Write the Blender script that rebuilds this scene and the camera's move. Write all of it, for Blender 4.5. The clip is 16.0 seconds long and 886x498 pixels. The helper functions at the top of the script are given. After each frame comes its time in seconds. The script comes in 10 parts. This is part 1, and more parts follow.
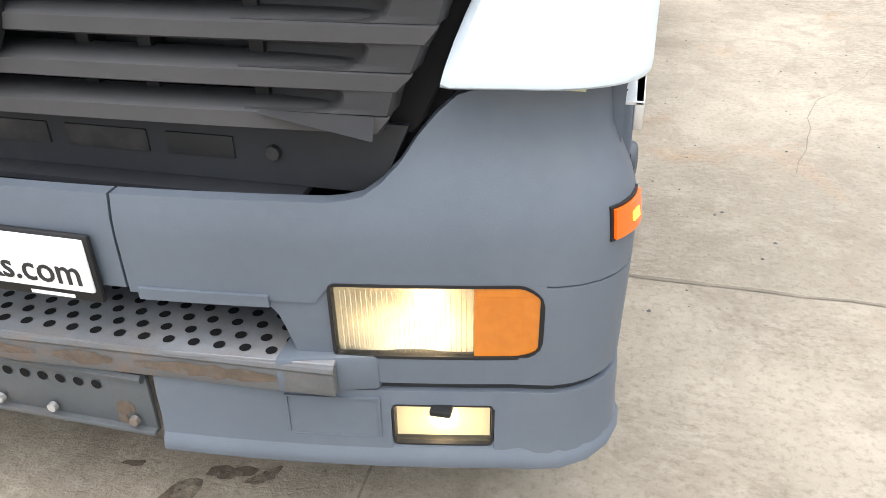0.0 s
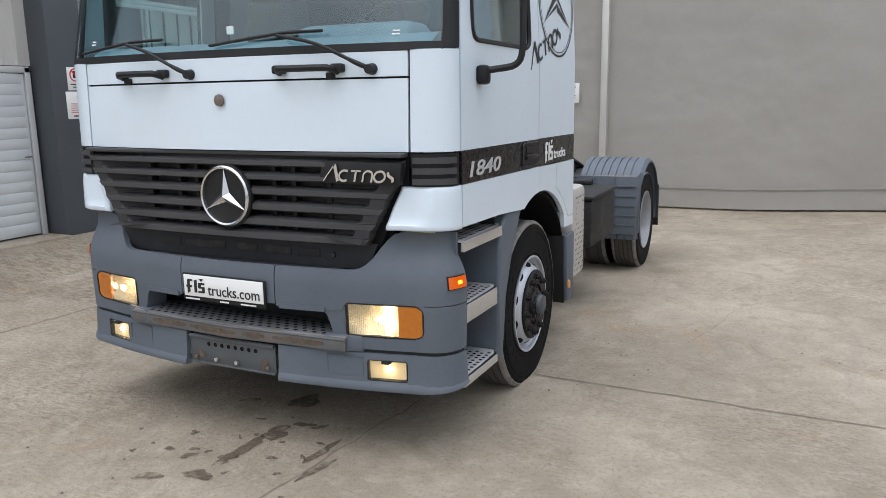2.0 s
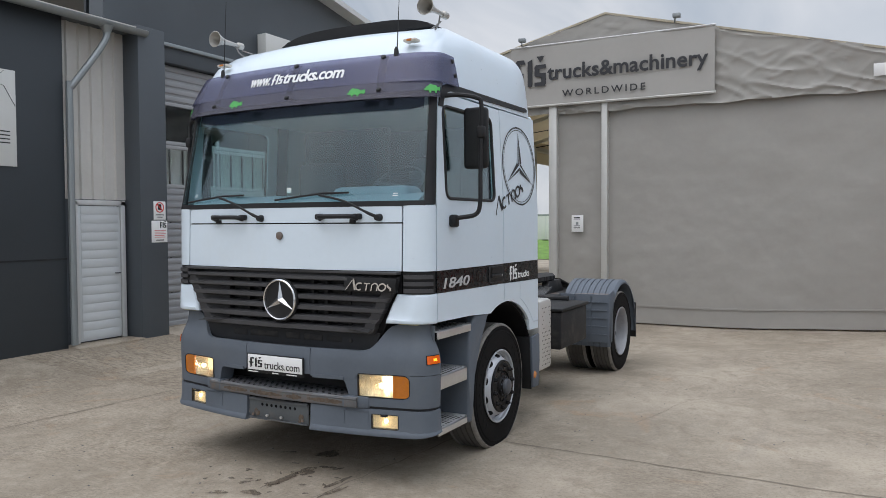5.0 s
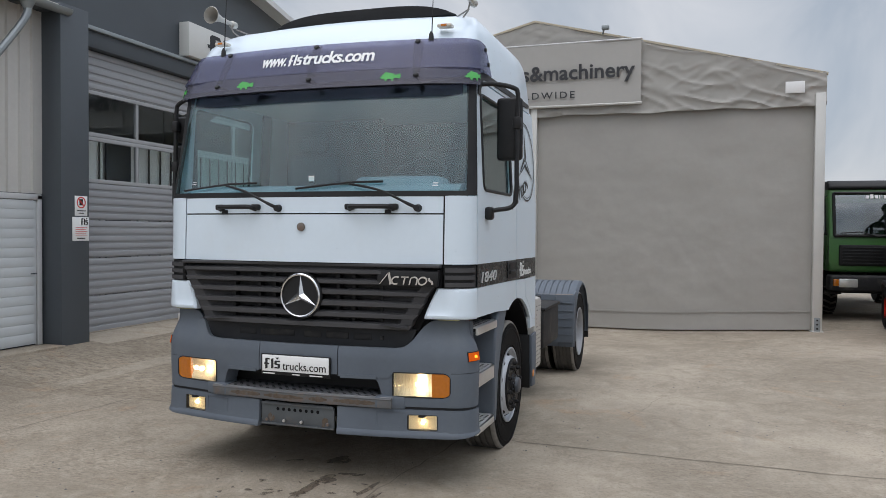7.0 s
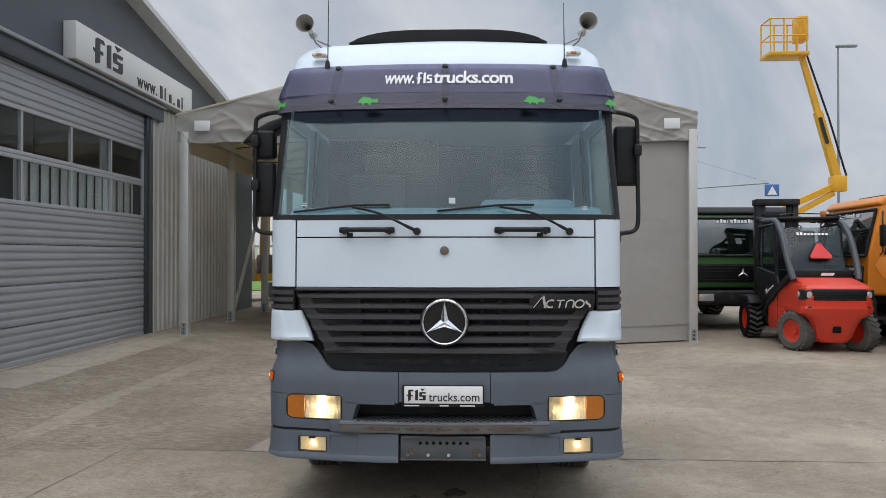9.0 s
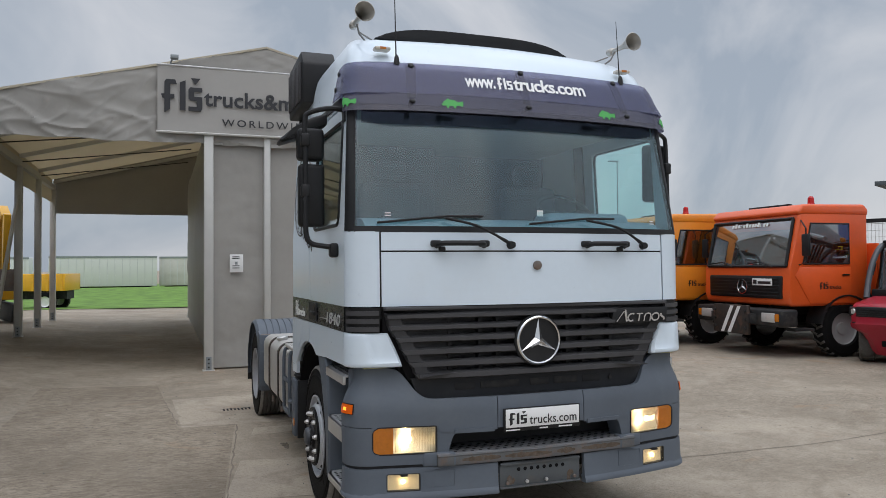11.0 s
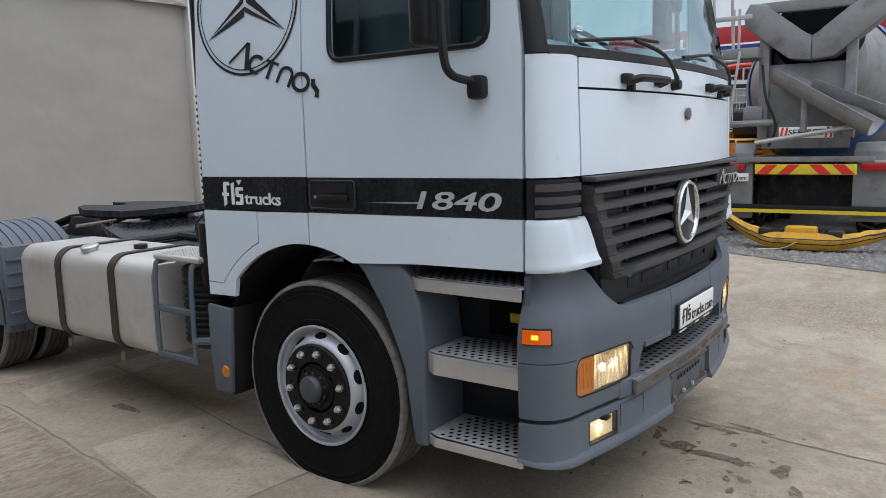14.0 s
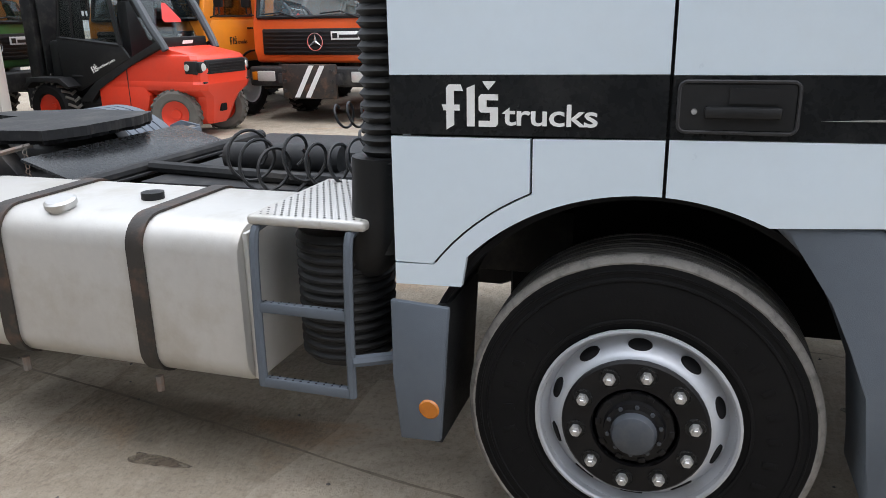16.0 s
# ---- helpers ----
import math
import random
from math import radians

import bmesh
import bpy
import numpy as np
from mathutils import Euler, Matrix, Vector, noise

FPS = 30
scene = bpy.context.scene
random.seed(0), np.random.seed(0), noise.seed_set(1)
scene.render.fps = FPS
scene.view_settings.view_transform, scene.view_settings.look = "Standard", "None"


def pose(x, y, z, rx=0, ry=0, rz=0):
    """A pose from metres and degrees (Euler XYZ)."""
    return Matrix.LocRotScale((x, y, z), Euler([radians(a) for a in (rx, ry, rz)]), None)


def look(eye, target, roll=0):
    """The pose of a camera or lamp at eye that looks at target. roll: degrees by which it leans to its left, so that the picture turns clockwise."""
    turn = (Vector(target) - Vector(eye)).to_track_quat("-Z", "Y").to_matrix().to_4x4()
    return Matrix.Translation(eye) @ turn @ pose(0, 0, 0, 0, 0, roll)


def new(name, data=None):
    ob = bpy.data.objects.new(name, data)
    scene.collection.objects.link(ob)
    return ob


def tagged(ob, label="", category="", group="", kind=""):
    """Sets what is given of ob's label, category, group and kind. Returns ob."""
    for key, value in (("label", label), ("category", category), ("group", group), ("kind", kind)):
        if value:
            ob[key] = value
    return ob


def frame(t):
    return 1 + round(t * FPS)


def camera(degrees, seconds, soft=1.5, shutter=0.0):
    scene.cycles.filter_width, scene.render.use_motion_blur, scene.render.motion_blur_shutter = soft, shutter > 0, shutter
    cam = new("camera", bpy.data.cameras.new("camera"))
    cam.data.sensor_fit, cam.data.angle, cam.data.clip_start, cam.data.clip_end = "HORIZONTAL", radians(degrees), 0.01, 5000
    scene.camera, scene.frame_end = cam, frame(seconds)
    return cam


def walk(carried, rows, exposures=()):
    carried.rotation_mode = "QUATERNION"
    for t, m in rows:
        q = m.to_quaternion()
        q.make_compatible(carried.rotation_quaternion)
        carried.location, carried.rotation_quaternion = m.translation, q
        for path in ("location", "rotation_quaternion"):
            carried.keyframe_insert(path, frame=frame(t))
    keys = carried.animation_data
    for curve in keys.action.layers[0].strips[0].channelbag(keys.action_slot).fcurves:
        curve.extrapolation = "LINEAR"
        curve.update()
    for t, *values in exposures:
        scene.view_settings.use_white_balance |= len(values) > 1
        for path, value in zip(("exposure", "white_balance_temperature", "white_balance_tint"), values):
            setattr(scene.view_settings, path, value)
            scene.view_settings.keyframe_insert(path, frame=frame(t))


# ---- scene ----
cam = camera(60.6, 16.0, 0.45)
PATH = [
    (0, (1.217, -0.572, 1.593), (0.794, 1.105, 0.588), -1.0),
    (0.5, (1.586, -1.046, 1.662), (1.021, 0.695, 0.855), -0.9),
    (1, (2.028, -1.537, 1.688), (1.287, 0.213, 1.065), -1.2),
    (1.5, (2.364, -2.034, 1.745), (1.589, -0.262, 1.237), -0.5),
    (2, (2.722, -2.581, 1.822), (1.887, -0.806, 1.434), -0.8),
    (2.5, (3.029, -3.032, 1.869), (2.14, -1.26, 1.604), -0.9),
    (3, (3.38, -3.438, 1.911), (2.46, -1.671, 1.737), -0.9),
    (3.5, (3.605, -3.835, 1.921), (2.675, -2.068, 1.807), -0.6),
    (4, (3.808, -3.987, 1.926), (2.863, -2.227, 1.844), -0.3),
    (4.2, (3.896, -3.995, 1.929), (2.94, -2.24, 1.855), -0.4),
    (6.3, (3.446, -4.199, 1.851), (2.643, -2.368, 1.797), 0.2),
    (6.5, (3.247, -4.247, 1.818), (2.49, -2.397, 1.768), 0.3),
    (7, (2.696, -4.312, 1.801), (2.062, -2.416, 1.756), 0.4),
    (7.5, (2.106, -4.489, 1.818), (1.608, -2.552, 1.8), -0.0),
    (8, (1.477, -4.562, 1.813), (1.113, -2.595, 1.82), -0.2),
    (8.5, (0.821, -4.697, 1.814), (0.603, -2.709, 1.831), -0.2),
    (9, (0.137, -4.702, 1.803), (0.081, -2.703, 1.818), -0.0),
    (9.5, (-0.552, -4.691, 1.815), (-0.425, -2.695, 1.824), -0.0),
    (10, (-1.214, -4.555, 1.812), (-0.892, -2.581, 1.826), 0.0),
    (10.2, (-1.462, -4.47, 1.838), (-1.06, -2.511, 1.854), 0.1),
    (12.3, (-3.435, -2.726, 1.795), (-2.294, -1.083, 1.807), -1.8),
    (12.5, (-3.575, -2.509, 1.763), (-2.363, -0.918, 1.746), -1.7),
    (13, (-3.758, -1.973, 1.737), (-2.394, -0.514, 1.639), -1.6),
    (13.5, (-3.824, -1.339, 1.731), (-2.327, -0.028, 1.533), -1.7),
    (14, (-3.856, -0.716, 1.741), (-2.251, 0.442, 1.452), -1.5),
    (14.5, (-3.752, -0.089, 1.736), (-2.071, 0.929, 1.364), -1.6),
    (15, (-3.698, 0.617, 1.686), (-1.94, 1.474, 1.275), -0.9),
    (15.5, (-3.484, 1.285, 1.728), (-1.705, 2.01, 1.205), -1.4),
    (16, (-3.382, 1.92, 1.725), (-1.57, 2.507, 1.145), -1.0),
]
walk(cam, [(t, look(eye, target, roll)) for t, eye, target, roll in PATH], [(0, 1.48, 6700, 14), (0.5, 1.22, 6680, 14), (1.0, 0.86, 6640, 14), (1.5, 0.56, 6560, 15), (2.3, 0.47, 6510, 15), (3, 0.36, 6480, 15), (4, 0.24, 6460, 15), (7, 0.12, 6500, 15), (9.5, 0.03, 6500, 15), (12.5, -0.04, 6430, 15), (13.5, 0.13, 6420, 15), (14.5, 0.5, 6430, 15), (15.5, 0.70, 6480, 15), (16, 0.9, 6520, 15)])

# ---- world, sun, exposure ----
world = bpy.data.worlds.new("overcast_sky")
scene.world = world
world.use_nodes = True
wn, wl = world.node_tree.nodes, world.node_tree.links
wn.clear()
sky = wn.new("ShaderNodeTexSky")
sky.sky_type = "NISHITA"
sky.sun_disc = False
sky.sun_elevation, sky.sun_rotation = radians(52), radians(200)
sky.air_density, sky.dust_density = 1.0, 3.0
cloud = wn.new("ShaderNodeTexNoise")
cloud.inputs["Scale"].default_value = 2.6
cloud.inputs["Detail"].default_value = 6.0
cloud.inputs["Roughness"].default_value = 0.55
cloud.inputs["Distortion"].default_value = 0.9
cramp = wn.new("ShaderNodeValToRGB")
cramp.color_ramp.elements[0].position, cramp.color_ramp.elements[0].color = 0.40, (4.1, 4.85, 5.5, 1)
cramp.color_ramp.elements[1].position, cramp.color_ramp.elements[1].color = 0.63, (7.2, 7.6, 7.75, 1)
mixc = wn.new("ShaderNodeMix")
mixc.data_type = "RGBA"
mixc.inputs["Factor"].default_value = 0.86
bg = wn.new("ShaderNodeBackground")
bg.inputs["Strength"].default_value = 0.092
wo = wn.new("ShaderNodeOutputWorld")
wl.new(cloud.outputs["Fac"], cramp.inputs["Fac"])
wl.new(sky.outputs["Color"], mixc.inputs["A"])
wl.new(cramp.outputs["Color"], mixc.inputs["B"])
geo = wn.new("ShaderNodeTexCoord")
sep = wn.new("ShaderNodeSeparateXYZ")
grad = wn.new("ShaderNodeMapRange")
grad.interpolation_type = "SMOOTHSTEP"
grad.inputs["From Min"].default_value, grad.inputs["From Max"].default_value = 0.30, 0.85
grad.inputs["To Min"].default_value, grad.inputs["To Max"].default_value = 1.0, 2.5
lift = wn.new("ShaderNodeVectorMath")
lift.operation = "SCALE"
wl.new(geo.outputs["Generated"], sep.inputs["Vector"])
wl.new(sep.outputs["Z"], grad.inputs["Value"])
wl.new(mixc.outputs["Result"], lift.inputs[0])
wl.new(grad.outputs["Result"], lift.inputs["Scale"])
wl.new(lift.outputs["Vector"], bg.inputs["Color"])
wl.new(bg.outputs["Background"], wo.inputs["Surface"])
sun = new("sun", bpy.data.lights.new("sun", "SUN"))
sun.data.energy, sun.data.angle, sun.data.color = 0.8, radians(60), (1.0, 0.97, 0.93)
sun.matrix_world = look((0.0, -4, 24), (0, 0, 0))


# ---- materials ----
def mat(name, color, rough=0.5, metal=0.0, var=0.08, scale=6.0, bump=0.0, bscale=60.0, dirt=None, dirt_amt=0.0, dirt_scale=2.0,
        coat=0.0, spec=None, vary=0.0):
    """A surface with grain, broad variation, optional dirt and relief."""
    m = bpy.data.materials.new(name)
    m.use_nodes = True
    n, l = m.node_tree.nodes, m.node_tree.links
    b = n["Principled BSDF"]
    b.inputs["Metallic"].default_value = metal
    if coat:
        b.inputs["Coat Weight"].default_value = coat
        b.inputs["Coat Roughness"].default_value = 0.08
    if spec is not None:
        b.inputs["Specular IOR Level"].default_value = spec
    tc = n.new("ShaderNodeTexCoord")
    big = n.new("ShaderNodeTexNoise")
    big.inputs["Scale"].default_value, big.inputs["Detail"].default_value = scale, 5
    fine = n.new("ShaderNodeTexNoise")
    fine.inputs["Scale"].default_value, fine.inputs["Detail"].default_value = scale * 14, 3
    l.new(tc.outputs["Object"], big.inputs["Vector"])
    l.new(tc.outputs["Object"], fine.inputs["Vector"])
    add = n.new("ShaderNodeMath")
    add.operation = "MULTIPLY_ADD"
    l.new(fine.outputs["Fac"], add.inputs[0])
    add.inputs[1].default_value = 0.45
    l.new(big.outputs["Fac"], add.inputs[2])
    ramp = n.new("ShaderNodeValToRGB")
    c = Vector(color[:3])
    ramp.color_ramp.elements[0].position, ramp.color_ramp.elements[1].position = 0.45, 1.0
    ramp.color_ramp.elements[0].color = (*(c * (1 - var)), 1)
    ramp.color_ramp.elements[1].color = (*(c * (1 + var)), 1)
    l.new(add.outputs[0], ramp.inputs["Fac"])
    out = ramp.outputs["Color"]
    if dirt:
        dn = n.new("ShaderNodeTexNoise")
        dn.inputs["Scale"].default_value, dn.inputs["Detail"].default_value, dn.inputs["Roughness"].default_value = dirt_scale, 8, 0.65
        l.new(tc.outputs["Object"], dn.inputs["Vector"])
        dr = n.new("ShaderNodeValToRGB")
        dr.color_ramp.elements[0].position, dr.color_ramp.elements[1].position = 0.5, 0.78
        dr.color_ramp.elements[0].color = (0, 0, 0, 1)
        dr.color_ramp.elements[1].color = (dirt_amt, dirt_amt, dirt_amt, 1)
        l.new(dn.outputs["Fac"], dr.inputs["Fac"])
        mx = n.new("ShaderNodeMix")
        mx.data_type = "RGBA"
        l.new(dr.outputs["Color"], mx.inputs["Factor"])
        l.new(out, mx.inputs["A"])
        mx.inputs["B"].default_value = (*dirt, 1)
        out = mx.outputs["Result"]
    if vary:
        oi = n.new("ShaderNodeObjectInfo")
        hs = n.new("ShaderNodeHueSaturation")
        mr = n.new("ShaderNodeMapRange")
        mr.inputs["To Min"].default_value, mr.inputs["To Max"].default_value = 1 - vary, 1 + vary
        l.new(oi.outputs["Random"], mr.inputs["Value"])
        l.new(mr.outputs["Result"], hs.inputs["Value"])
        l.new(out, hs.inputs["Color"])
        out = hs.outputs["Color"]
    l.new(out, b.inputs["Base Color"])
    rr = n.new("ShaderNodeMapRange")
    rr.inputs["To Min"].default_value, rr.inputs["To Max"].default_value = max(0.02, rough - 0.07), min(1, rough + 0.1)
    l.new(fine.outputs["Fac"], rr.inputs["Value"])
    l.new(rr.outputs["Result"], b.inputs["Roughness"])
    if bump:
        bn = n.new("ShaderNodeTexNoise")
        bn.inputs["Scale"].default_value, bn.inputs["Detail"].default_value = bscale, 4
        l.new(tc.outputs["Object"], bn.inputs["Vector"])
        bp = n.new("ShaderNodeBump")
        bp.inputs["Strength"].default_value, bp.inputs["Distance"].default_value = bump, 0.01
        l.new(bn.outputs["Fac"], bp.inputs["Height"])
        l.new(bp.outputs["Normal"], b.inputs["Normal"])
    return m


def glow(name, color, strength, rough=0.15):
    m = mat(name, color, rough, 0, 0.05, 20)
    b = m.node_tree.nodes["Principled BSDF"]
    b.inputs["Emission Color"].default_value = (*color, 1)
    b.inputs["Emission Strength"].default_value = strength
    return m


def thin_glass(name, tint, refl=0.14):
    """A thin pane: clear with a mirror coat."""
    m = bpy.data.materials.new(name)
    m.use_nodes = True
    n, l = m.node_tree.nodes, m.node_tree.links
    n.clear()
    o = n.new("ShaderNodeOutputMaterial")
    t = n.new("ShaderNodeBsdfTransparent")
    t.inputs["Color"].default_value = (*tint, 1)
    g = n.new("ShaderNodeBsdfGlossy")
    g.inputs["Roughness"].default_value = 0.03
    g.inputs["Color"].default_value = (0.92, 0.97, 1.0, 1)
    f = n.new("ShaderNodeLayerWeight")
    f.inputs["Blend"].default_value = 0.5
    pw = n.new("ShaderNodeMath")
    pw.operation = "POWER"
    pw.inputs[1].default_value = 4.0
    a = n.new("ShaderNodeMath")
    a.operation = "MULTIPLY_ADD"
    a.inputs[1].default_value, a.inputs[2].default_value = 0.8, refl
    l.new(f.outputs["Facing"], pw.inputs[0])
    mx = n.new("ShaderNodeMixShader")
    l.new(pw.outputs[0], a.inputs[0])
    l.new(a.outputs[0], mx.inputs["Fac"])
    l.new(t.outputs["BSDF"], mx.inputs[1])
    l.new(g.outputs["BSDF"], mx.inputs[2])
    l.new(mx.outputs["Shader"], o.inputs["Surface"])
    return m


M_WHITE = mat("white_paint", (0.665, 0.765, 0.845), 0.30, 0, 0.025, 1.6, coat=0.25, dirt=(0.62, 0.62, 0.58), dirt_amt=0.2, dirt_scale=1.3)
M_GREYPL = mat("grey_plastic", (0.106, 0.126, 0.152), 0.56, 0, 0.09, 2.5, bump=0.1, bscale=350, spec=0.35, dirt=(0.14, 0.155, 0.17), dirt_amt=0.5, dirt_scale=3)
M_BLACKPL = mat("black_plastic", (0.0105, 0.011, 0.012), 0.5, 0, 0.15, 4, spec=0.35, bump=0.06, bscale=300, dirt=(0.04, 0.04, 0.04), dirt_amt=0.35, dirt_scale=4)
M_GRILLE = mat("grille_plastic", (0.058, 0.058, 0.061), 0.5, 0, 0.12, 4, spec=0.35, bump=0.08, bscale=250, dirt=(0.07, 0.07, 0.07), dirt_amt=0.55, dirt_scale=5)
# Slat plastic darkened for the shade in the hollows; also the handle rim's grey.
M_SCOOP = mat("shaded_hollow_and_rim_plastic", (0.036, 0.036, 0.038), 0.55, 0, 0.12, 4, spec=0.3, bump=0.08, bscale=250, dirt=(0.06, 0.06, 0.06), dirt_amt=0.5, dirt_scale=5)
# Plastic darkened to hold the shade inside the lower recess and step wells.
M_RECESS = mat("shaded_recess_plastic", (0.020, 0.022, 0.026), 0.6, 0, 0.15, 4, spec=0.3, dirt=(0.05, 0.05, 0.05), dirt_amt=0.4, dirt_scale=6)
# Near-black that paints in the shade of gaps, holes and arches; also black grease.
M_DARK = mat("shade_and_grease_black", (0.006, 0.006, 0.007), 0.8, 0, 0.2, 5, spec=0.2)
M_CHASSIS = mat("chassis_black", (0.018, 0.0185, 0.02), 0.6, 0, 0.25, 5, spec=0.35, dirt=(0.12, 0.105, 0.09), dirt_amt=0.5, dirt_scale=5)
M_BAND = mat("black_band_paint", (0.010, 0.011, 0.012), 0.26, 0, 0.1, 3, spec=0.3, dirt=(0.05, 0.05, 0.05), dirt_amt=0.5, dirt_scale=6)
M_SIGNW = mat("white_lettering", (0.82, 0.83, 0.82), 0.45, 0, 0.02, 5)
M_SIGNK = mat("black_lettering", (0.015, 0.015, 0.017), 0.45, 0, 0.05, 5)
M_CHROME = mat("chrome", (0.72, 0.73, 0.74), 0.16, 1.0, 0.05, 8)
M_ALU = mat("aluminium", (0.60, 0.60, 0.59), 0.38, 0.75, 0.09, 3, bump=0.05, bscale=120, dirt=(0.42, 0.40, 0.36), dirt_amt=0.5, dirt_scale=2.5)
M_TANK = mat("tank_aluminium", (0.56, 0.55, 0.525), 0.42, 0.35, 0.07, 2.2, bump=0.05, bscale=60, dirt=(0.38, 0.34, 0.27), dirt_amt=0.75, dirt_scale=2.6)
M_TREADPLATE = mat("worn_grey_tread_plate", (0.20, 0.21, 0.225), 0.5, 0.35, 0.15, 7, bump=0.12, bscale=110, dirt=(0.20, 0.14, 0.10), dirt_amt=0.5, dirt_scale=8)
M_STEP = mat("step_aluminium", (0.60, 0.61, 0.62), 0.42, 0.4, 0.12, 8, bump=0.1, bscale=150, dirt=(0.2, 0.19, 0.18), dirt_amt=0.5, dirt_scale=9)
M_BRACKET = mat("grey_bracket_paint", (0.095, 0.105, 0.112), 0.6, 0.2, 0.15, 8, bump=0.15, bscale=120, dirt=(0.2, 0.13, 0.08), dirt_amt=0.5, dirt_scale=7)
M_RUSTBROWN = mat("brown_rust", (0.100, 0.073, 0.052), 0.85, 0, 0.35, 30, bump=0.25, bscale=120, dirt=(0.15, 0.145, 0.14), dirt_amt=0.8, dirt_scale=28)
M_RUST = mat("rusty_steel", (0.17, 0.15, 0.135), 0.7, 0.3, 0.25, 6, bump=0.2, bscale=80, dirt=(0.24, 0.11, 0.05), dirt_amt=0.8, dirt_scale=9)
M_SHOULDER = mat("dusty_tyre_shoulder", (0.235, 0.222, 0.205), 0.9, 0, 0.15, 12, bump=0.25, bscale=120, dirt=(0.05, 0.046, 0.042), dirt_amt=0.75, dirt_scale=22)
M_TREADPALE = mat("pale_worn_tread", (0.11, 0.105, 0.095), 0.9, 0, 0.2, 8, dirt=(0.12, 0.11, 0.1), dirt_amt=0.6, dirt_scale=6)
M_STRAP = mat("worn_strap_paint", (0.030, 0.026, 0.023), 0.55, 0, 0.2, 6, bump=0.12, bscale=90, dirt=(0.17, 0.09, 0.055), dirt_amt=0.75, dirt_scale=7)
M_CAP = mat("hub_cap_grey", (0.055, 0.065, 0.08), 0.42, 0, 0.15, 9, dirt=(0.11, 0.11, 0.11), dirt_amt=0.5, dirt_scale=14)
M_RUBBER = mat("tyre_rubber", (0.007, 0.007, 0.0075), 0.72, 0, 0.2, 5, spec=0.14, bump=0.12, bscale=120, dirt=(0.015, 0.0145, 0.014), dirt_amt=0.5, dirt_scale=3)
M_TREAD = mat("worn_tread", (0.10, 0.094, 0.086), 0.85, 0, 0.2, 9, bump=0.2, bscale=90, dirt=(0.035, 0.033, 0.03), dirt_amt=0.8, dirt_scale=7)
M_RIM = mat("rim_silver", (0.480, 0.504, 0.544), 0.40, 0.30, 0.06, 5, dirt=(0.3, 0.29, 0.27), dirt_amt=0.4, dirt_scale=6)
# Rim silver darkened for the shade of the deep rear dish, with some dirt.
M_RIMSHADE = mat("shaded_dirty_rear_rim", (0.34, 0.35, 0.37), 0.5, 0.2, 0.12, 5, dirt=(0.16, 0.15, 0.14), dirt_amt=0.6, dirt_scale=5)
M_HUB = mat("hub_black", (0.007, 0.007, 0.008), 0.45, 0, 0.15, 8, spec=0.25, dirt=(0.035, 0.034, 0.033), dirt_amt=0.3, dirt_scale=9)
M_NUT = mat("nut_steel", (0.62, 0.62, 0.62), 0.38, 0.8, 0.1, 30)
M_VISOR = mat("visor_smoked_acrylic", (0.115, 0.12, 0.195), 0.24, 0, 0.14, 1.5, coat=0.15)
nv_, lv_ = M_VISOR.node_tree.nodes, M_VISOR.node_tree.links
tv_, xv_ = nv_.new("ShaderNodeBsdfTransparent"), nv_.new("ShaderNodeMixShader")
tv_.inputs["Color"].default_value = (0.62, 0.62, 0.74, 1)
xv_.inputs["Fac"].default_value = 0.45
lv_.new(tv_.outputs["BSDF"], xv_.inputs[1])
lv_.new(nv_["Principled BSDF"].outputs["BSDF"], xv_.inputs[2])
lv_.new(xv_.outputs["Shader"], nv_["Material Output"].inputs["Surface"])
M_VISORLIP = M_VISOR.copy()
M_VISORLIP.name = "visor_lip_acrylic"
for e_, c_ in zip(M_VISORLIP.node_tree.nodes["Color Ramp"].color_ramp.elements, (0.135, 0.165)):
    e_.color = (c_, c_, c_ * 1.22, 1)
M_GREENST = mat("green_sticker", (0.07, 0.42, 0.09), 0.4, 0, 0.06, 20)
M_AMBER = mat("amber_lens", (0.52, 0.160, 0.010), 0.10, 0, 0.1, 40, coat=0.5)
M_AMBERLIT = glow("amber_lens_lit", (0.72, 0.115, 0.008), 0.10)
M_AMBERBULB = glow("amber_bulb", (1.0, 0.36, 0.03), 1.6)
M_NUMBER = mat("silver_number_film", (0.52, 0.53, 0.53), 0.4, 0.1, 0.08, 9)
M_LAMPGLASS = thin_glass("lamp_glass", (0.93, 0.90, 0.82), 0.06)
M_REFLECT = mat("lamp_reflector", (0.86, 0.80, 0.66), 0.22, 0.75, 0.08, 30)
M_BULB = glow("lamp_bulb_warm", (1.0, 0.80, 0.50), 32.0)
M_LAMPWARM = mat("lamp_bowl", (0.82, 0.79, 0.72), 0.28, 0.8, 0.08, 40, bump=0.12, bscale=140)
M_FOGWARM = glow("fog_bowl_warm", (0.92, 0.80, 0.58), 0.20, 0.35)
M_GLASS = thin_glass("cab_glass", (0.84, 0.955, 0.955), 0.068)
M_GLASSDK = thin_glass("dark_window_glass", (0.42, 0.46, 0.48), 0.16)
M_GLASSWIN = thin_glass("workshop_window_glass", (0.88, 0.90, 0.90), 0.05)
M_INT = mat("cab_interior_grey", (0.42, 0.44, 0.44), 0.75, 0, 0.06, 4)
M_INTDK = mat("cab_interior_dark", (0.07, 0.08, 0.09), 0.8, 0, 0.1, 4)
M_BLUE = mat("dash_blue_cloth", (0.21, 0.29, 0.355), 0.9, 0, 0.08, 8, bump=0.1, bscale=200)
M_MIRROR = mat("mirror_silver", (0.85, 0.86, 0.87), 0.03, 1.0, 0.01, 3)
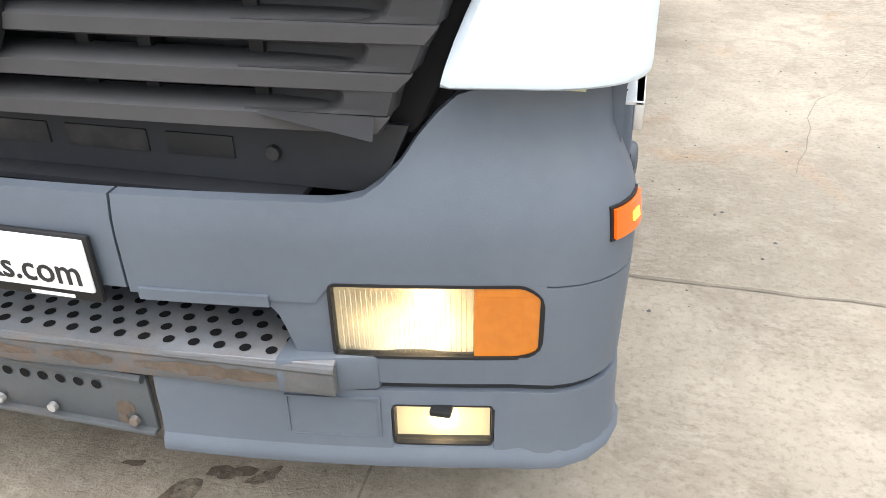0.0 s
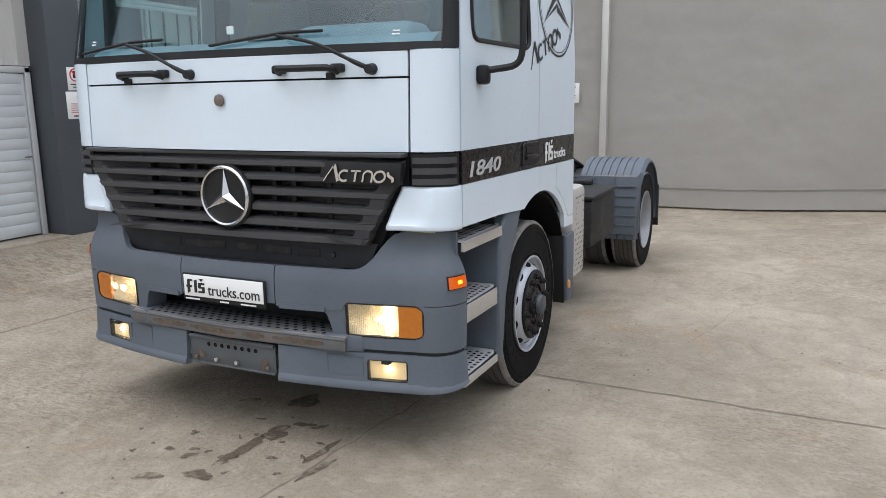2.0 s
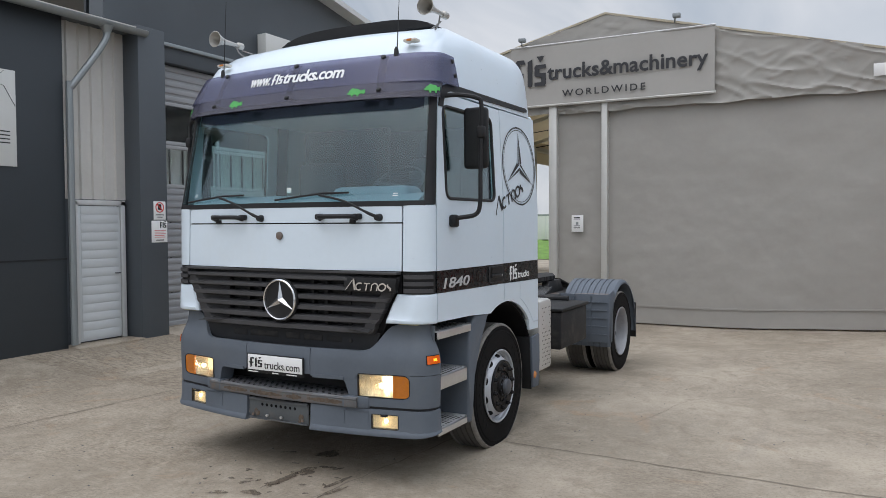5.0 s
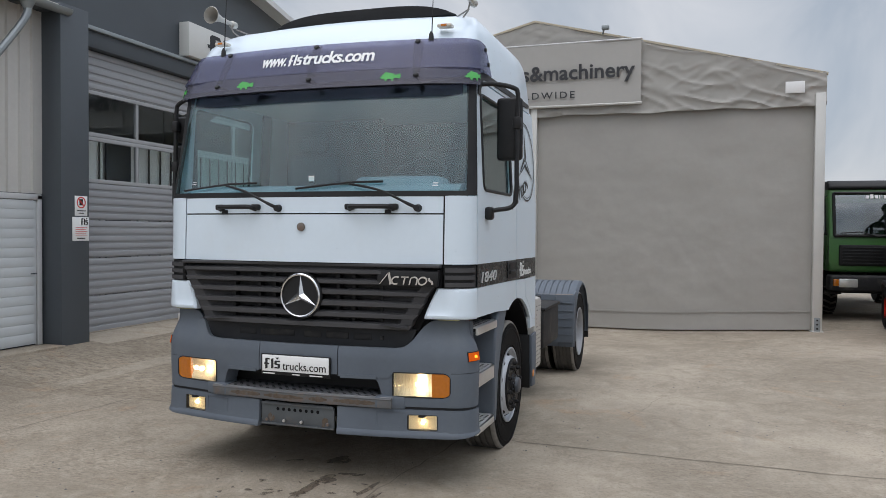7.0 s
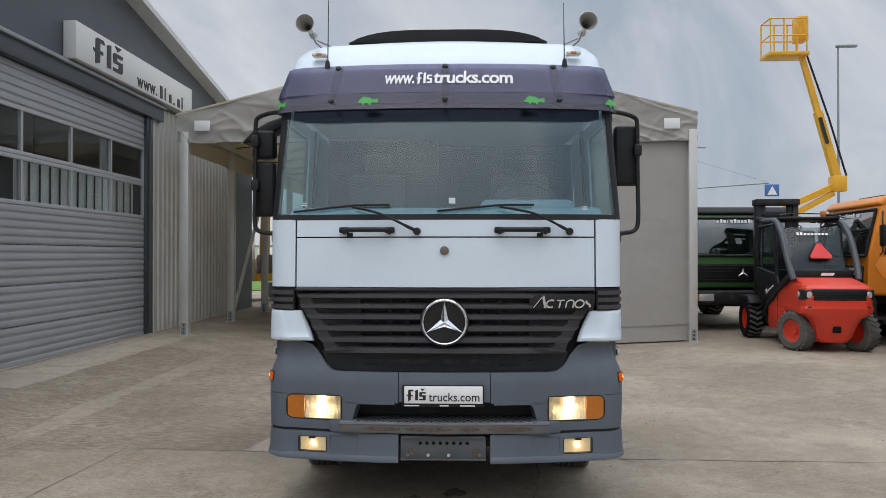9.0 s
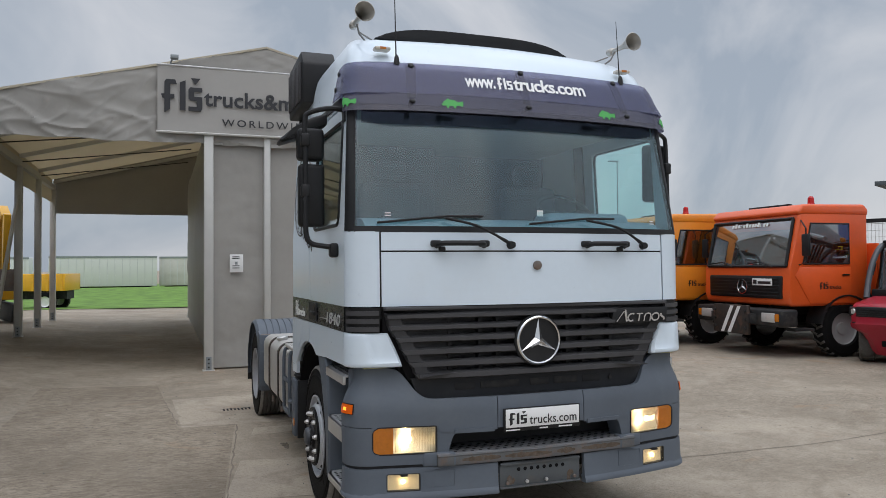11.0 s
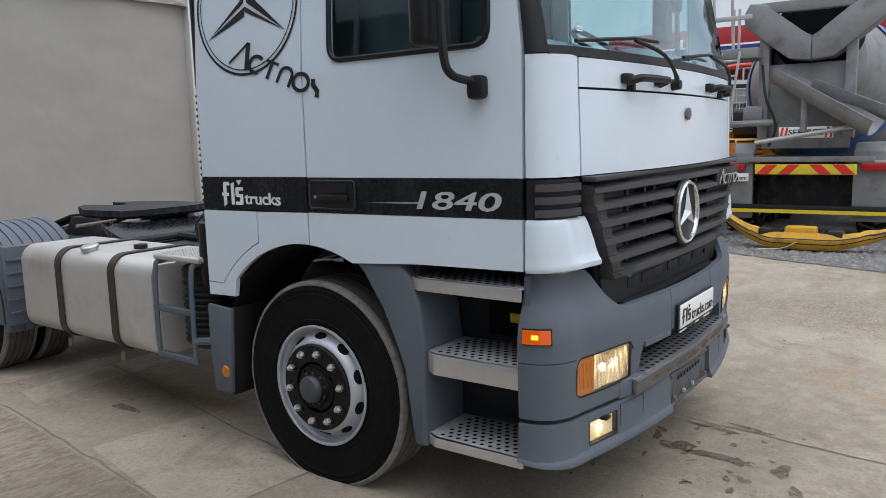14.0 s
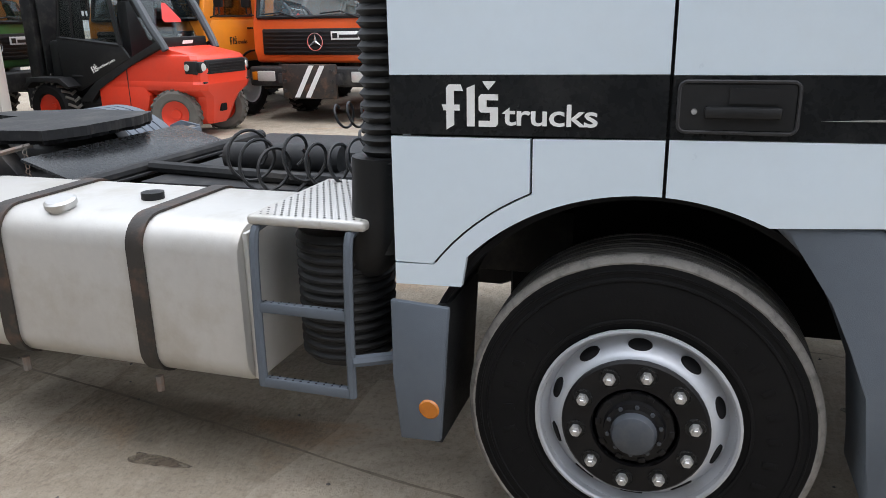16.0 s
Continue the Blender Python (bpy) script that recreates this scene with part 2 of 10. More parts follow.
M_SEAM = mat("panel_gap", (0.02, 0.021, 0.023), 0.8, 0, 0.1, 4)
M_HORN = mat("horn_metal", (0.46, 0.45, 0.42), 0.42, 0.35, 0.06, 6)
M_ZINCARM = mat("dull_zinc", (0.24, 0.24, 0.235), 0.5, 0.3, 0.1, 9)
M_LIP = mat("scraped_grey_steel", (0.125, 0.13, 0.135), 0.5, 0.4, 0.2, 9, bump=0.15, bscale=90, dirt=(0.22, 0.13, 0.08), dirt_amt=0.8, dirt_scale=11)
M_TAPE = mat("pale_tape", (0.45, 0.45, 0.26), 0.6, 0, 0.08, 15)
M_YELLOW = mat("yellow_label", (0.75, 0.58, 0.03), 0.5, 0, 0.08, 15)
M_LAMPCLEAR0 = mat("clear_marker_lens", (0.62, 0.58, 0.50), 0.2, 0.2, 0.1, 30)
M_HOSE = mat("black_hose", (0.018, 0.018, 0.019), 0.45, 0, 0.1, 20)


# ---- mesh helpers ----
def finish(bm, smooth=35):
    bmesh.ops.recalc_face_normals(bm, faces=bm.faces)
    if smooth:
        lim = radians(smooth)
        for f in bm.faces:
            f.smooth = True
        for e in bm.edges:
            if len(e.link_faces) == 2 and e.calc_face_angle(0) > lim:
                e.smooth = False
    return bm


def part(name, bm, material, parent=None, label="", smooth=35, m=None):
    finish(bm, smooth)
    me = bpy.data.meshes.new(name)
    bm.to_mesh(me)
    bm.free()
    for x in (material if isinstance(material, (list, tuple)) else [material]):
        me.materials.append(x)
    ob = new(name, me)
    if parent is not None:
        ob.parent = parent
    if m is not None:
        ob.matrix_basis = m
    if label:
        ob["label"] = label
    if name in ("perforation", "tread_holes", "tread_blocks", "bracket_holes", "deck_holes", "cover_holes"):
        tagged(ob, kind="stuff")
    return ob


def thing(name, m=None, label="", category="", group="", kind=""):
    ob = new(name)
    ob.empty_display_size = 0.1
    if m is not None:
        ob.matrix_basis = m
    return tagged(ob, label, category, group, kind)


def box(x0, x1, y0, y1, z0, z1, bev=0.0, seg=2, bm=None):
    bm2 = bmesh.new()
    bmesh.ops.create_cube(bm2, size=1, matrix=Matrix.Translation(((x0 + x1) / 2, (y0 + y1) / 2, (z0 + z1) / 2)) @ Matrix.Diagonal((abs(x1 - x0), abs(y1 - y0), abs(z1 - z0), 1)))
    if bev:
        bmesh.ops.bevel(bm2, geom=bm2.edges[:], offset=min(bev, 0.49 * min(abs(x1 - x0), abs(y1 - y0), abs(z1 - z0))), segments=seg, profile=0.5, affect="EDGES")
    return merge(bm, bm2)


def merge(bm, bm2, m=None):
    if m is not None:
        bm2.transform(m)
    if bm is None:
        return bm2
    me = bpy.data.meshes.new("tmp")
    bm2.to_mesh(me)
    bm2.free()
    bm.from_mesh(me)
    bpy.data.meshes.remove(me)
    return bm


def prism(poly, axis, a, b, bev=0.0, bm=None, seg=2):
    """A 2D outline pushed from a to b along an axis. Outline coordinates are the other two axes in order."""
    def put(u, v, w):
        return {"x": (w, u, v), "y": (u, w, v), "z": (u, v, w)}[axis]
    b2 = bmesh.new()
    lo = [b2.verts.new(put(u, v, a)) for u, v in poly]
    hi = [b2.verts.new(put(u, v, b)) for u, v in poly]
    b2.faces.new(lo)
    b2.faces.new(hi[::-1])
    k = len(poly)
    for i in range(k):
        b2.faces.new((lo[i], hi[i], hi[(i + 1) % k], lo[(i + 1) % k]))
    if bev:
        bmesh.ops.bevel(b2, geom=b2.edges[:], offset=bev, segments=seg, profile=0.5, affect="EDGES")
    return merge(bm, b2)


def loft(rings, close=True, cap=True, bm=None):
    b2 = bmesh.new()
    rows = [[b2.verts.new(p) for p in r] for r in rings]
    for r0, r1 in zip(rows, rows[1:]):
        k = len(r0)
        for i in range(k if close else k - 1):
            q = (r0[i], r0[(i + 1) % k], r1[(i + 1) % k], r1[i])
            b2.faces.new(q)
    if cap and close:
        b2.faces.new(rows[0][::-1])
        b2.faces.new(rows[-1])
    return merge(bm, b2)


def tube(pts, r, seg=8, bm=None, cap=True):
    pts = [Vector(p) for p in pts]
    rings = []
    up = None
    for i, p in enumerate(pts):
        d = (pts[min(i + 1, len(pts) - 1)] - pts[max(i - 1, 0)]).normalized()
        if up is None:
            up = d.orthogonal().normalized()
        up = (up - d * up.dot(d)).normalized()
        side = d.cross(up)
        rr = r[i] if isinstance(r, (list, tuple)) else r
        rings.append([p + rr * (math.cos(2 * math.pi * k / seg) * up + math.sin(2 * math.pi * k / seg) * side) for k in range(seg)])
    return loft(rings, True, cap, bm)


def smooth_path(pts, n=6):
    """A rounded line through points."""
    pts = [Vector(p) for p in pts]
    out = []
    for i in range(len(pts) - 1):
        p0, p1, p2, p3 = pts[max(i - 1, 0)], pts[i], pts[i + 1], pts[min(i + 2, len(pts) - 1)]
        for k in range(n):
            t = k / n
            out.append(0.5 * ((2 * p1) + (p2 - p0) * t + (2 * p0 - 5 * p1 + 4 * p2 - p3) * t * t + (3 * p1 - p0 - 3 * p2 + p3) * t ** 3))
    return out + [pts[-1]]


def lathe(profile, seg=32, axis="x", m=None, bm=None):
    """Profile rows of (radius, along) turned round an axis."""
    rings = []
    for r, a in profile:
        ring = []
        for k in range(seg):
            c, s = math.cos(2 * math.pi * k / seg) * r, math.sin(2 * math.pi * k / seg) * r
            ring.append({"x": (a, c, s), "y": (c, a, s), "z": (c, s, a)}[axis])
        rings.append(ring)
    b2 = loft(rings, True, False)
    bmesh.ops.remove_doubles(b2, verts=b2.verts[:], dist=1e-5)
    return merge(bm, b2, m)


def sheet(grid, thick=0.0, bm=None):
    """A grid of points as a surface, given thickness if wanted."""
    b2 = bmesh.new()
    rows = [[b2.verts.new(p) for p in r] for r in grid]
    for r0, r1 in zip(rows, rows[1:]):
        for i in range(len(r0) - 1):
            b2.faces.new((r0[i], r0[i + 1], r1[i + 1], r1[i]))
    if thick:
        bmesh.ops.recalc_face_normals(b2, faces=b2.faces)
        bmesh.ops.solidify(b2, geom=b2.faces[:], thickness=thick)
    return merge(bm, b2)


def mirror_x(bm):
    bm.transform(Matrix.Diagonal((-1, 1, 1, 1)))
    bmesh.ops.reverse_faces(bm, faces=bm.faces[:])
    return bm


def text_bm(body, height, width=None, depth=0.003, shear=0.0, space=1.0, bold=0.0):
    """Flat lettering with a little depth, in x and y, starting at the origin."""
    cu = bpy.data.curves.new("lettering", "FONT")
    cu.body, cu.extrude, cu.shear, cu.space_character, cu.offset = body, depth / 2, shear, space, bold
    cu.resolution_u = 3
    ob = bpy.data.objects.new("lettering", cu)
    me = bpy.data.meshes.new_from_object(ob)
    bm = bmesh.new()
    bm.from_mesh(me)
    bpy.data.objects.remove(ob)
    bpy.data.curves.remove(cu)
    bpy.data.meshes.remove(me)
    xs, ys = [v.co.x for v in bm.verts], [v.co.y for v in bm.verts]
    sy = height / (max(ys) - min(ys))
    sx = width / (max(xs) - min(xs)) if width else sy
    bm.transform(Matrix.Diagonal((sx, sy, 1, 1)) @ Matrix.Translation((-min(xs), -min(ys), 0)))
    return bm


def mark_bm(w, h, depth=0.003, wedge=True):
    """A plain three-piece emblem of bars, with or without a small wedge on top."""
    bm = bmesh.new()
    t = w * 0.15
    def bar(pts):
        prism([(u * w, v * h) for u, v in pts], "z", -depth / 2, depth / 2, bm=bm)
    bar([(0.08, 0.0), (0.22, 0.10), (0.22, 0.40), (0.32, 0.40), (0.32, 0.52), (0.22, 0.52), (0.22, 0.80), (0.38, 0.80), (0.34, 0.93), (0.13, 0.93), (0.08, 0.86), (0.08, 0.52), (0.0, 0.52), (0.03, 0.40), (0.08, 0.40)])
    bar([(0.45, 0.08), (0.59, 0.08), (0.59, 0.93), (0.45, 0.86)])
    bar([(0.66, 0.08), (0.96, 0.08), (1.0, 0.14), (1.0, 0.48), (0.80, 0.48), (0.80, 0.62), (1.0, 0.62), (1.0, 0.74), (0.70, 0.74), (0.66, 0.68), (0.66, 0.42), (0.70, 0.37), (0.86, 0.37), (0.86, 0.20), (0.66, 0.20)])
    if wedge:
        bar([(0.72, 1.0), (0.83, 0.82), (0.96, 1.0)])
    return bm


def ribbon(pts, w, depth, close=False):
    """A flat stroke along a line; w is a width or a list of widths."""
    pts = [Vector((x, y)) for x, y in pts]
    n = len(pts)
    rows = []
    for i, p in enumerate(pts):
        a = pts[(i - 1) % n] if close else pts[max(i - 1, 0)]
        b = pts[(i + 1) % n] if close else pts[min(i + 1, n - 1)]
        d = (b - a).normalized()
        ww = (w[i] if isinstance(w, (list, tuple)) else w) / 2
        q = Vector((-d.y, d.x)) * ww
        rows.append([Vector((*(p + q), -depth / 2)), Vector((*(p + q), depth / 2)), Vector((*(p - q), depth / 2)), Vector((*(p - q), -depth / 2))])
    if close:
        rows.append([v.copy() for v in rows[0]])
    return loft(rows, True, not close)


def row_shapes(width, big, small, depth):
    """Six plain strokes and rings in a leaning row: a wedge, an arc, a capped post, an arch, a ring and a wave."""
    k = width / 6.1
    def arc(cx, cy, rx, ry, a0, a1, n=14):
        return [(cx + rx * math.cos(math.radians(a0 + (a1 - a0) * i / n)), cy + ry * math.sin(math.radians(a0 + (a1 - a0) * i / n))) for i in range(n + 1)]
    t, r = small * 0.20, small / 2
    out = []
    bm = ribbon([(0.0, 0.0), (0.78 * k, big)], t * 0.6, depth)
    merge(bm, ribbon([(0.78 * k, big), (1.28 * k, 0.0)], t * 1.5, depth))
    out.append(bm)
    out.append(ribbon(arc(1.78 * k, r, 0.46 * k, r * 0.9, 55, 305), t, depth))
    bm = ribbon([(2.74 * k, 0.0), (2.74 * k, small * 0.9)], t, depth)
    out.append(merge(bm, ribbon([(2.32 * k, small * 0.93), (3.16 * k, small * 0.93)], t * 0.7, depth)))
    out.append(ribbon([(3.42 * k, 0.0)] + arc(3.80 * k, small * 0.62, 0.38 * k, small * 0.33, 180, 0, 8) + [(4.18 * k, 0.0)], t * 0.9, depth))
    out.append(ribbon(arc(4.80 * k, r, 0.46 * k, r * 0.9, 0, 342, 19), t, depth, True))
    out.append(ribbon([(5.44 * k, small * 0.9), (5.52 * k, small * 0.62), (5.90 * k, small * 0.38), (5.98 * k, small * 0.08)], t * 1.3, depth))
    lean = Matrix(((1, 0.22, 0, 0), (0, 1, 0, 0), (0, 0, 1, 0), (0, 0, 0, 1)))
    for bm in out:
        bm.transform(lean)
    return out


def facing(x, y, z, turn=0.0, lean=0.0):
    """Places flat lettering upright: turn 0 faces -y, 90 faces +x, -90 faces -x."""
    return pose(x, y, z, 90 + lean, 0, turn)


# ---- the white tractor truck ----
def lerp_tab(tab, z):
    if z <= tab[0][0]:
        return tab[0][1]
    for (a, va), (b, vb) in zip(tab, tab[1:]):
        if z <= b:
            return va + (vb - va) * (z - a) / (b - a)
    return tab[-1][1]


CAB_F = [(1.0, 0.53), (1.57, 0.53), (2.06, 0.545), (2.85, 0.735), (2.9, 0.745), (3.0, 0.762), (3.15, 0.80), (3.3, 0.93), (3.40, 1.06), (3.47, 1.22), (3.53, 1.42), (3.575, 1.7)]
CAB_S = [(1.0, 1.25), (2.06, 1.25), (2.9, 1.205), (3.1, 1.185), (3.25, 1.16), (3.33, 1.14), (3.39, 1.11), (3.43, 1.075), (3.465, 1.03), (3.50, 0.95), (3.53, 0.85), (3.555, 0.74), (3.575, 0.60)]
CAB_E = [(1.0, 0.76), (2.06, 0.757), (2.77, 0.852), (2.9, 0.875), (3.3, 1.09), (3.47, 1.36), (3.575, 1.85)]
CAB_REAR = 2.768


def cab_pt(u, z, off=0.0):
    """A point of the cab's skin: u runs from the front's middle round the corner (1.05 to 1.30) and back along the side."""
    f, s, e = lerp_tab(CAB_F, z), lerp_tab(CAB_S, z), lerp_tab(CAB_E, z)
    sign, u = (-1 if u < 0 else 1), abs(u)
    k = s - 0.20
    if u <= 1.05:
        x = u / 1.05 * k
        y = f + 0.085 * (u / 1.05) ** 2
        nx, ny = 0.15 * u, -1.0
    elif u <= 1.30:
        t = (u - 1.05) / 0.25 * math.pi / 2
        y0 = f + 0.085
        x, y = k + (s - k) * math.sin(t), y0 + (e - y0) * (1 - math.cos(t))
        nx, ny = math.sin(t), -math.cos(t)
    else:
        x, y = s, e + (u - 1.30)
        nx, ny = 1.0, 0.0
    return Vector((sign * (x + off * nx), y + off * ny, z))


def skin(u0, u1, z0, z1, nu=12, nz=2, thick=0.02, off=0.0, bm=None):
    grid = [[cab_pt(u0 + (u1 - u0) * i / nu, z0 + (z1 - z0) * j / nz, off) for i in range(nu + 1)] for j in range(nz + 1)]
    back = [[cab_pt(u0 + (u1 - u0) * i / nu, z0 + (z1 - z0) * j / nz, off - thick) for i in range(nu + 1)] for j in range(nz + 1)]
    return shell(grid, back, bm)


def shell(grid, back, bm=None):
    """A closed slab between two point grids."""
    b2 = bmesh.new()
    A = [[b2.verts.new(p) for p in r] for r in grid]
    B = [[b2.verts.new(p) for p in r] for r in back]
    nz, nu = len(A) - 1, len(A[0]) - 1
    for j in range(nz):
        for i in range(nu):
            b2.faces.new((A[j][i], A[j][i + 1], A[j + 1][i + 1], A[j + 1][i]))
            b2.faces.new((B[j][i], B[j + 1][i], B[j + 1][i + 1], B[j][i + 1]))
    for i in range(nu):
        b2.faces.new((A[0][i], B[0][i], B[0][i + 1], A[0][i + 1]))
        b2.faces.new((A[nz][i], A[nz][i + 1], B[nz][i + 1], B[nz][i]))
    for j in range(nz):
        b2.faces.new((A[j][0], A[j + 1][0], B[j + 1][0], B[j][0]))
        b2.faces.new((A[j][nu], B[j][nu], B[j + 1][nu], A[j + 1][nu]))
    return merge(bm, b2)


def side_polys(polys, side, thick=0.025, off=0.0, bm=None):
    """Panels of the cab's side given as outlines in y and z, all merged into one skin with thickness."""
    b2 = bmesh.new()
    for poly in polys:
        b2.faces.new([b2.verts.new((lerp_tab(CAB_S, z) + off, y, z)) for y, z in poly])
    bmesh.ops.remove_doubles(b2, verts=b2.verts[:], dist=1e-4)
    bmesh.ops.recalc_face_normals(b2, faces=b2.faces[:])
    if sum(f.normal.x * f.calc_area() for f in b2.faces) < 0:
        bmesh.ops.reverse_faces(b2, faces=b2.faces[:])
    ret = bmesh.ops.extrude_face_region(b2, geom=b2.faces[:])
    bmesh.ops.translate(b2, verts=[v for v in ret["geom"] if isinstance(v, bmesh.types.BMVert)], vec=(-thick, 0, 0))
    if side < 0:
        mirror_x(b2)
    return merge(bm, b2)


def bump_pt(u, z, off=0.0):
    """A point of the bumper's skin; u runs outward from the middle, round the corner (1.08 to 1.30), then back."""
    sign, u = (-1 if u < 0 else 1), abs(u)
    o = off + lerp_tab([(0.365, 0.006), (0.385, 0.015), (0.405, 0.012), (0.425, 0.0), (0.565, 0.0), (0.575, -0.006), (0.80, 0.0), (0.93, 0.0), (0.99, -0.012), (1.04, -0.035), (1.09, -0.06), (1.2, -0.075)], z)
    if u <= 1.08:
        x, y = u, 0.475 + 0.055 * (u / 0.71) ** 2
        nx, ny = 0.22 * u, -1.0
    elif u <= 1.30:
        t = (u - 1.08) / 0.22 * math.pi / 2
        x, y = 1.08 + 0.184 * math.sin(t), 0.602 + 0.168 * (1 - math.cos(t))
        nx, ny = math.sin(t), -math.cos(t)
    else:
        x, y = 1.264, 0.77 + (u - 1.30)
        nx, ny = 1.0, 0.0
    k = 1 / math.hypot(nx, ny)
    return Vector((sign * (x + o * nx * k), y + o * ny * k, z))


def bskin(u0, u1, zf0, zf1, nu=10, nz=3, thick=0.03, off=0.0, bm=None):
    zf0, zf1 = (zf0 if callable(zf0) else (lambda u, v=zf0: v)), (zf1 if callable(zf1) else (lambda u, v=zf1: v))
    g, b = [], []
    for j in range(nz + 1):
        ra, rb = [], []
        for i in range(nu + 1):
            u = u0 + (u1 - u0) * i / nu
            z = zf0(u) + (zf1(u) - zf0(u)) * j / nz
            ra.append(bump_pt(u, z, off))
            rb.append(bump_pt(u, z, off - thick))
        g.append(ra)
        b.append(rb)
    return shell(g, b, bm)


def sgn_pair(fn):
    for s in (-1, 1):
        fn(s)


truck = thing("tractor_truck", None, "white two-axle tractor truck with grey bumper, headlamps lit, parked on concrete", "truck")

# front skin
part("hood_panel", skin(-1.045, 1.045, 1.578, 1.920, 24, 3), M_WHITE, truck)
part("upper_front_panel", skin(-1.045, 1.045, 1.930, 2.045, 24, 2), M_WHITE, truck)
part("front_backing", skin(-1.10, 1.10, 1.50, 2.05, 12, 2, 0.02, -0.035), M_SEAM, truck)
for s in (-1, 1):
    part("corner_panel", skin(s * 1.055, s * 1.298, 1.578, 2.050, 10, 4), M_WHITE, truck)
    part("black_corner_vent", skin(s * 1.055, s * 1.298, 1.415, 1.570, 10, 2, 0.02, -0.006), M_BLACKPL, truck, "black ribbed corner trim")
    bm = None
    for z in (1.440, 1.490, 1.540):
        bm = skin(s * 1.062, s * 1.255, z - 0.017, z + 0.012, 8, 1, 0.02, 0.009, bm)
    part("corner_vent_ribs", bm, M_GRILLE, truck)
    # white wind deflector below the vents
    g, b = [], []
    for z, o in ((1.200, 0.012), (1.206, 0.024), (1.216, 0.028), (1.228, 0.028), (1.236, 0.026), (1.27, 0.025), (1.31, 0.023), (1.35, 0.020), (1.385, 0.016), (1.405, 0.012), (1.412, 0.002)):
        k = (z - 1.2) / 0.212
        u0 = 0.922 + 0.088 * k ** 1.25
        # shallow scoop bounded by a raised lip below and at the outer end
        crease = 1.105 + 0.035 * k
        ra, rb = [], []
        for i in range(25):
            u = u0 + (1.298 - u0) * i / 24
            end = 1.0 if u < 1.06 else max(0.30, 1 - 0.7 * (u - 1.06) / 0.22)
            tip = min(1.0, (u - u0) / 0.012 + 0.25)
            dip = 0.011 * min(1.0, max(0.0, (z - 1.228) / 0.02)) * min(1.0, max(0.0, (crease - u) / 0.018))
            ra.append(cab_pt(s * u, z, o * end * tip - dip * end))
            rb.append(cab_pt(s * u, z, min(o, 0.01) - 0.03))
        g.append(ra)
        b.append(rb)
    part("wind_deflector", shell(g, b), M_WHITE, truck, "white painted corner deflector")
    # black pillar round the windscreen
    bm = skin(s * 1.19, s * 1.298, 2.056, 2.895, 7, 8, 0.03, 0.0)
    part("windscreen_pillar", bm, M_BLACKPL, truck, "black windscreen pillar")
part("windscreen_sill", skin(-1.19, 1.19, 2.048, 2.085, 20, 1, 0.03, 0.002), M_BLACKPL, truck)
part("windscreen_top_trim", skin(-1.19, 1.19, 2.855, 2.895, 20, 1, 0.03, 0.0), M_BLACKPL, truck)
ws = part("windscreen", skin(-1.189, 1.189, 2.085, 2.855, 30, 6, 0.006, -0.008), M_GLASS, truck, "large slightly curved windscreen")
ws.visible_shadow = False
# Dotted black band, enlarged and blackened to include the visor's shade on the glass.
part("screen_shade_band", skin(-1.15, 1.15, 2.765, 2.855, 20, 1, 0.003, -0.018), M_BLACKPL, truck)

# roof
def cab_ring(z, n=12):
    f, s, e = lerp_tab(CAB_F, z), lerp_tab(CAB_S, z), lerp_tab(CAB_E, z)
    r = [cab_pt(1.30 * i / 16, z) for i in range(17)]
    rear = CAB_REAR - 0.02 - max(0, z - 3.3) * 0.35
    r += [Vector((s, e + (rear - 0.1 - e) * i / 4, z)) for i in range(1, 5)] + [Vector((s - 0.03, rear - 0.02, z)), Vector((s - 0.1, rear, z)), Vector((0, rear, z))]
    left = [Vector((-p.x, p.y, p.z)) for p in r[1:-1]][::-1]
    return r + left


zs = [2.90, 2.96, 3.05, 3.15, 3.25, 3.30, 3.34, 3.37, 3.40, 3.43, 3.455, 3.48, 3.505, 3.525, 3.545, 3.56, 3.575]
part("roof", loft([cab_ring(z) for z in zs]), M_WHITE, truck, "white high roof")
part("cab_rear_wall", box(-1.2, 1.2, 2.708, 2.758, 1.0, 2.92, 0.02), M_WHITE, truck)
part("cab_floor", box(-1.2, 1.2, 0.72, 2.70, 1.22, 1.30, 0.01), M_CHASSIS, truck)
part("headliner", box(-1.1, 1.1, 0.85, 2.70, 2.86, 2.90), M_INT, truck)
part("cab_back_lining", box(-1.17, 1.17, 2.67, 2.703, 1.3, 2.87), M_INTDK, truck)
part("bunk_curtain", box(-1.12, -0.1, 2.25, 2.32, 1.6, 2.86, 0.02), M_INTDK, truck)
part("bunk", box(-1.15, 1.15, 2.1, 2.66, 1.62, 1.78, 0.05), M_INTDK, truck)

# doors and side panels
def arch_z(y):
    """Height of the wheel-arch edge above the front axle."""
    return 0.5 + math.sqrt(max(0.0, 0.742 ** 2 - (y - 2.007) ** 2))


def arch_line(y0, y1, n=10):
    return [(y0 + (y1 - y0) * k / n, arch_z(y0 + (y1 - y0) * k / n)) for k in range(n + 1)]



def ribbon_ring(s, y0, y1, z0, z1):
    """A thin rounded frame on the cab's flank."""
    r, pts = 0.02, []
    for cy, cz, a0 in ((y1 - r, z1 - r, 0), (y0 + r, z1 - r, 90), (y0 + r, z0 + r, 180), (y1 - r, z0 + r, 270)):
        for k in range(5):
            t = math.radians(a0 + 22.5 * k)
            pts.append((s * 1.257, cy + r * math.cos(t), cz + r * math.sin(t)))
    return tube(pts + pts[:1], 0.005, 6)


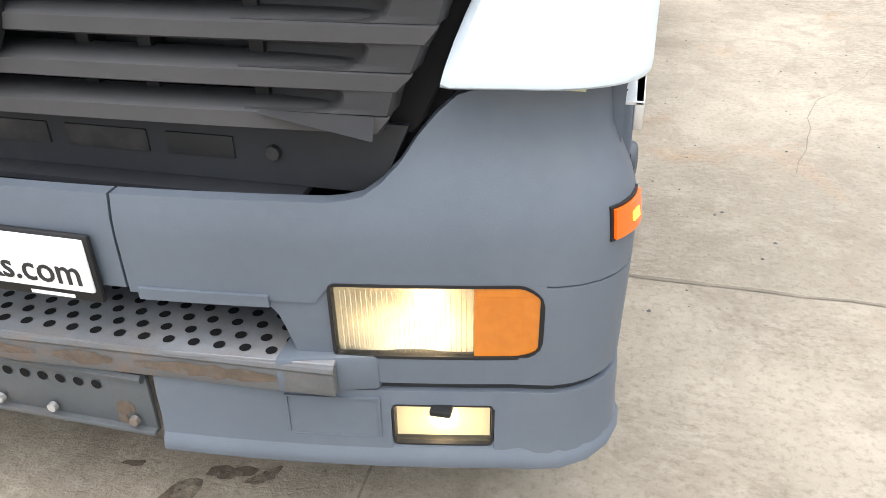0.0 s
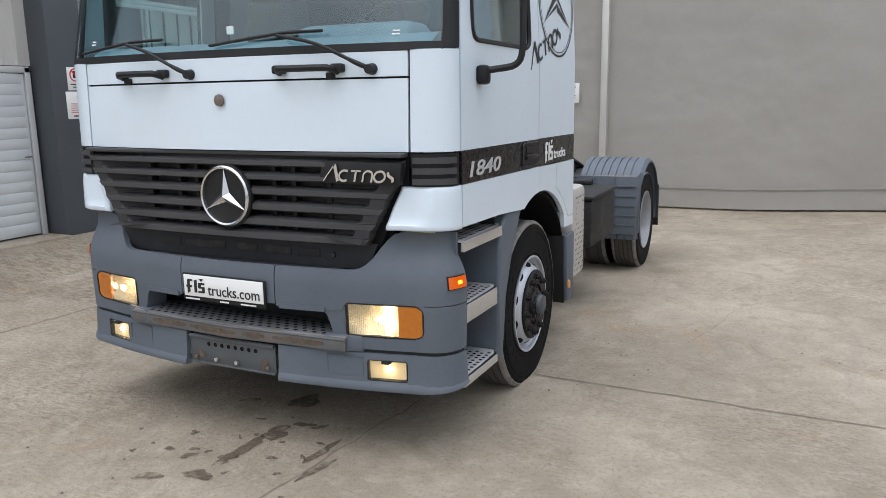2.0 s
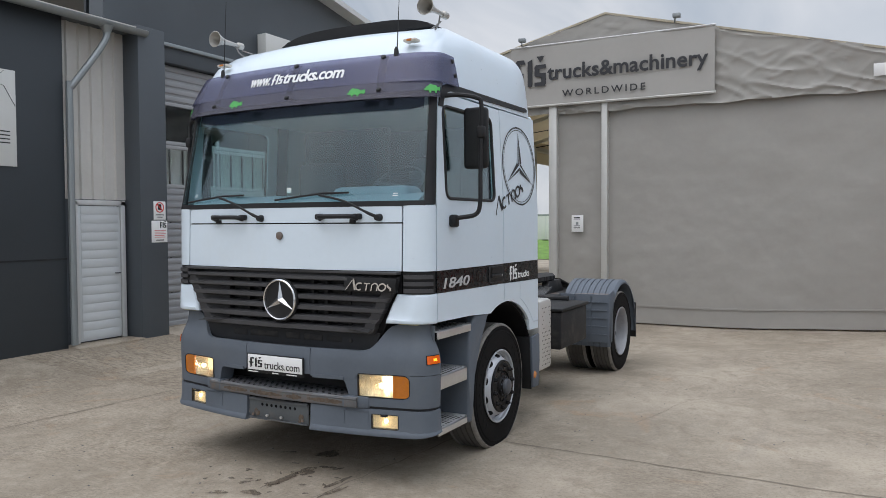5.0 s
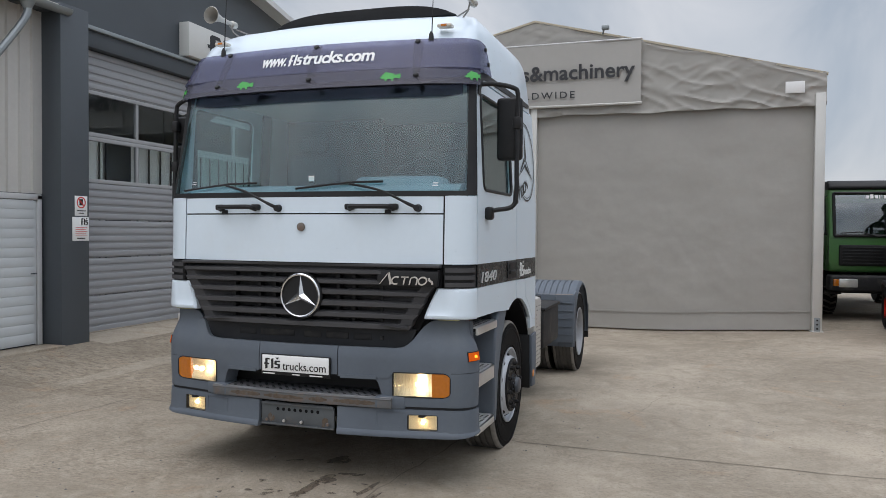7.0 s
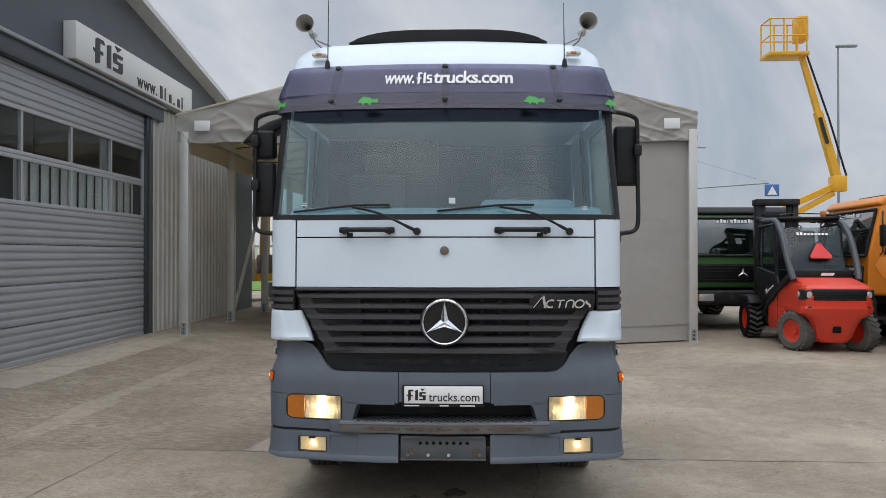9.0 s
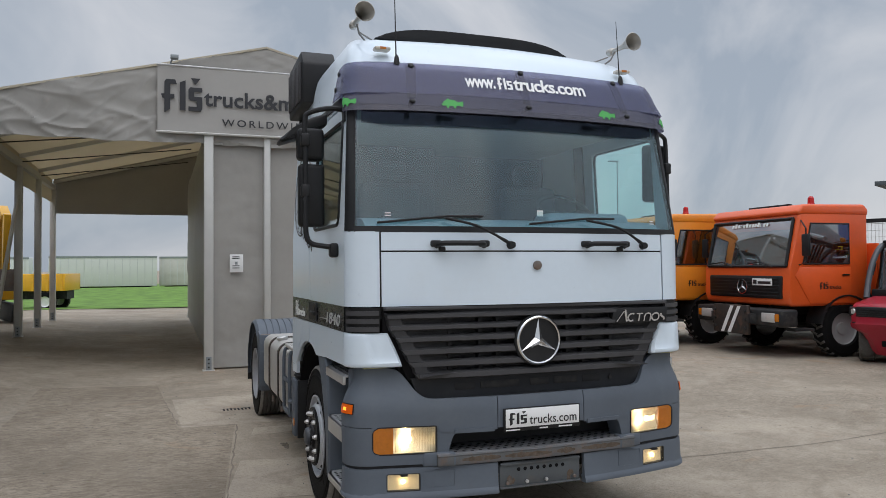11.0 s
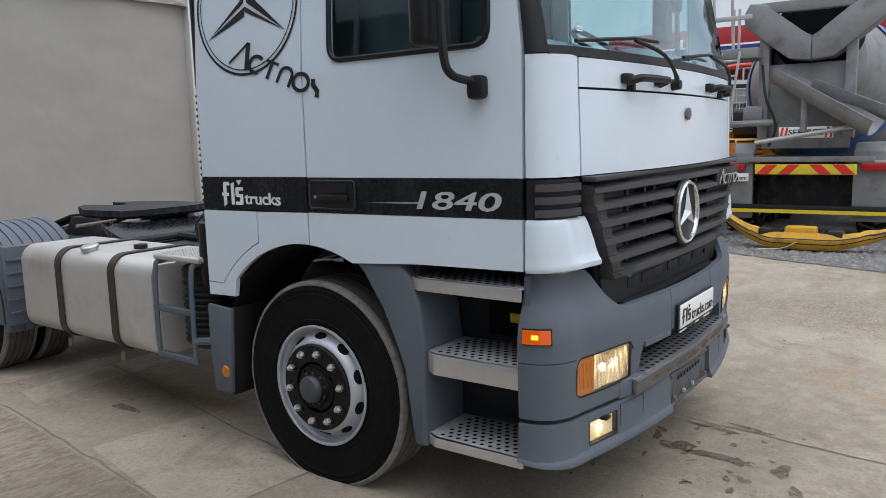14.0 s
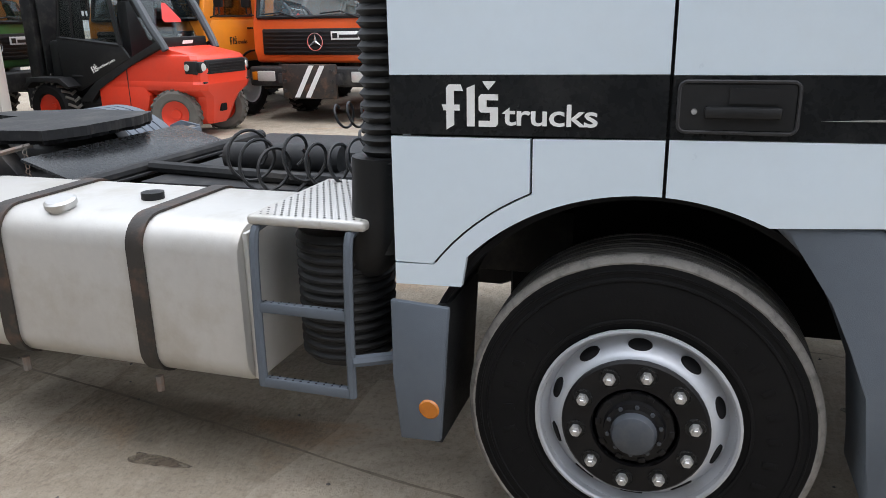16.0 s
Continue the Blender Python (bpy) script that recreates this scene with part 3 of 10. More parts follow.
def build_side(s):
    d0, d1 = 0.772, 1.962
    door = thing("door")
    door.parent = truck
    door["label"] = "white cab door with black band"
    def e(z):
        return max(d0, lerp_tab(CAB_E, z) + 0.012)
    w0, w1, wz0, wz1 = 0.922, 1.785, 2.105, 2.790
    part("door_lower", side_polys([[(d0, 1.205), (1.30, 1.195)] + arch_line(1.69, d1) + [(d1, 1.400), (d0, 1.412)]], s, off=0.004), M_WHITE, door)
    part("door_skin", side_polys([
        [(d0, 1.577), (d1, 1.571), (d1, 2.06), (d0, 2.06)],
        [(e(2.06), 2.06), (d1, 2.06), (d1, wz0), (w1, wz0), (w0, wz0), (e(wz0), wz0)],
        [(e(wz0), wz0), (w0, wz0), (w0 + 0.01, wz1), (e(wz1), wz1)],
        [(w1, wz0), (d1, wz0), (d1, wz1), (w1, wz1)],
        [(e(wz1), wz1), (w0 + 0.01, wz1), (w1, wz1), (d1, wz1), (d1, 2.885), (e(2.885), 2.885)]], s), M_WHITE, door)
    part("door_band", side_polys([[(d0, 1.414), (d1, 1.402), (d1, 1.569), (d0, 1.575)]], s, 0.02, 0.001), M_BAND, door, "glossy black band")
    g = part("side_window", side_polys([[(w0, wz0), (w1, wz0), (w1, wz1), (w0 + 0.01, wz1)]], s, 0.006, -0.014), M_GLASS, door)
    g.visible_shadow = False
    bm = None
    zt = [(w0, wz0), (w1, wz0), (w1, wz1), (w0 + 0.01, wz1)]
    loop = []
    fillets = []
    for i in range(4):
        c, p, q = (Vector(zt[k % 4]) for k in (i, i - 1, i + 1))
        a, b = c + (p - c).normalized() * 0.075, c + (q - c).normalized() * 0.075
        arc = [a * (1 - t) ** 2 + c * 2 * t * (1 - t) + b * t * t for t in (0, 0.2, 0.4, 0.6, 0.8, 1)]
        loop += [tuple(v) for v in arc]
        fillets.append([tuple(c)] + [tuple(v) for v in arc])
    loop.append(loop[0])
    for f_ in fillets:
        part("window_corner", side_polys([f_], s, 0.02, -0.001), M_WHITE, door)
    bm = tube([(s * (lerp_tab(CAB_S, z) + 0.0), y, z) for y, z in loop], 0.013, 6)
    part("window_seal", bm, M_BLACKPL, door)
    part("handle_rim", ribbon_ring(s, 1.652, 1.945, 1.424, 1.556), M_SCOOP, door, "dark grey rim round the handle recess")
    hd = part("handle_recess", side_polys([[(1.66, 1.432), (1.94, 1.430), (1.94, 1.548), (1.66, 1.550)]], s, 0.012, 0.008), M_BLACKPL, door)
    bm = box(s * 1.262 - 0.012, s * 1.262 + 0.012, 1.69, 1.88, 1.462, 1.492, 0.008)
    box(s * 1.259 - 0.004, s * 1.259 + 0.004, 1.70, 1.82, 1.50, 1.54, bm=bm)
    part("door_handle", bm, M_BLACKPL, door, "black pull handle")
    bm = lathe([(0.0, 1.264), (0.007, 1.264), (0.008, 1.258)], 12, "x")
    bm.transform(Matrix.Translation((0, 1.905, 1.478)))
    if s < 0:
        mirror_x(bm)
    part("door_lock", bm, M_NUT, door)
    # number on the band
    bm = text_bm("1840", 0.078, 0.43, 0.004, 0.18, 1.0, 0.012)
    part("number", bm, M_NUMBER, door, "silver number 1840",
         m=facing(1.2555, 0.86, 1.440, 90) if s > 0 else facing(-1.2555, 1.295, 1.440, -90))
    if s < 0:
        # scuffed streak on the band behind the handle
        part("band_scratch", side_polys([[(1.60, 1.458), (1.28, 1.462), (1.26, 1.470), (1.45, 1.466)]], s, 0.002, 0.004), M_ALU, door, "pale scratch in the band")
    # rear side panel
    rp0 = 1.972
    part("rear_side_panel", side_polys([[(rp0, 1.573), (CAB_REAR, 1.568), (CAB_REAR, 2.06), (rp0, 2.06)], [(rp0, 2.06), (CAB_REAR, 2.06), (CAB_REAR - 0.01, 2.89), (rp0, 2.89)]], s), M_WHITE, truck)
    part("rear_band", side_polys([[(rp0, 1.402), (CAB_REAR, 1.395), (CAB_REAR, 1.566), (rp0, 1.571)]], s, 0.02, 0.001), M_BAND, truck, "glossy black band")
    lip = arch_line(2.335, 2.535, 8)
    seam = [(2.007 + 0.80 * math.cos(t), 0.5 + 0.80 * math.sin(t)) for t in [math.radians(65.8 + (37.8 - 65.8) * k / 8) for k in range(9)]]
    edge = [(2.007 + 0.806 * math.cos(t), 0.5 + 0.806 * math.sin(t)) for t in [math.radians(65.4 + (37.7 - 65.4) * k / 8) for k in range(9)]]
    part("arch_panel", side_polys([arch_line(rp0, 2.335) + [(2.335, 1.391), (rp0, 1.398)]] + [[lip[k], lip[k + 1], seam[k + 1], seam[k]] for k in range(8)] + [[lip[8], (2.552, 0.925), (CAB_REAR, 0.918), (CAB_REAR, 0.987), seam[8]]], s, off=0.004), M_WHITE, truck)
    part("rear_corner_panel", side_polys([edge + [(CAB_REAR, 0.993), (CAB_REAR, 1.387), (2.343, 1.391)]], s, off=0.004), M_WHITE, truck)
    part("side_backing", side_polys([[(0.80, 1.26), (2.25, 1.26), (2.25, 2.05), (0.80, 2.05)], [(2.25, 1.26), (2.72, 1.05), (2.72, 2.05), (2.25, 2.05)], [(1.90, 2.05), (2.05, 2.05), (2.05, 2.88), (1.90, 2.88)]], s, 0.01, -0.04), M_SEAM, truck)
    # emblem bars and the word beside them
    mk = mark_bm(0.168, 0.140, 0.003)
    part("emblem", mk, M_SIGNW, truck, "white emblem of bars", m=facing(1.2545, 2.08, 1.412, 90) if s > 0 else facing(-1.2545, 2.605, 1.412, -90))
    part("word_sign", text_bm("trucks", 0.062, 0.27, 0.003, 0, 0.95, 0.012), M_SIGNW, truck, "white word trucks",
         m=facing(1.2545, 2.27, 1.428, 90) if s > 0 else facing(-1.2545, 2.425, 1.428, -90))
    # black trim line under the roof
    top = [(0.868, 2.78), (0.888, 2.85), (0.915, 2.905), (0.965, 2.945), (1.04, 2.964), (1.16, 2.970), (1.6, 2.972), (2.1, 2.974), (2.56, 2.977), (2.60, 2.968)]
    low = [(0.935, 2.78), (0.950, 2.83), (0.978, 2.872), (1.02, 2.900), (1.08, 2.914), (1.17, 2.920), (1.6, 2.925), (2.1, 2.931), (2.54, 2.937), (2.60, 2.945)]
    bm = side_polys([[top[k], top[k + 1], low[k + 1], low[k]] for k in range(9)], s, 0.02, 0.010)
    part("roof_trim", bm, M_BLACKPL, truck)
    # large round star sticker with slanted word on the flank
    cy, cz, ry, rz = 2.36, 2.43, 0.372, 0.345
    bm = bmesh.new()
    def P(y, z, o=0.003):
        return Vector((s * (lerp_tab(CAB_S, z) + o), y, z))
    for rr, w in ((1.0, 0.0065), (0.935, 0.003)):
        ring = [[P(cy + ry * (rr + d * w / ry) * math.cos(t), cz + rz * (rr + d * w / rz) * math.sin(t)) for d in (-1, 1)] for t in [2 * math.pi * k / 56 for k in range(57)]]
        sheet(ring, 0.0, bm)
    for k in range(3):
        t = math.pi / 2 + k * 2 * math.pi / 3
        tip = (cy + 0.90 * ry * math.cos(t), cz + 0.90 * rz * math.sin(t))
        for dt, wd in ((-0.55, 0.062), (0.55, 0.040)):
            base = (cy + wd * math.cos(t + dt * 1.8), cz + wd * math.sin(t + dt * 1.8))
            c0 = (cy + 0.012 * math.cos(t + dt * 2), cz + 0.012 * math.sin(t + dt * 2))
            vs = [bm.verts.new(P(*q)) for q in (tip, base, c0)]
            bm.faces.new(vs)
    part("star_sticker", bm, M_SIGNK, truck, "black round star sticker", smooth=0)
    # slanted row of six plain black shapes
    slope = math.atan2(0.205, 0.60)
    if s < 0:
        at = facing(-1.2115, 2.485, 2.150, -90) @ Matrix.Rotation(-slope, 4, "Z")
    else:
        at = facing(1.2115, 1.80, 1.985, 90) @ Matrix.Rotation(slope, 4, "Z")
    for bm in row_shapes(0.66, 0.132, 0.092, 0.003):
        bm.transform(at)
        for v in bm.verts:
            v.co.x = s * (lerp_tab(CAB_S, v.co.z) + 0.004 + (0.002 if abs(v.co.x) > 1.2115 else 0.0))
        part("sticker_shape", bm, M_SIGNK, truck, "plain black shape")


sgn_pair(build_side)

# sun visor over the windscreen: an upper panel wrapped round the corners and a lip below it
def visor_pt(u, z, d=0.0):
    return cab_pt(u, z, lerp_tab([(2.95, 0.107), (3.0, 0.090), (3.1, 0.065), (3.165, 0.050), (3.20, 0.050)], z) * (1 if abs(u) < 1.05 else max(0.35, 1 - (abs(u) - 1.05) * 2.4)) + d)


def lip_pt(u, z, d=0.0):
    """A point of the lip, which juts forward in the middle and lies close at its ends."""
    out = lerp_tab([(2.835, 0.118), (2.88, 0.112), (2.945, 0.106), (2.962, 0.100)], z)
    k = 1.0 if abs(u) < 0.98 else max(0.0, 1 - ((abs(u) - 0.98) / 0.36) ** 1.2)
    return cab_pt(u, z, 0.012 + (out - 0.012) * k + d)


def wrap(fn, zs_, reach, n=44):
    g, b = [], []
    for z in zs_:
        us = [reach(z) * (2 * i / n - 1) for i in range(n + 1)]
        g.append([fn(u, z) for u in us])
        b.append([fn(u, z, -0.007) for u in us])
    return shell(g, b)


visor = part("sun_visor", wrap(visor_pt, [2.952, 2.957, 2.966, 2.985, 3.02, 3.06, 3.10, 3.14, 3.17, 3.188], lambda z: 1.30 + 1.165 - lerp_tab(CAB_E, z)), M_VISOR, truck, "smoked purple-blue acrylic sun visor")
part("visor_lip", wrap(lip_pt, [2.835, 2.84, 2.86, 2.885, 2.91, 2.935, 2.950, 2.958], lambda z: 1.335 + 0.1 * max(0, z - 2.90)), M_VISORLIP, visor, "translucent grey lip of the visor")
def visor_letters(name, bm, x0, u0):
    """Bends flat lettering on to the visor's upper slope, u0 above its lower edge."""
    for v in bm.verts:
        v.co = visor_pt((x0 + v.co.x) * 1.045, 2.985 + (u0 + v.co.y) * 0.845, 0.003 + v.co.z)
    part(name, bm, M_SIGNW, visor)


visor_letters("visor_word", text_bm("www.", 0.082, 0.215, 0.004, 0.08, 0.92, 0.02), -0.435, 0.045)
visor_letters("visor_word", text_bm("trucks.com", 0.118, 0.570, 0.004, 0.08, 0.92, 0.02), -0.083, 0.045)
visor_letters("visor_bars", mark_bm(0.112, 0.122, 0.004, False), -0.205, 0.038)
LIZ = [(0, 0.030), (0.012, 0.018), (0.035, 0.020), (0.04, 0.002), (0.052, 0.000), (0.056, 0.018), (0.085, 0.016), (0.092, 0.000), (0.104, 0.002), (0.104, 0.018), (0.125, 0.024), (0.150, 0.016), (0.156, 0.024), (0.128, 0.036), (0.158, 0.046), (0.154, 0.056), (0.118, 0.046), (0.095, 0.062), (0.06, 0.066), (0.045, 0.074), (0.034, 0.060), (0.012, 0.046), (0.018, 0.038)]
for u0, wide in ((-1.275, 0.80), (-0.64, 0.98), (0.57, 0.98), (1.135, 0.80)):
    # each sticker follows the lip's curve
    bm = prism(LIZ, "z", 0.0015, 0.0032)
    bmesh.ops.triangulate(bm, faces=bm.faces[:])
    for v in bm.verts:
        v.co = lip_pt(u0 + v.co.x * wide, 2.862 + v.co.y * 0.92, v.co.z)
    part("sticker", bm, M_GREENST, visor, "small green sticker")
for x in (-0.80, 0.0, 0.80):
    for p, tilt in ((lip_pt(x * 1.045, 2.900), 42), (visor_pt(x * 1.045, 3.165), 58)):
        bm = lathe([(0.0, -0.012), (0.014, -0.012), (0.02, -0.006), (0.02, 0.004)], 12, "z")
        part("visor_knob", bm, M_BLACKPL, visor, m=pose(p.x, p.y - 0.002, p.z, tilt, 0, 0) @ pose(0, 0, 0, 180))
    rows = []
    for z in (2.93, 2.97, 3.02, 3.08, 3.13, 3.175):
        rows.append([visor_pt(x * 1.045 + d, z, -0.014) for d in (-0.034 + 0.05 * max(0, 3.05 - z), 0.034 - 0.05 * max(0, 3.05 - z))])
    part("visor_bracket", sheet(rows, 0.006), M_BLACKPL, visor)
    part("lip_bracket", tube([lip_pt(x * 1.045, 2.90, -0.01), cab_pt(x * 1.045, 2.89, 0.0)], 0.014, 6), M_BLACKPL, visor)
for s in (-1, 1):
    for z in (3.035, 3.145):
        p = visor_pt(s * (1.30 + 1.125 - lerp_tab(CAB_E, z)), z)
        bm = lathe([(0.0, 0.010), (0.014, 0.010), (0.018, 0.004), (0.018, -0.004)], 12, "x")
        if s < 0:
            mirror_x(bm)
        part("end_knob", bm, M_BLACKPL, visor, m=pose(p.x, p.y, p.z))

# grille
gr = thing("grille")
gr.parent = truck
gr["label"] = "matt black slatted radiator grille"
# Backing in near-black, so the gaps' shade sits in its colour.
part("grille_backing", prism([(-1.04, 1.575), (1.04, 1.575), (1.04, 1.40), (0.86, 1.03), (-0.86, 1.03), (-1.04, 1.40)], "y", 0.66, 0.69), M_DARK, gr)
part("grille_mesh", prism([(-0.62, 1.56), (0.62, 1.56), (0.60, 1.12), (-0.60, 1.12)], "y", 0.648, 0.654), M_CHASSIS, gr)
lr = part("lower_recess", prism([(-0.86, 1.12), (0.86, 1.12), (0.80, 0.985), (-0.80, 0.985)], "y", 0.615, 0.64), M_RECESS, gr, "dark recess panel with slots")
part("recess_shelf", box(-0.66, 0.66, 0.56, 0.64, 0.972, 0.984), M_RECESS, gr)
for x0, x1 in ((-0.56, -0.42), (-0.38, -0.10), (-0.02, 0.12), (0.16, 0.34), (0.38, 0.52)):
    part("recess_slot", box(x0, x1, 0.611, 0.62, 1.03, 1.075, 0.002), M_CHASSIS, lr)
part("recess_bolt", lathe([(0, -0.012), (0.014, -0.01), (0.016, 0.0)], 8, "y"), M_CHASSIS, lr, m=pose(0.60, 0.615, 1.05))
def slat(z0, z1, hw0, hw1, bm=None):
    """A slat with a shelf on top and a face that leans in; hollow-ended at the outer side."""
    n = 16
    ga, gb = [], []
    for prof, dst in (([(z1, 0.075), (z1 - 0.004, 0.028), (z1 - 0.016, 0.0), (z0 + 0.008, 0.0), (z0, 0.02), (z0 + 0.002, 0.075)], ga),):
        for z, d in prof:
            hw = hw1 if z > (z0 + z1) / 2 else hw0
            dst.append([Vector((hw * (2 * i / n - 1), 0.536 + 0.030 * (2 * i / n - 1) ** 2 + d, z)) for i in range(n + 1)])
    return loft([[ga[j][i] for j in range(len(ga))] for i in range(n + 1)], True, True, bm)


SLATS = ((1.496, 1.540, 1.02, 1.025), (1.424, 1.468, 1.0, 1.01), (1.348, 1.396, 0.945, 0.968), (1.267, 1.318, 0.905, 0.928), (1.188, 1.240, 0.855, 0.884), (1.113, 1.166, 0.818, 0.842))
for z0, z1, h0, h1 in SLATS:
    part("slat", slat(z0, z1, h0, h1), M_GRILLE, gr)
def scoop(s, za, zb, ha, hb):
    """The hollow between two slats: a bowl that runs out in a rounded ramp, then a flat end plate with a slanted edge."""
    rows = []
    for f, q in ((0.0, 0.12), (0.10, 0.62), (0.24, 0.92), (0.5, 1.0), (0.76, 0.92), (0.90, 0.62), (1.0, 0.12)):
        hw = ha + (hb - ha) * f
        xe = hw - 0.088 - 0.022 * (1 - q)
        cols = ((0.585, 0.066), (0.64, 0.066), (xe - 0.11, 0.060), (xe - 0.05, 0.052), (xe - 0.025, 0.042), (xe - 0.008, 0.026), (xe, 0.012), (xe + 0.006, 0.006), (hw - 0.004, 0.006), (hw, 0.012), (hw + 0.002, 0.06))
        rows.append([Vector((s * x, 0.536 + 0.030 * (x / 0.95) ** 2 + (max(0.006, d * q) if x < hw - 0.001 else d), za + (zb - za) * f)) for x, d in cols])
    return sheet(rows, 0.004)


# Hollows take the darker plastic, which holds their shade.
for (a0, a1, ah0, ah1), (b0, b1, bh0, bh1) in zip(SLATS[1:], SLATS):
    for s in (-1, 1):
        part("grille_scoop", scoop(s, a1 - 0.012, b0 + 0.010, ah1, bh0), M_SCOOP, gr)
part("grille_top_bar", box(-1.04, 1.04, 0.552, 0.62, 1.553, 1.574, 0.006), M_GRILLE, gr)
# Side panels and ribs blackened to hold the shade of the slat gaps.
for s in (-1, 1):
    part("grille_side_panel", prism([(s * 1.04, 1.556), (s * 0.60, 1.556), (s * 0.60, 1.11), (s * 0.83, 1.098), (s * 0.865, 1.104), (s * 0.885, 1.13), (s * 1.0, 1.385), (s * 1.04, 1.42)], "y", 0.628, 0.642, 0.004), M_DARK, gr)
for x in (-0.60, -0.385, -0.26, 0.26, 0.385, 0.60):
    part("grille_rib", box(x - 0.014, x + 0.014, 0.600, 0.66, 1.12, 1.555, 0.003), M_BLACKPL, gr)
em = thing("star_emblem")
em.parent = gr
em["label"] = "round chrome ring with three-blade star"
bm = lathe([(0.141, 0.004), (0.144, -0.010), (0.152, -0.014), (0.160, -0.006), (0.162, 0.012), (0.145, 0.012), (0.141, 0.004)], 48, "y")
part("emblem_ring", bm, M_CHROME, em, m=pose(0, 0.522, 1.338))
part("emblem_ground", lathe([(0.0, 0.006), (0.168, 0.006), (0.170, 0.02), (0.15, 0.05)], 40, "y"), M_BLACKPL, em, m=pose(0, 0.522, 1.338))
bm = bmesh.new()
for k in range(3):
    t = math.pi / 2 + k * 2 * math.pi / 3
    tip = Vector((0.143 * math.cos(t), 0.002, 0.143 * math.sin(t)))
    ce = Vector((0, -0.022, 0))
    for d in (-1, 1):
        bs = Vector((0.031 * math.cos(t + d * math.pi / 3), 0.004, 0.031 * math.sin(t + d * math.pi / 3)))
        bm.faces.new([bm.verts.new(p) for p in (tip, bs, ce)])
part("emblem_star", bm, M_CHROME, em, smooth=0, m=pose(0, 0.522, 1.338))
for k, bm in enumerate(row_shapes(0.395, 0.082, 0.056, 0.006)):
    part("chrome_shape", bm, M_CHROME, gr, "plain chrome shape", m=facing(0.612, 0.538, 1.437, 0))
part("bar_plate", prism([(0.575, 1.425), (1.03, 1.425), (1.04, 1.53), (0.60, 1.53)], "y", 0.547, 0.585, 0.004), M_BLACKPL, gr)
bm = lathe([(0.0, -0.012), (0.022, -0.010), (0.030, -0.006), (0.031, 0.004)], 20, "y")
for sx, z in ((-1.0, 2.15), (0.985, 2.12)):
    for k in range(2):
        part("screen_label", skin(sx - 0.020 * (1 - 0.2 * k), sx + 0.020, z + 0.016 * k, z + 0.016 * k + 0.006, 3, 1, 0.001, -0.003), M_SIGNW, truck)
part("hood_badge", bm, M_RUST, truck, "small round badge", m=pose(0, 0.528, 1.831))

# grab handles on the front
for s in (-1, 1):
    h = thing("grab_handle")
    h.parent = truck
    x0, x1 = (-0.70, -0.38) if s < 0 else (0.38, 0.70)
    def at_face(x):
        return 0.085 * (x / 1.05) ** 2
    part("handle_bar", tube(smooth_path([(x, y + at_face(x), z) for x, y, z in ((x0, 0.53, 1.958), (x0 + 0.02, 0.485, 1.972), (x0 + 0.06, 0.475, 1.975), (x1 - 0.06, 0.475, 1.975), (x1 - 0.02, 0.485, 1.972), (x1, 0.53, 1.958))], 3), 0.017, 8), M_BLACKPL, h)
    for x in (x0, x1):
        part("handle_foot", box(x - 0.035, x + 0.035, 0.505 + at_face(x), 0.55 + at_face(x), 1.952, 1.995, 0.012), M_BLACKPL, h)
    xk = x0 + 0.04 if s < 0 else x1 - 0.04
    part("washer_nozzle", box(xk - 0.02, xk + 0.02, 0.515 + at_face(xk), 0.55 + at_face(xk), 1.925, 1.955, 0.006), M_BLACKPL, h)
# wipers
for px, ax, bx0, bx1 in ((-0.19, -0.62, -1.07, -0.38), (0.87, 0.40, -0.05, 0.62)):
    w = thing("wiper")
    w.parent = truck
    part("wiper_arm", tube(smooth_path([(x, y + at_face(x), z) for x, y, z in ((px, 0.535, 1.965), (px - 0.06, 0.500, 1.995), (px - 0.25, 0.484, 2.085), (ax - 0.02, 0.522, 2.135))], 4), [0.018] + [0.012] * 4 + [0.009] * 8, 8), M_BLACKPL, w)
    part("wiper_blade", tube([(x, 0.541 + at_face(x), z) for x, z in ((bx0, 2.105), ((bx0 + ax) / 2, 2.127), (ax, 2.148), (bx1, 2.15))], 0.008, 6), M_BLACKPL, w)
    part("wiper_pivot", lathe([(0, -0.03), (0.022, -0.028), (0.026, 0.0), (0.03, 0.03)], 14, "y"), M_BLACKPL, w, m=pose(px, 0.53 + at_face(px), 1.965))

# bumper
def rounded(s, u0, u1, z0, z1, ri, ro):
    """Lower and upper edge of a lamp opening with rounded corners: ri at its inner end, ro at its outer end."""
    def inset(u):
        u = abs(u)
        for d, r in ((u - u0, ri), (u1 - u, ro)):
            if d < r:
                return r - math.sqrt(max(0.0, r * r - (r - max(0.0, d)) ** 2))
        return 0.0
    return (lambda u: z0 + inset(u)), (lambda u: z1 - inset(u))


def rim_strips(s, u0, u1, lo, hi, w, parent, name):
    """A thin black bezel that follows a rounded opening."""
    bm = bskin(s * u0, s * u1, lo, lambda u: lo(u) + w, 40, 1, 0.05, 0.001)
    bskin(s * u0, s * u1, lambda u: hi(u) - w, hi, 40, 1, 0.05, 0.001, bm)
    bskin(s * u0, s * (u0 + w), lo, hi, 2, 1, 0.05, 0.001, bm)
    bskin(s * (u1 - w), s * u1, lo, hi, 2, 1, 0.05, 0.001, bm)
    part(name, bm, M_BLACKPL, parent)


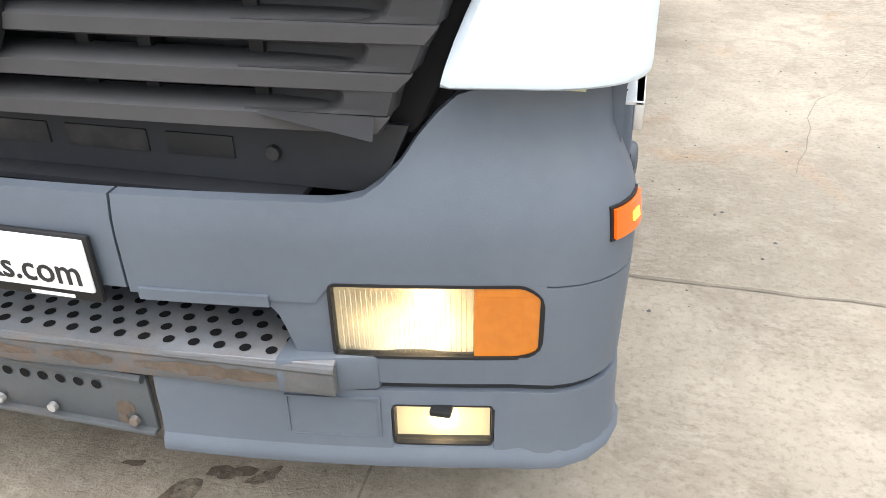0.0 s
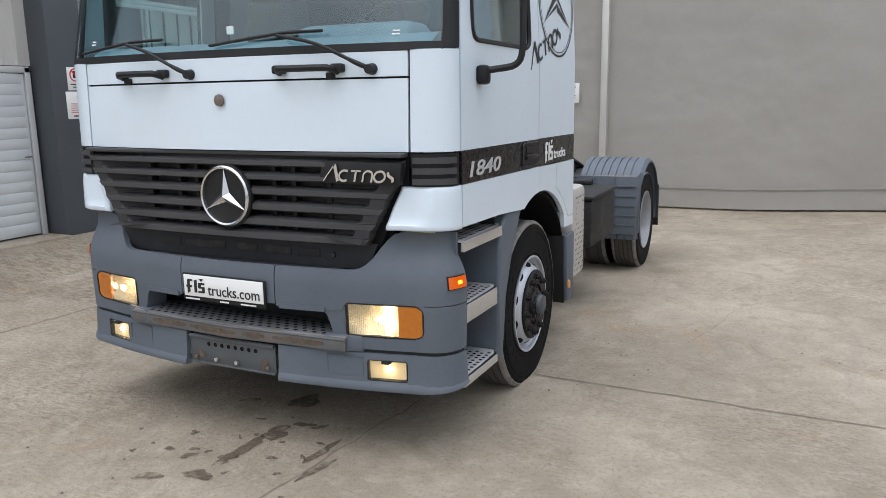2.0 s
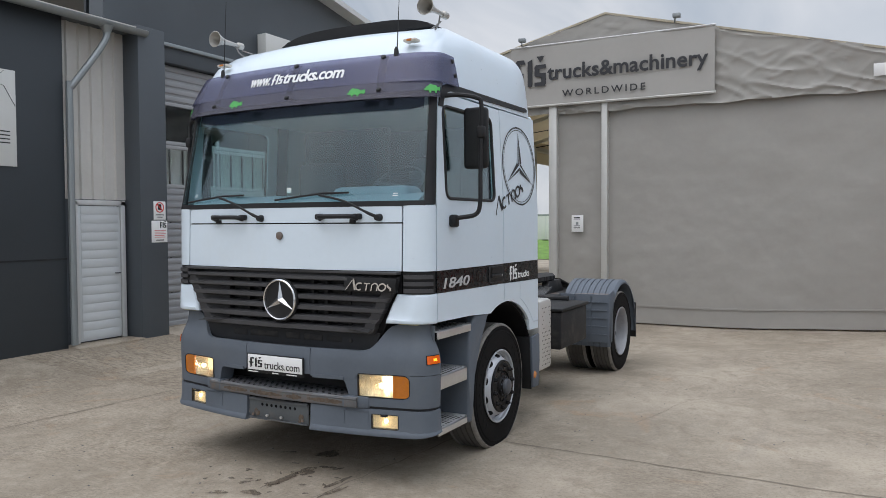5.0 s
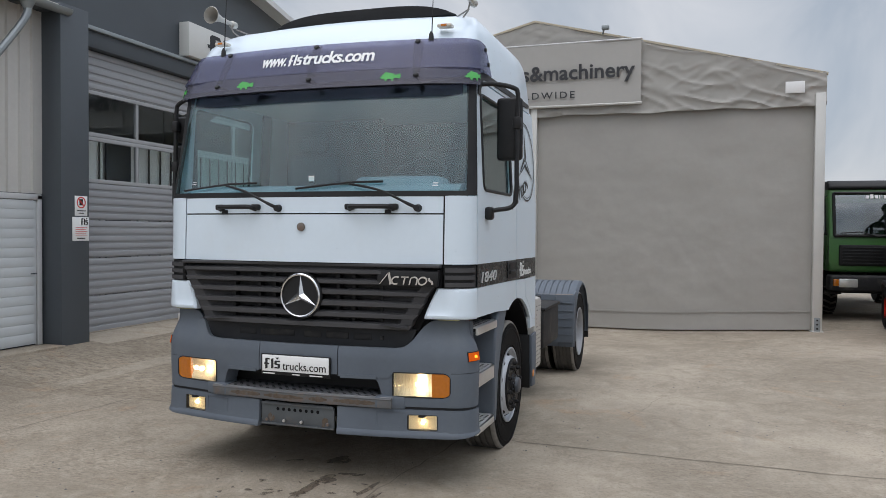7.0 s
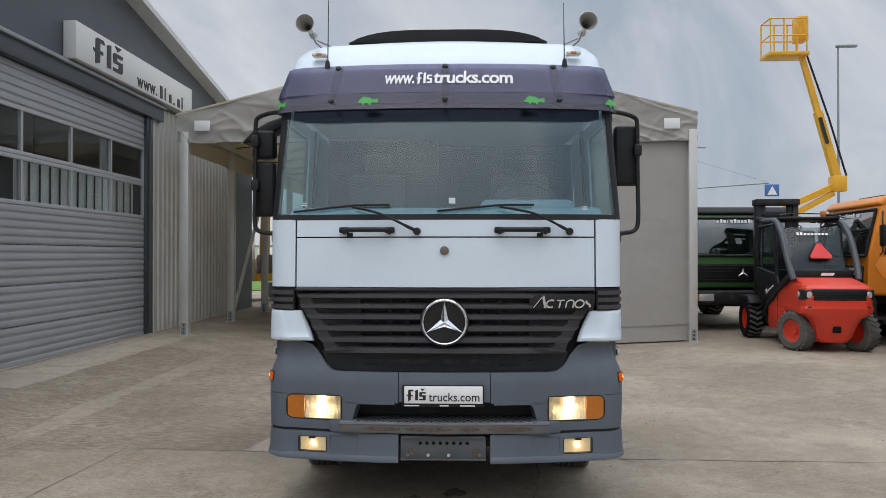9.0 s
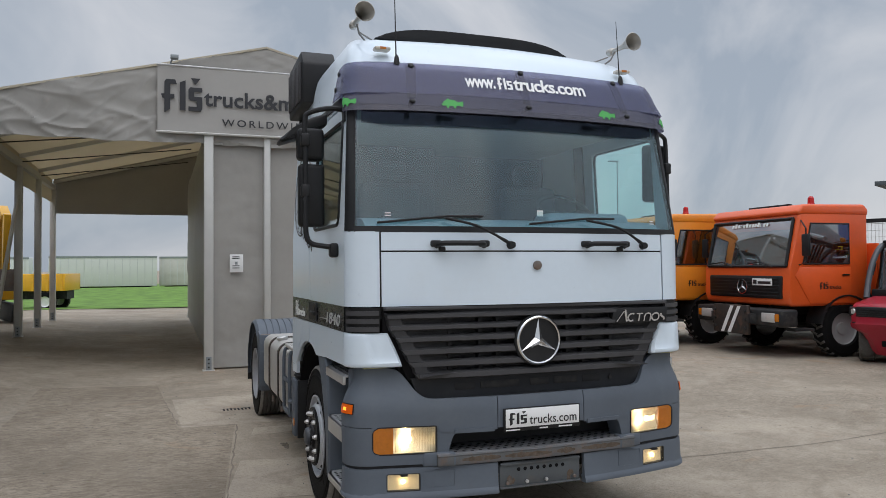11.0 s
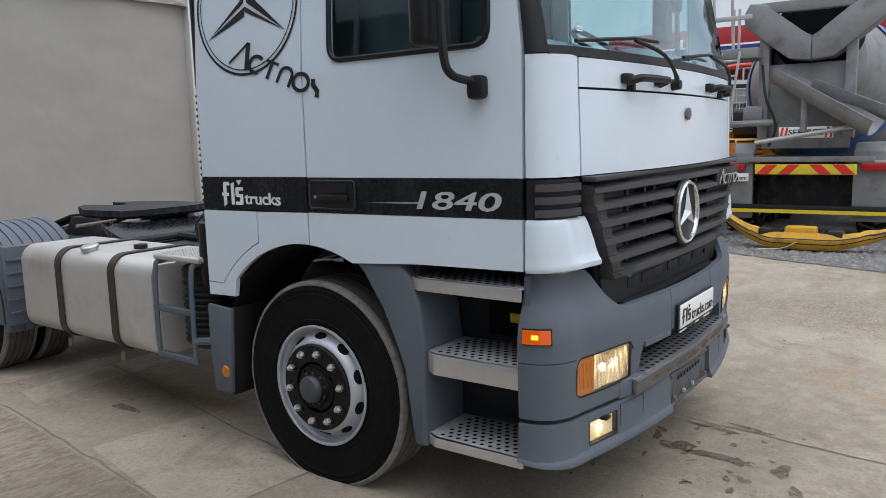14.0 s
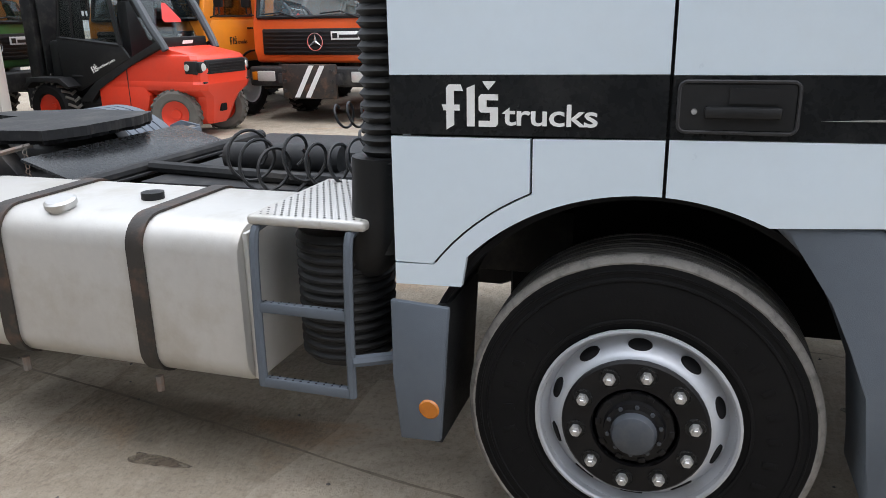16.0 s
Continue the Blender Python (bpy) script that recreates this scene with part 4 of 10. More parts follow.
def corner_fill(s, u0, u1, z0, z1, lo, hi, r, parent):
    """Body-coloured fillets in the corners of a lamp opening."""
    for a, b in ((u0, u0 + r), (u1 - r, u1)):
        part("lamp_fillet", bskin(s * a, s * b, z0 - 0.001, lo, 8, 1, 0.03, 0.0), M_GREYPL, parent)
        part("lamp_fillet", bskin(s * a, s * b, hi, z1 + 0.001, 8, 1, 0.03, 0.0), M_GREYPL, parent)


bp = thing("bumper")
bp.parent = truck
bp["label"] = "grey plastic three-part front bumper"
def btop(u):
    u = abs(u)
    return lerp_tab([(0, 0.992), (0.74, 0.992), (0.80, 1.005), (0.85, 1.05), (0.90, 1.12), (0.95, 1.17), (1.02, 1.19), (1.4, 1.19)], u)
part("bumper_centre", bskin(-0.312, 0.312, 0.795, 0.992, 8, 4), M_GREYPL, bp)
for s in (-1, 1):
    part("bumper_upper", bskin(s * 0.318, s * 1.325, lambda u: 0.785 if abs(u) < 0.70 else 0.831, btop, 30, 8), M_GREYPL, bp)
    bm = bskin(s * 0.34, s * 0.60, 0.775, 0.800, 8, 1, 0.02, 0.008)
    part("bumper_lip", bm, M_GREYPL, bp)
    # block that carries the headlamp
    bm = bskin(s * 0.66, s * 1.325, 0.592, 0.660, 20, 2)
    bskin(s * 1.107, s * 1.325, 0.660, 0.827, 10, 3, bm=bm)
    part("lamp_panel", bm, M_GREYPL, bp)
    part("lamp_surround", bskin(s * 0.585, s * 0.7125, lambda u: lerp_tab([(0.585, 0.778), (0.60, 0.768), (0.615, 0.745), (0.628, 0.70), (0.642, 0.65), (0.66, 0.61), (0.72, 0.60)], abs(u)), lambda u: lerp_tab([(0.585, 0.79), (0.60, 0.80), (0.63, 0.855), (0.72, 0.855)], abs(u)), 14, 6, 0.13, -0.005), M_GREYPL, bp)
    # lower valance with the fog lamp
    bm = bskin(s * 0.315, s * 0.818, 0.415, 0.572, 10, 3)
    bskin(s * 0.818, s * 1.027, 0.415, 0.430, 5, 1, bm=bm)
    bskin(s * 0.818, s * 1.027, 0.540, 0.572, 5, 1, bm=bm)
    bskin(s * 1.027, s * 1.325, 0.415, 0.572, 12, 3, bm=bm)
    part("lower_valance", bm, M_GREYPL, bp)
    part("bumper_edge", bskin(s * 0.315, s * 1.325, lambda u: 0.380 + 0.028 * max(0.0, (abs(u) - 1.08) / 0.245) ** 1.5, 0.427, 22, 5, 0.05, 0.003), M_GREYPL, bp)
    bm = bskin(s * 0.60, s * 0.605, 0.45, 0.553, 1, 1, 0.006, 0.003)
    for zz in (0.45, 0.553):
        bskin(s * 0.60, s * 0.795, zz - 0.002, zz + 0.002, 4, 1, 0.006, 0.003, bm)
    bskin(s * 0.792, s * 0.797, 0.45, 0.553, 1, 1, 0.006, 0.003, bm)
    part("valance_cover", bm, M_GREYPL, bp)
    part("bumper_joint", bskin(s * 0.66, s * 1.322, 0.572, 0.592, 20, 1, 0.02, -0.014), M_SEAM, bp)
    # headlamp
    hl = thing("headlamp")
    hl.parent = bp
    hl["label"] = "lit rectangular headlamp with amber indicator"
    part("lamp_housing", bskin(s * 0.715, s * 1.104, 0.662, 0.827, 10, 2, 0.02, -0.075), M_REFLECT, hl)
    lo, hi = rounded(s, 0.712, 1.107, 0.655, 0.831, 0.016, 0.046)
    rim_strips(s, 0.712, 1.107, lo, hi, 0.007, hl, "lamp_frame")
    corner_fill(s, 0.712, 1.107, 0.655, 0.831, lo, hi, 0.048, bp)
    part("indicator_lens", bskin(s * 0.985, s * 1.100, lambda u: lo(u) + 0.007, lambda u: hi(u) - 0.007, 14, 2, 0.02, -0.003), M_AMBER, hl, "amber indicator lens")
    gl = part("lamp_glass", bskin(s * 0.719, s * 0.985, lambda u: lo(u) + 0.007, lambda u: hi(u) - 0.007, 14, 2, 0.004, -0.004), M_LAMPGLASS, hl)
    gl.visible_shadow = False
    # concave bowl round a small bulb
    g, b = [], []
    for a in range(7):
        ra, rb = [], []
        for c in range(13):
            uu, zz = 0.721 + 0.263 * c / 12, 0.660 + 0.168 * a / 6
            d = -0.016 - 0.055 * max(0, 1 - ((uu - 0.87) / 0.15) ** 2 - ((zz - 0.744) / 0.09) ** 2)
            ra.append(bump_pt(s * uu, zz, d))
            rb.append(bump_pt(s * uu, zz, d - 0.006))
        g.append(ra)
        b.append(rb)
    part("lamp_reflector", shell(g, b), M_LAMPWARM, hl, "warm lit lamp bowl")
    bm = bmesh.new()
    bmesh.ops.create_uvsphere(bm, u_segments=16, v_segments=10, radius=1.0, matrix=pose(s * 0.885, 0.592, 0.743) @ Matrix.Diagonal((0.020, 0.012, 0.018, 1)))
    part("lamp_bulb", bm, M_BULB, hl, "glowing warm bulb")
    bm = bmesh.new()
    for k in range(25):
        bskin(s * (0.735 + 0.0098 * k), s * (0.7362 + 0.0098 * k), 0.672, 0.815, 1, 1, 0.002, -0.002, bm)
    tagged(part("lens_flute", bm, M_REFLECT, hl), kind="stuff").visible_shadow = False
    bm = bmesh.new()
    for k in range(12):
        bskin(s * (0.990 + 0.0088 * k), s * (0.9945 + 0.0088 * k), 0.688, 0.803, 1, 1, 0.003, -0.0022, bm)
    tagged(part("indicator_rib", bm, M_AMBER, hl), kind="stuff")
    # fog lamp
    fl = thing("fog_lamp")
    fl.parent = bp
    fl["label"] = "lit rectangular fog lamp"
    part("fog_housing", bskin(s * 0.818, s * 1.027, 0.430, 0.540, 5, 1, 0.02, -0.05), M_BLACKPL, fl)
    lo, hi = rounded(s, 0.820, 1.025, 0.430, 0.540, 0.012, 0.012)
    rim_strips(s, 0.820, 1.025, lo, hi, 0.004, fl, "fog_frame")
    corner_fill(s, 0.818, 1.027, 0.430, 0.540, lo, hi, 0.014, bp)
    part("fog_bowl", bskin(s * 0.826, s * 1.019, 0.436, 0.534, 6, 2, 0.008, -0.024), M_FOGWARM, fl, "glowing warm fog lamp")
    bm = bmesh.new()
    bmesh.ops.create_uvsphere(bm, u_segments=12, v_segments=8, radius=1.0, matrix=pose(s * 0.922, 0.586, 0.486) @ Matrix.Diagonal((0.013, 0.010, 0.012, 1)))
    part("fog_bulb", bm, M_BULB, fl)
    gl = part("fog_glass", bskin(s * 0.827, s * 1.018, 0.437, 0.533, 5, 1, 0.004, -0.006), M_LAMPGLASS, fl)
    gl.visible_shadow = False
    part("fog_clip", box(s * 0.922 - 0.022, s * 0.922 + 0.022, 0.545, 0.58, 0.526, 0.541, 0.003), M_BLACKPL, fl)
    # side indicator
    si = part("side_indicator", bskin(s * 1.205, s * 1.30, 0.914, 0.970, 6, 1, 0.02, 0.010), M_AMBERLIT, bp, "small lit amber side indicator")
    part("indicator_bulb", bskin(s * 1.245, s * 1.268, 0.934, 0.952, 3, 2, 0.012, 0.0108), M_AMBERBULB, si)
    part("indicator_base", bskin(s * 1.20, s * 1.305, 0.909, 0.975, 6, 1, 0.015, 0.004), M_BLACKPL, si)
# recess, step and plate bracket
part("bumper_recess", box(-0.74, 0.74, 0.745, 0.765, 0.56, 0.82), M_BLACKPL, bp)
part("recess_roof", box(-0.57, 0.57, 0.58, 0.745, 0.80, 0.815), M_BLACKPL, bp)


def discs(centres, r, axis="z", h=0.002, seg=10, bm=None):
    """Many small flat discs, such as the holes of a tread plate."""
    verts, faces = [], []
    for c in centres:
        base = len(verts)
        for k in range(seg):
            a, b = r * math.cos(2 * math.pi * k / seg), r * math.sin(2 * math.pi * k / seg)
            verts.append({"z": (c[0] + a, c[1] + b, c[2] + h), "y": (c[0] + a, c[1] - h, c[2] + b), "x": (c[0] + h, c[1] + a, c[2] + b)}[axis])
        faces.append(tuple(range(base, base + seg)))
    me = bpy.data.meshes.new("tmp")
    me.from_pydata(verts, [], faces)
    b2 = bmesh.new()
    b2.from_mesh(me)
    bpy.data.meshes.remove(me)
    return merge(bm, b2)


# front tread step
fs = thing("front_step")
fs.parent = bp
fs["label"] = "worn grey steel front step with round holes"
part("step_tread", prism([(-0.72, 0.507), (-0.36, 0.478), (0, 0.468), (0.36, 0.478), (0.72, 0.507), (0.70, 0.74), (-0.70, 0.74)], "z", 0.643, 0.656, 0.003), M_TREADPLATE, fs)
part("step_lip", tube([(-0.72, 0.507, 0.641), (0, 0.470, 0.641), (0.72, 0.507, 0.641)], 0.011, 8), M_LIP, fs, "scraped grey step edge")
part("step_front", prism([(-0.72, 0.50), (0, 0.462), (0.72, 0.50), (0.72, 0.52), (0, 0.485), (-0.72, 0.52)], "z", 0.580, 0.640, 0.003), M_LIP, fs)
part("perforation", discs([(-0.65 + 0.056 * i + (0.028 if j % 2 else 0), 0.505 + 0.040 * j + 0.022 * (i / 11.5 - 1) ** 2, 0.656) for i in range(24) for j in range(5)], 0.0125), M_DARK, fs, smooth=0)
for s in (-1, 1):
    part("step_end", prism([(s * 0.60, 0.49), (s * 0.80, 0.545), (s * 0.80, 0.66), (s * 0.60, 0.66)], "z", 0.575, 0.662, 0.01), M_GREYPL, fs)
# tow plate under the step
tp = thing("tow_bracket")
tp.parent = bp
tp["label"] = "grey perforated steel tow bracket with rust"
part("bracket_plate", prism([(-0.30, 0.405), (0.285, 0.405), (0.285, 0.545), (0.262, 0.562), (-0.275, 0.562), (-0.30, 0.545)], "y", 0.500, 0.512, 0.003), M_BRACKET, tp)
part("bracket_rim", tube([(-0.295, 0.497, 0.55), (0.28, 0.497, 0.55)], 0.012, 6), M_BRACKET, tp)
part("bracket_foot", box(-0.30, 0.285, 0.484, 0.512, 0.396, 0.408, 0.003), M_BRACKET, tp)
tagged(part("bracket_hole", discs([(-0.165 + 0.046 * i, 0.499, 0.512) for i in range(8)], 0.0125, "y"), M_DARK, tp, smooth=0), kind="stuff")
for x in (-0.25, -0.11, 0.03, 0.24):
    part("bracket_bolt", lathe([(0, -0.014), (0.011, -0.012), (0.012, 0.0)], 8, "y"), M_NUT if abs(x) < 0.2 else M_RUST, tp, m=pose(x, 0.492, 0.432))
for k, (x, z) in enumerate(((-0.235, 0.450), (0.205, 0.448))):
    rnd = random.Random(40 + k)
    for q in range(4):
        a = rnd.uniform(0, 6.28)
        cx, cz = x + 0.011 * q * math.cos(a), z + 0.009 * q * math.sin(a)
        part("rust_patch", prism([(cx + rnd.uniform(0.010, 0.021) * math.cos(0.785 * j), cz + rnd.uniform(0.010, 0.024) * math.sin(0.785 * j)) for j in range(8)], "y", 0.4990 - 0.0004 * q, 0.501), M_RUSTBROWN, tp, "brown rust patch", smooth=0)
# scraped, rusty band along the step's front
rnd = random.Random(77)
for x0, x1 in ((-0.56, -0.30), (-0.27, 0.06), (0.10, 0.24), (0.29, 0.60)):
    n = 12
    rows = []
    for j in range(n + 1):
        x = x0 + (x1 - x0) * j / n
        y = 0.462 + 0.038 * abs(x) / 0.72 - 0.0015
        h = 0.016 * math.sin(math.pi * (j + 0.4) / (n + 0.8)) ** 0.5 * rnd.uniform(0.65, 1.2)
        rows.append([Vector((x, y, 0.610 - h)), Vector((x, y, 0.612 + h))])
    part("rust_band", sheet(rows), M_RUSTBROWN, fs, "brown scraped rust along the step edge")
# number plate
npl = thing("number_plate")
npl.parent = bp
npl["label"] = "white plate in a black holder with dark lettering"
part("plate_holder", box(-0.285, 0.272, 0.462, 0.476, 0.765, 0.915, 0.006), M_BLACKPL, npl)
part("plate", box(-0.272, 0.262, 0.456, 0.464, 0.790, 0.908, 0.005), M_SIGNW, npl)
part("plate_mark", mark_bm(0.13, 0.085, 0.002), M_SIGNK, npl, m=facing(-0.255, 0.4545, 0.806))
part("plate_word", text_bm("trucks.com", 0.058, 0.345, 0.002, 0, 1.0, 0.004), M_SIGNK, npl, m=facing(-0.105, 0.4545, 0.806))
for x, w in ((-0.22, 0.10), (0.0, 0.06), (0.16, 0.10)):
    part("holder_bar", box(x - w / 2, x + w / 2, 0.4605, 0.4615, 0.771, 0.779), M_SIGNW, npl)
# inner front: cooler and bumper carrier
part("front_carrier", box(-0.95, 0.95, 0.62, 0.80, 0.46, 0.59, 0.01), M_CHASSIS, truck)
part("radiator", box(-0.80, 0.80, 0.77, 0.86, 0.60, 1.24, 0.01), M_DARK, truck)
for s in (-1, 1):
    part("light_strip", box(s * 1.08 - 0.075, s * 1.08 + 0.075, 0.645, 0.68, 1.190, 1.200), M_TAPE, truck)

# step wells beside the door
def tread(y0, y1, x0, x1, z, s, front_h, parent):
    st = thing("entry_step")
    st.parent = parent
    st["label"] = "perforated aluminium entry step"
    xs = sorted((s * x0, s * x1))
    part("tread_plate", prism([(s * x0, y0), (s * x1, y0), (s * (x1 + 0.004), y1 - 0.06), (s * (x1 - 0.03), y1), (s * x0, y1)], "z", z - 0.008, z, 0.002), M_STEP, st)
    part("tread_face", prism([(s * x1, y0), (s * (x1 + 0.006), y1 - 0.06), (s * (x1 - 0.03), y1), (s * (x1 - 0.045), y1), (s * (x1 - 0.012), y1 - 0.06), (s * (x1 - 0.018), y0)], "z", z - front_h, z, 0.003), M_ALU, st, "scuffed aluminium step face")
    nx, ny = int((x1 - x0 - 0.03) / 0.036), int((y1 - y0 - 0.06) / 0.042)
    part("perforation", discs([(s * (x0 + 0.03 + 0.036 * i), y0 + 0.035 + 0.042 * j + (0.021 if i % 2 else 0), z) for i in range(nx) for j in range(ny)], 0.011), M_DARK, st, smooth=0)


for s in (-1, 1):
    w = thing("step_well")
    w.parent = truck
    w["label"] = "grey plastic step well below the door"
    # Inner walls darker than the grey front, with the well's shade in their colour.
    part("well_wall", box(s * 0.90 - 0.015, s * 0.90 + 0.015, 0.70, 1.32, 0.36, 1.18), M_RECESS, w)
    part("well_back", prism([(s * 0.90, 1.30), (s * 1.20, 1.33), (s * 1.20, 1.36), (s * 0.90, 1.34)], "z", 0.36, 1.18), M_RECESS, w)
    part("well_front", box(min(s * 0.90, s * 1.22), max(s * 0.90, s * 1.22), 0.765, 0.785, 0.42, 1.18), M_GREYPL, w)
    part("socket_box", box(min(s * 0.925, s * 0.93), max(s * 0.925, s * 0.93), 0.80, 1.14, 0.83, 1.02, 0.004), M_DARK, w)
    part("socket_label", box(min(s * 0.935, s * 0.94), max(s * 0.935, s * 0.94), 0.96, 1.02, 0.90, 0.945, 0.003), M_YELLOW, w)
    part("wheel_guard", prism([(1.69, 1.185), (1.60, 1.10), (1.495, 0.98), (1.43, 0.84), (1.395, 0.70), (1.37, 0.50), (1.36, 0.345), (1.288, 0.345), (1.288, 0.80), (1.305, 1.0), (1.355, 1.12), (1.42, 1.185)], "x", s * 0.93, s * 1.246, 0.02, seg=3), M_GREYPL, truck, "grey plastic wheel guard")


for s in (-1, 1):
    for z, fh, y1 in ((1.132, 0.055, 1.36), (0.800, 0.095, 1.285), (0.412, 0.045, 1.29)):
        tread(0.785, y1, 0.93, 1.254, z, s, fh, truck)
    # Liner and inner arch near-black, putting the arch's shade into their colour.
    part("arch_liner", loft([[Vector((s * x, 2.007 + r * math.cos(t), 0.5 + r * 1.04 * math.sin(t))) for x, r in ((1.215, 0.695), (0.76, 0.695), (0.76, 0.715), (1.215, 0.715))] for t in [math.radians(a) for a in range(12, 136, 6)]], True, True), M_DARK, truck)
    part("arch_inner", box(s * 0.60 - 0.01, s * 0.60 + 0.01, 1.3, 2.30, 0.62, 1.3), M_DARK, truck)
    fl = part("mud_flap", prism([(2.592, 0.85), (2.79, 0.862), (2.788, 0.60), (2.77, 0.362), (2.628, 0.368), (2.612, 0.60)], "x", s * 1.235, s * 1.262, 0.008), M_GREYPL, truck, "grey mud flap behind the front wheel")
    part("mud_flap_return", prism([(2.60, 0.85), (2.64, 0.85), (2.66, 0.35), (2.63, 0.35)], "x", s * 0.86, s * 1.235, 0.004), M_BLACKPL, truck)
    bm = lathe([(0.0, 0.008), (0.03, 0.006), (0.036, 0.0)], 20, "x")
    if s < 0:
        mirror_x(bm)
    part("amber_reflector", bm, M_AMBER, fl, m=pose(s * 1.262, 2.665, 0.487))


# wheels
def tyre_profile(R, W):
    h = W / 2
    return [(0.292, -h + 0.05), (0.30, -h + 0.02), (0.335, -h + 0.008), (0.338, -h + 0.002), (0.346, -h + 0.002), (0.349, -h + 0.006), (0.42, -h), (0.468, -h + 0.004), (0.471, -h), (0.478, -h + 0.001), (0.481, -h + 0.006), (0.496, -h + 0.006), (0.498, -h + 0.003), (0.503, -h + 0.003), (0.505, -h + 0.008), (R - 0.022, -h + 0.011), (R - 0.014, -h + 0.026)]


def wheel(name, s, x, y, R=0.546, W=0.30, front=True, parent=None, zc=0.5):
    """A wheel built facing +x in its own frame, turned for the other side."""
    w = thing(name, pose(x, y, zc) if s > 0 else pose(x, y, zc, 0, 0, 180))
    w.parent = parent
    w["label"] = "steel wheel with worn black tyre"
    tp_ = tyre_profile(R, W)
    prof = tp_ + [(r, -a) for r, a in reversed(tp_)]
    ty = part("tyre", lathe(prof, 72, "x"), M_RUBBER, w, "black rubber tyre")
    h = W / 2 - 0.05
    tr = [(R - 0.03, -h - 0.004), (R - 0.012, -h - 0.002), (R - 0.012, -h + 0.002), (R, -h + 0.004)]
    ribs = 4
    for k in range(ribs):
        a0 = -h + 2 * h * k / ribs
        a1 = -h + 2 * h * (k + 1) / ribs
        g = 0.007
        if k:
            tr += [(R - 0.012, a0 + g * 0.6), (R, a0 + g)]
        if k < ribs - 1:
            tr += [(R, a1 - g), (R - 0.012, a1 - g * 0.6)]
    tr += [(R, h - 0.004), (R - 0.012, h - 0.002), (R - 0.012, h + 0.002), (R - 0.03, h + 0.004)]
    part("tread", lathe(tr, 72, "x"), M_TREAD, ty, "dusty grooved tread")
    o = W / 2
    # chipped pale shoulder rib at both edges of the tread
    rnd = random.Random(31)
    for e in (-1, 1):
        rings = []
        for k in range(97):
            t = 2 * math.pi * (k % 96) / 96
            if k == 96:
                rings.append([v.copy() for v in rings[0]])
                break
            j = rnd.uniform(-0.0035, 0.0035)
            rings.append([Vector((e * a, r * math.cos(t), r * math.sin(t))) for r, a in ((R - 0.03, o - 0.045), (R - 0.001, o - 0.044), (R - 0.001, o - 0.028), (R - 0.007, o - 0.017 + j), (R - 0.020 + 0.7 * j, o - 0.0085), (R - 0.03, o - 0.012))])
        part("shoulder_rib", loft(rings, True, False), M_SHOULDER, ty, "chipped dusty shoulder rib")
    if front:
        # plain raised bars where the side wall is embossed
        for c0 in (90, 270):
            for k in range(9):
                t = math.radians(c0 + (k - 4) * 11.5)
                part("embossed_bar", box(-0.002, 0.0012, -0.011, 0.011, -0.020, 0.020 + 0.004 * (k % 2), 0.002), M_RUBBER, ty, m=Matrix.Rotation(t, 4, "X") @ Matrix.Translation((o, 0, 0.405)) @ Matrix.Rotation(0.18, 4, "X"))
    if front:
        rim = [(0.292, -o + 0.05), (0.285, 0.0), (0.275, o - 0.06), (0.300, o - 0.022), (0.316, o - 0.008), (0.317, o + 0.001), (0.309, o + 0.004), (0.302, o - 0.002), (0.298, o - 0.030), (0.292, o - 0.050), (0.284, o - 0.054), (0.272, o - 0.046), (0.246, o - 0.004), (0.236, o + 0.010), (0.220, o + 0.016), (0.0, o + 0.016)]
    else:
        rim = [(0.292, -o + 0.05), (0.285, 0.0), (0.30, o - 0.022), (0.316, o - 0.008), (0.317, o + 0.001), (0.309, o + 0.004), (0.302, o - 0.002), (0.290, o - 0.04), (0.275, o - 0.14), (0.245, o - 0.17), (0.20, o - 0.19), (0.0, o - 0.19)]
    rm = part("rim", lathe(rim, 64, "x"), M_RIM if front else M_RIMSHADE, w, "silver painted steel rim")
    for k in range(10):
        t = 2 * math.pi * (k + 0.5) / 10
        cx = o - 0.026 if front else o - 0.155
        rr = 0.2595 if front else 0.262
        bm = lathe([(0.0, 0.004), (0.030, 0.003), (0.032, 0.0), (0.032, -0.01)], 18, "x")
        bm.transform(Matrix.Diagonal((1, 0.74, 1.15, 1)))
        part("hand_hole", bm, M_DARK, rm, m=pose(cx, rr * math.cos(t), rr * math.sin(t)) @ Matrix.Rotation(t, 4, "X") @ pose(0, 0, 0, 0, 0, 58 if front else 38))
    c = o + 0.012 if front else o - 0.19
    hb = part("hub", lathe([(0.226, c - 0.005), (0.226, c + 0.012), (0.219, c + 0.019), (0.135, c + 0.019), (0.130, c + 0.004), (0.122, c + 0.004), (0.117, c + 0.012), (0.095, c + 0.016), (0.090, c + 0.032), (0.074, c + 0.034), (0.070, c + 0.046), (0.0, c + 0.046)], 48, "x"), M_HUB, w, "black hub cover")
    part("hub_cap", lathe([(0.070, c + 0.044), (0.068, c + 0.060), (0.062, c + 0.070), (0.045, c + 0.077), (0.0, c + 0.080)], 32, "x"), M_CAP, hb, "blue-grey domed hub cap")
    for k in range(10):
        t = 2 * math.pi * k / 10 + 0.16
        at = pose(0, 0.181 * math.cos(t), 0.181 * math.sin(t))
        part("nut_seat", lathe([(0.034, c + 0.018), (0.033, c + 0.0225), (0.030, c + 0.0225), (0.026, c + 0.0195), (0.0, c + 0.0195)], 20, "x"), M_BAND, hb, m=at)
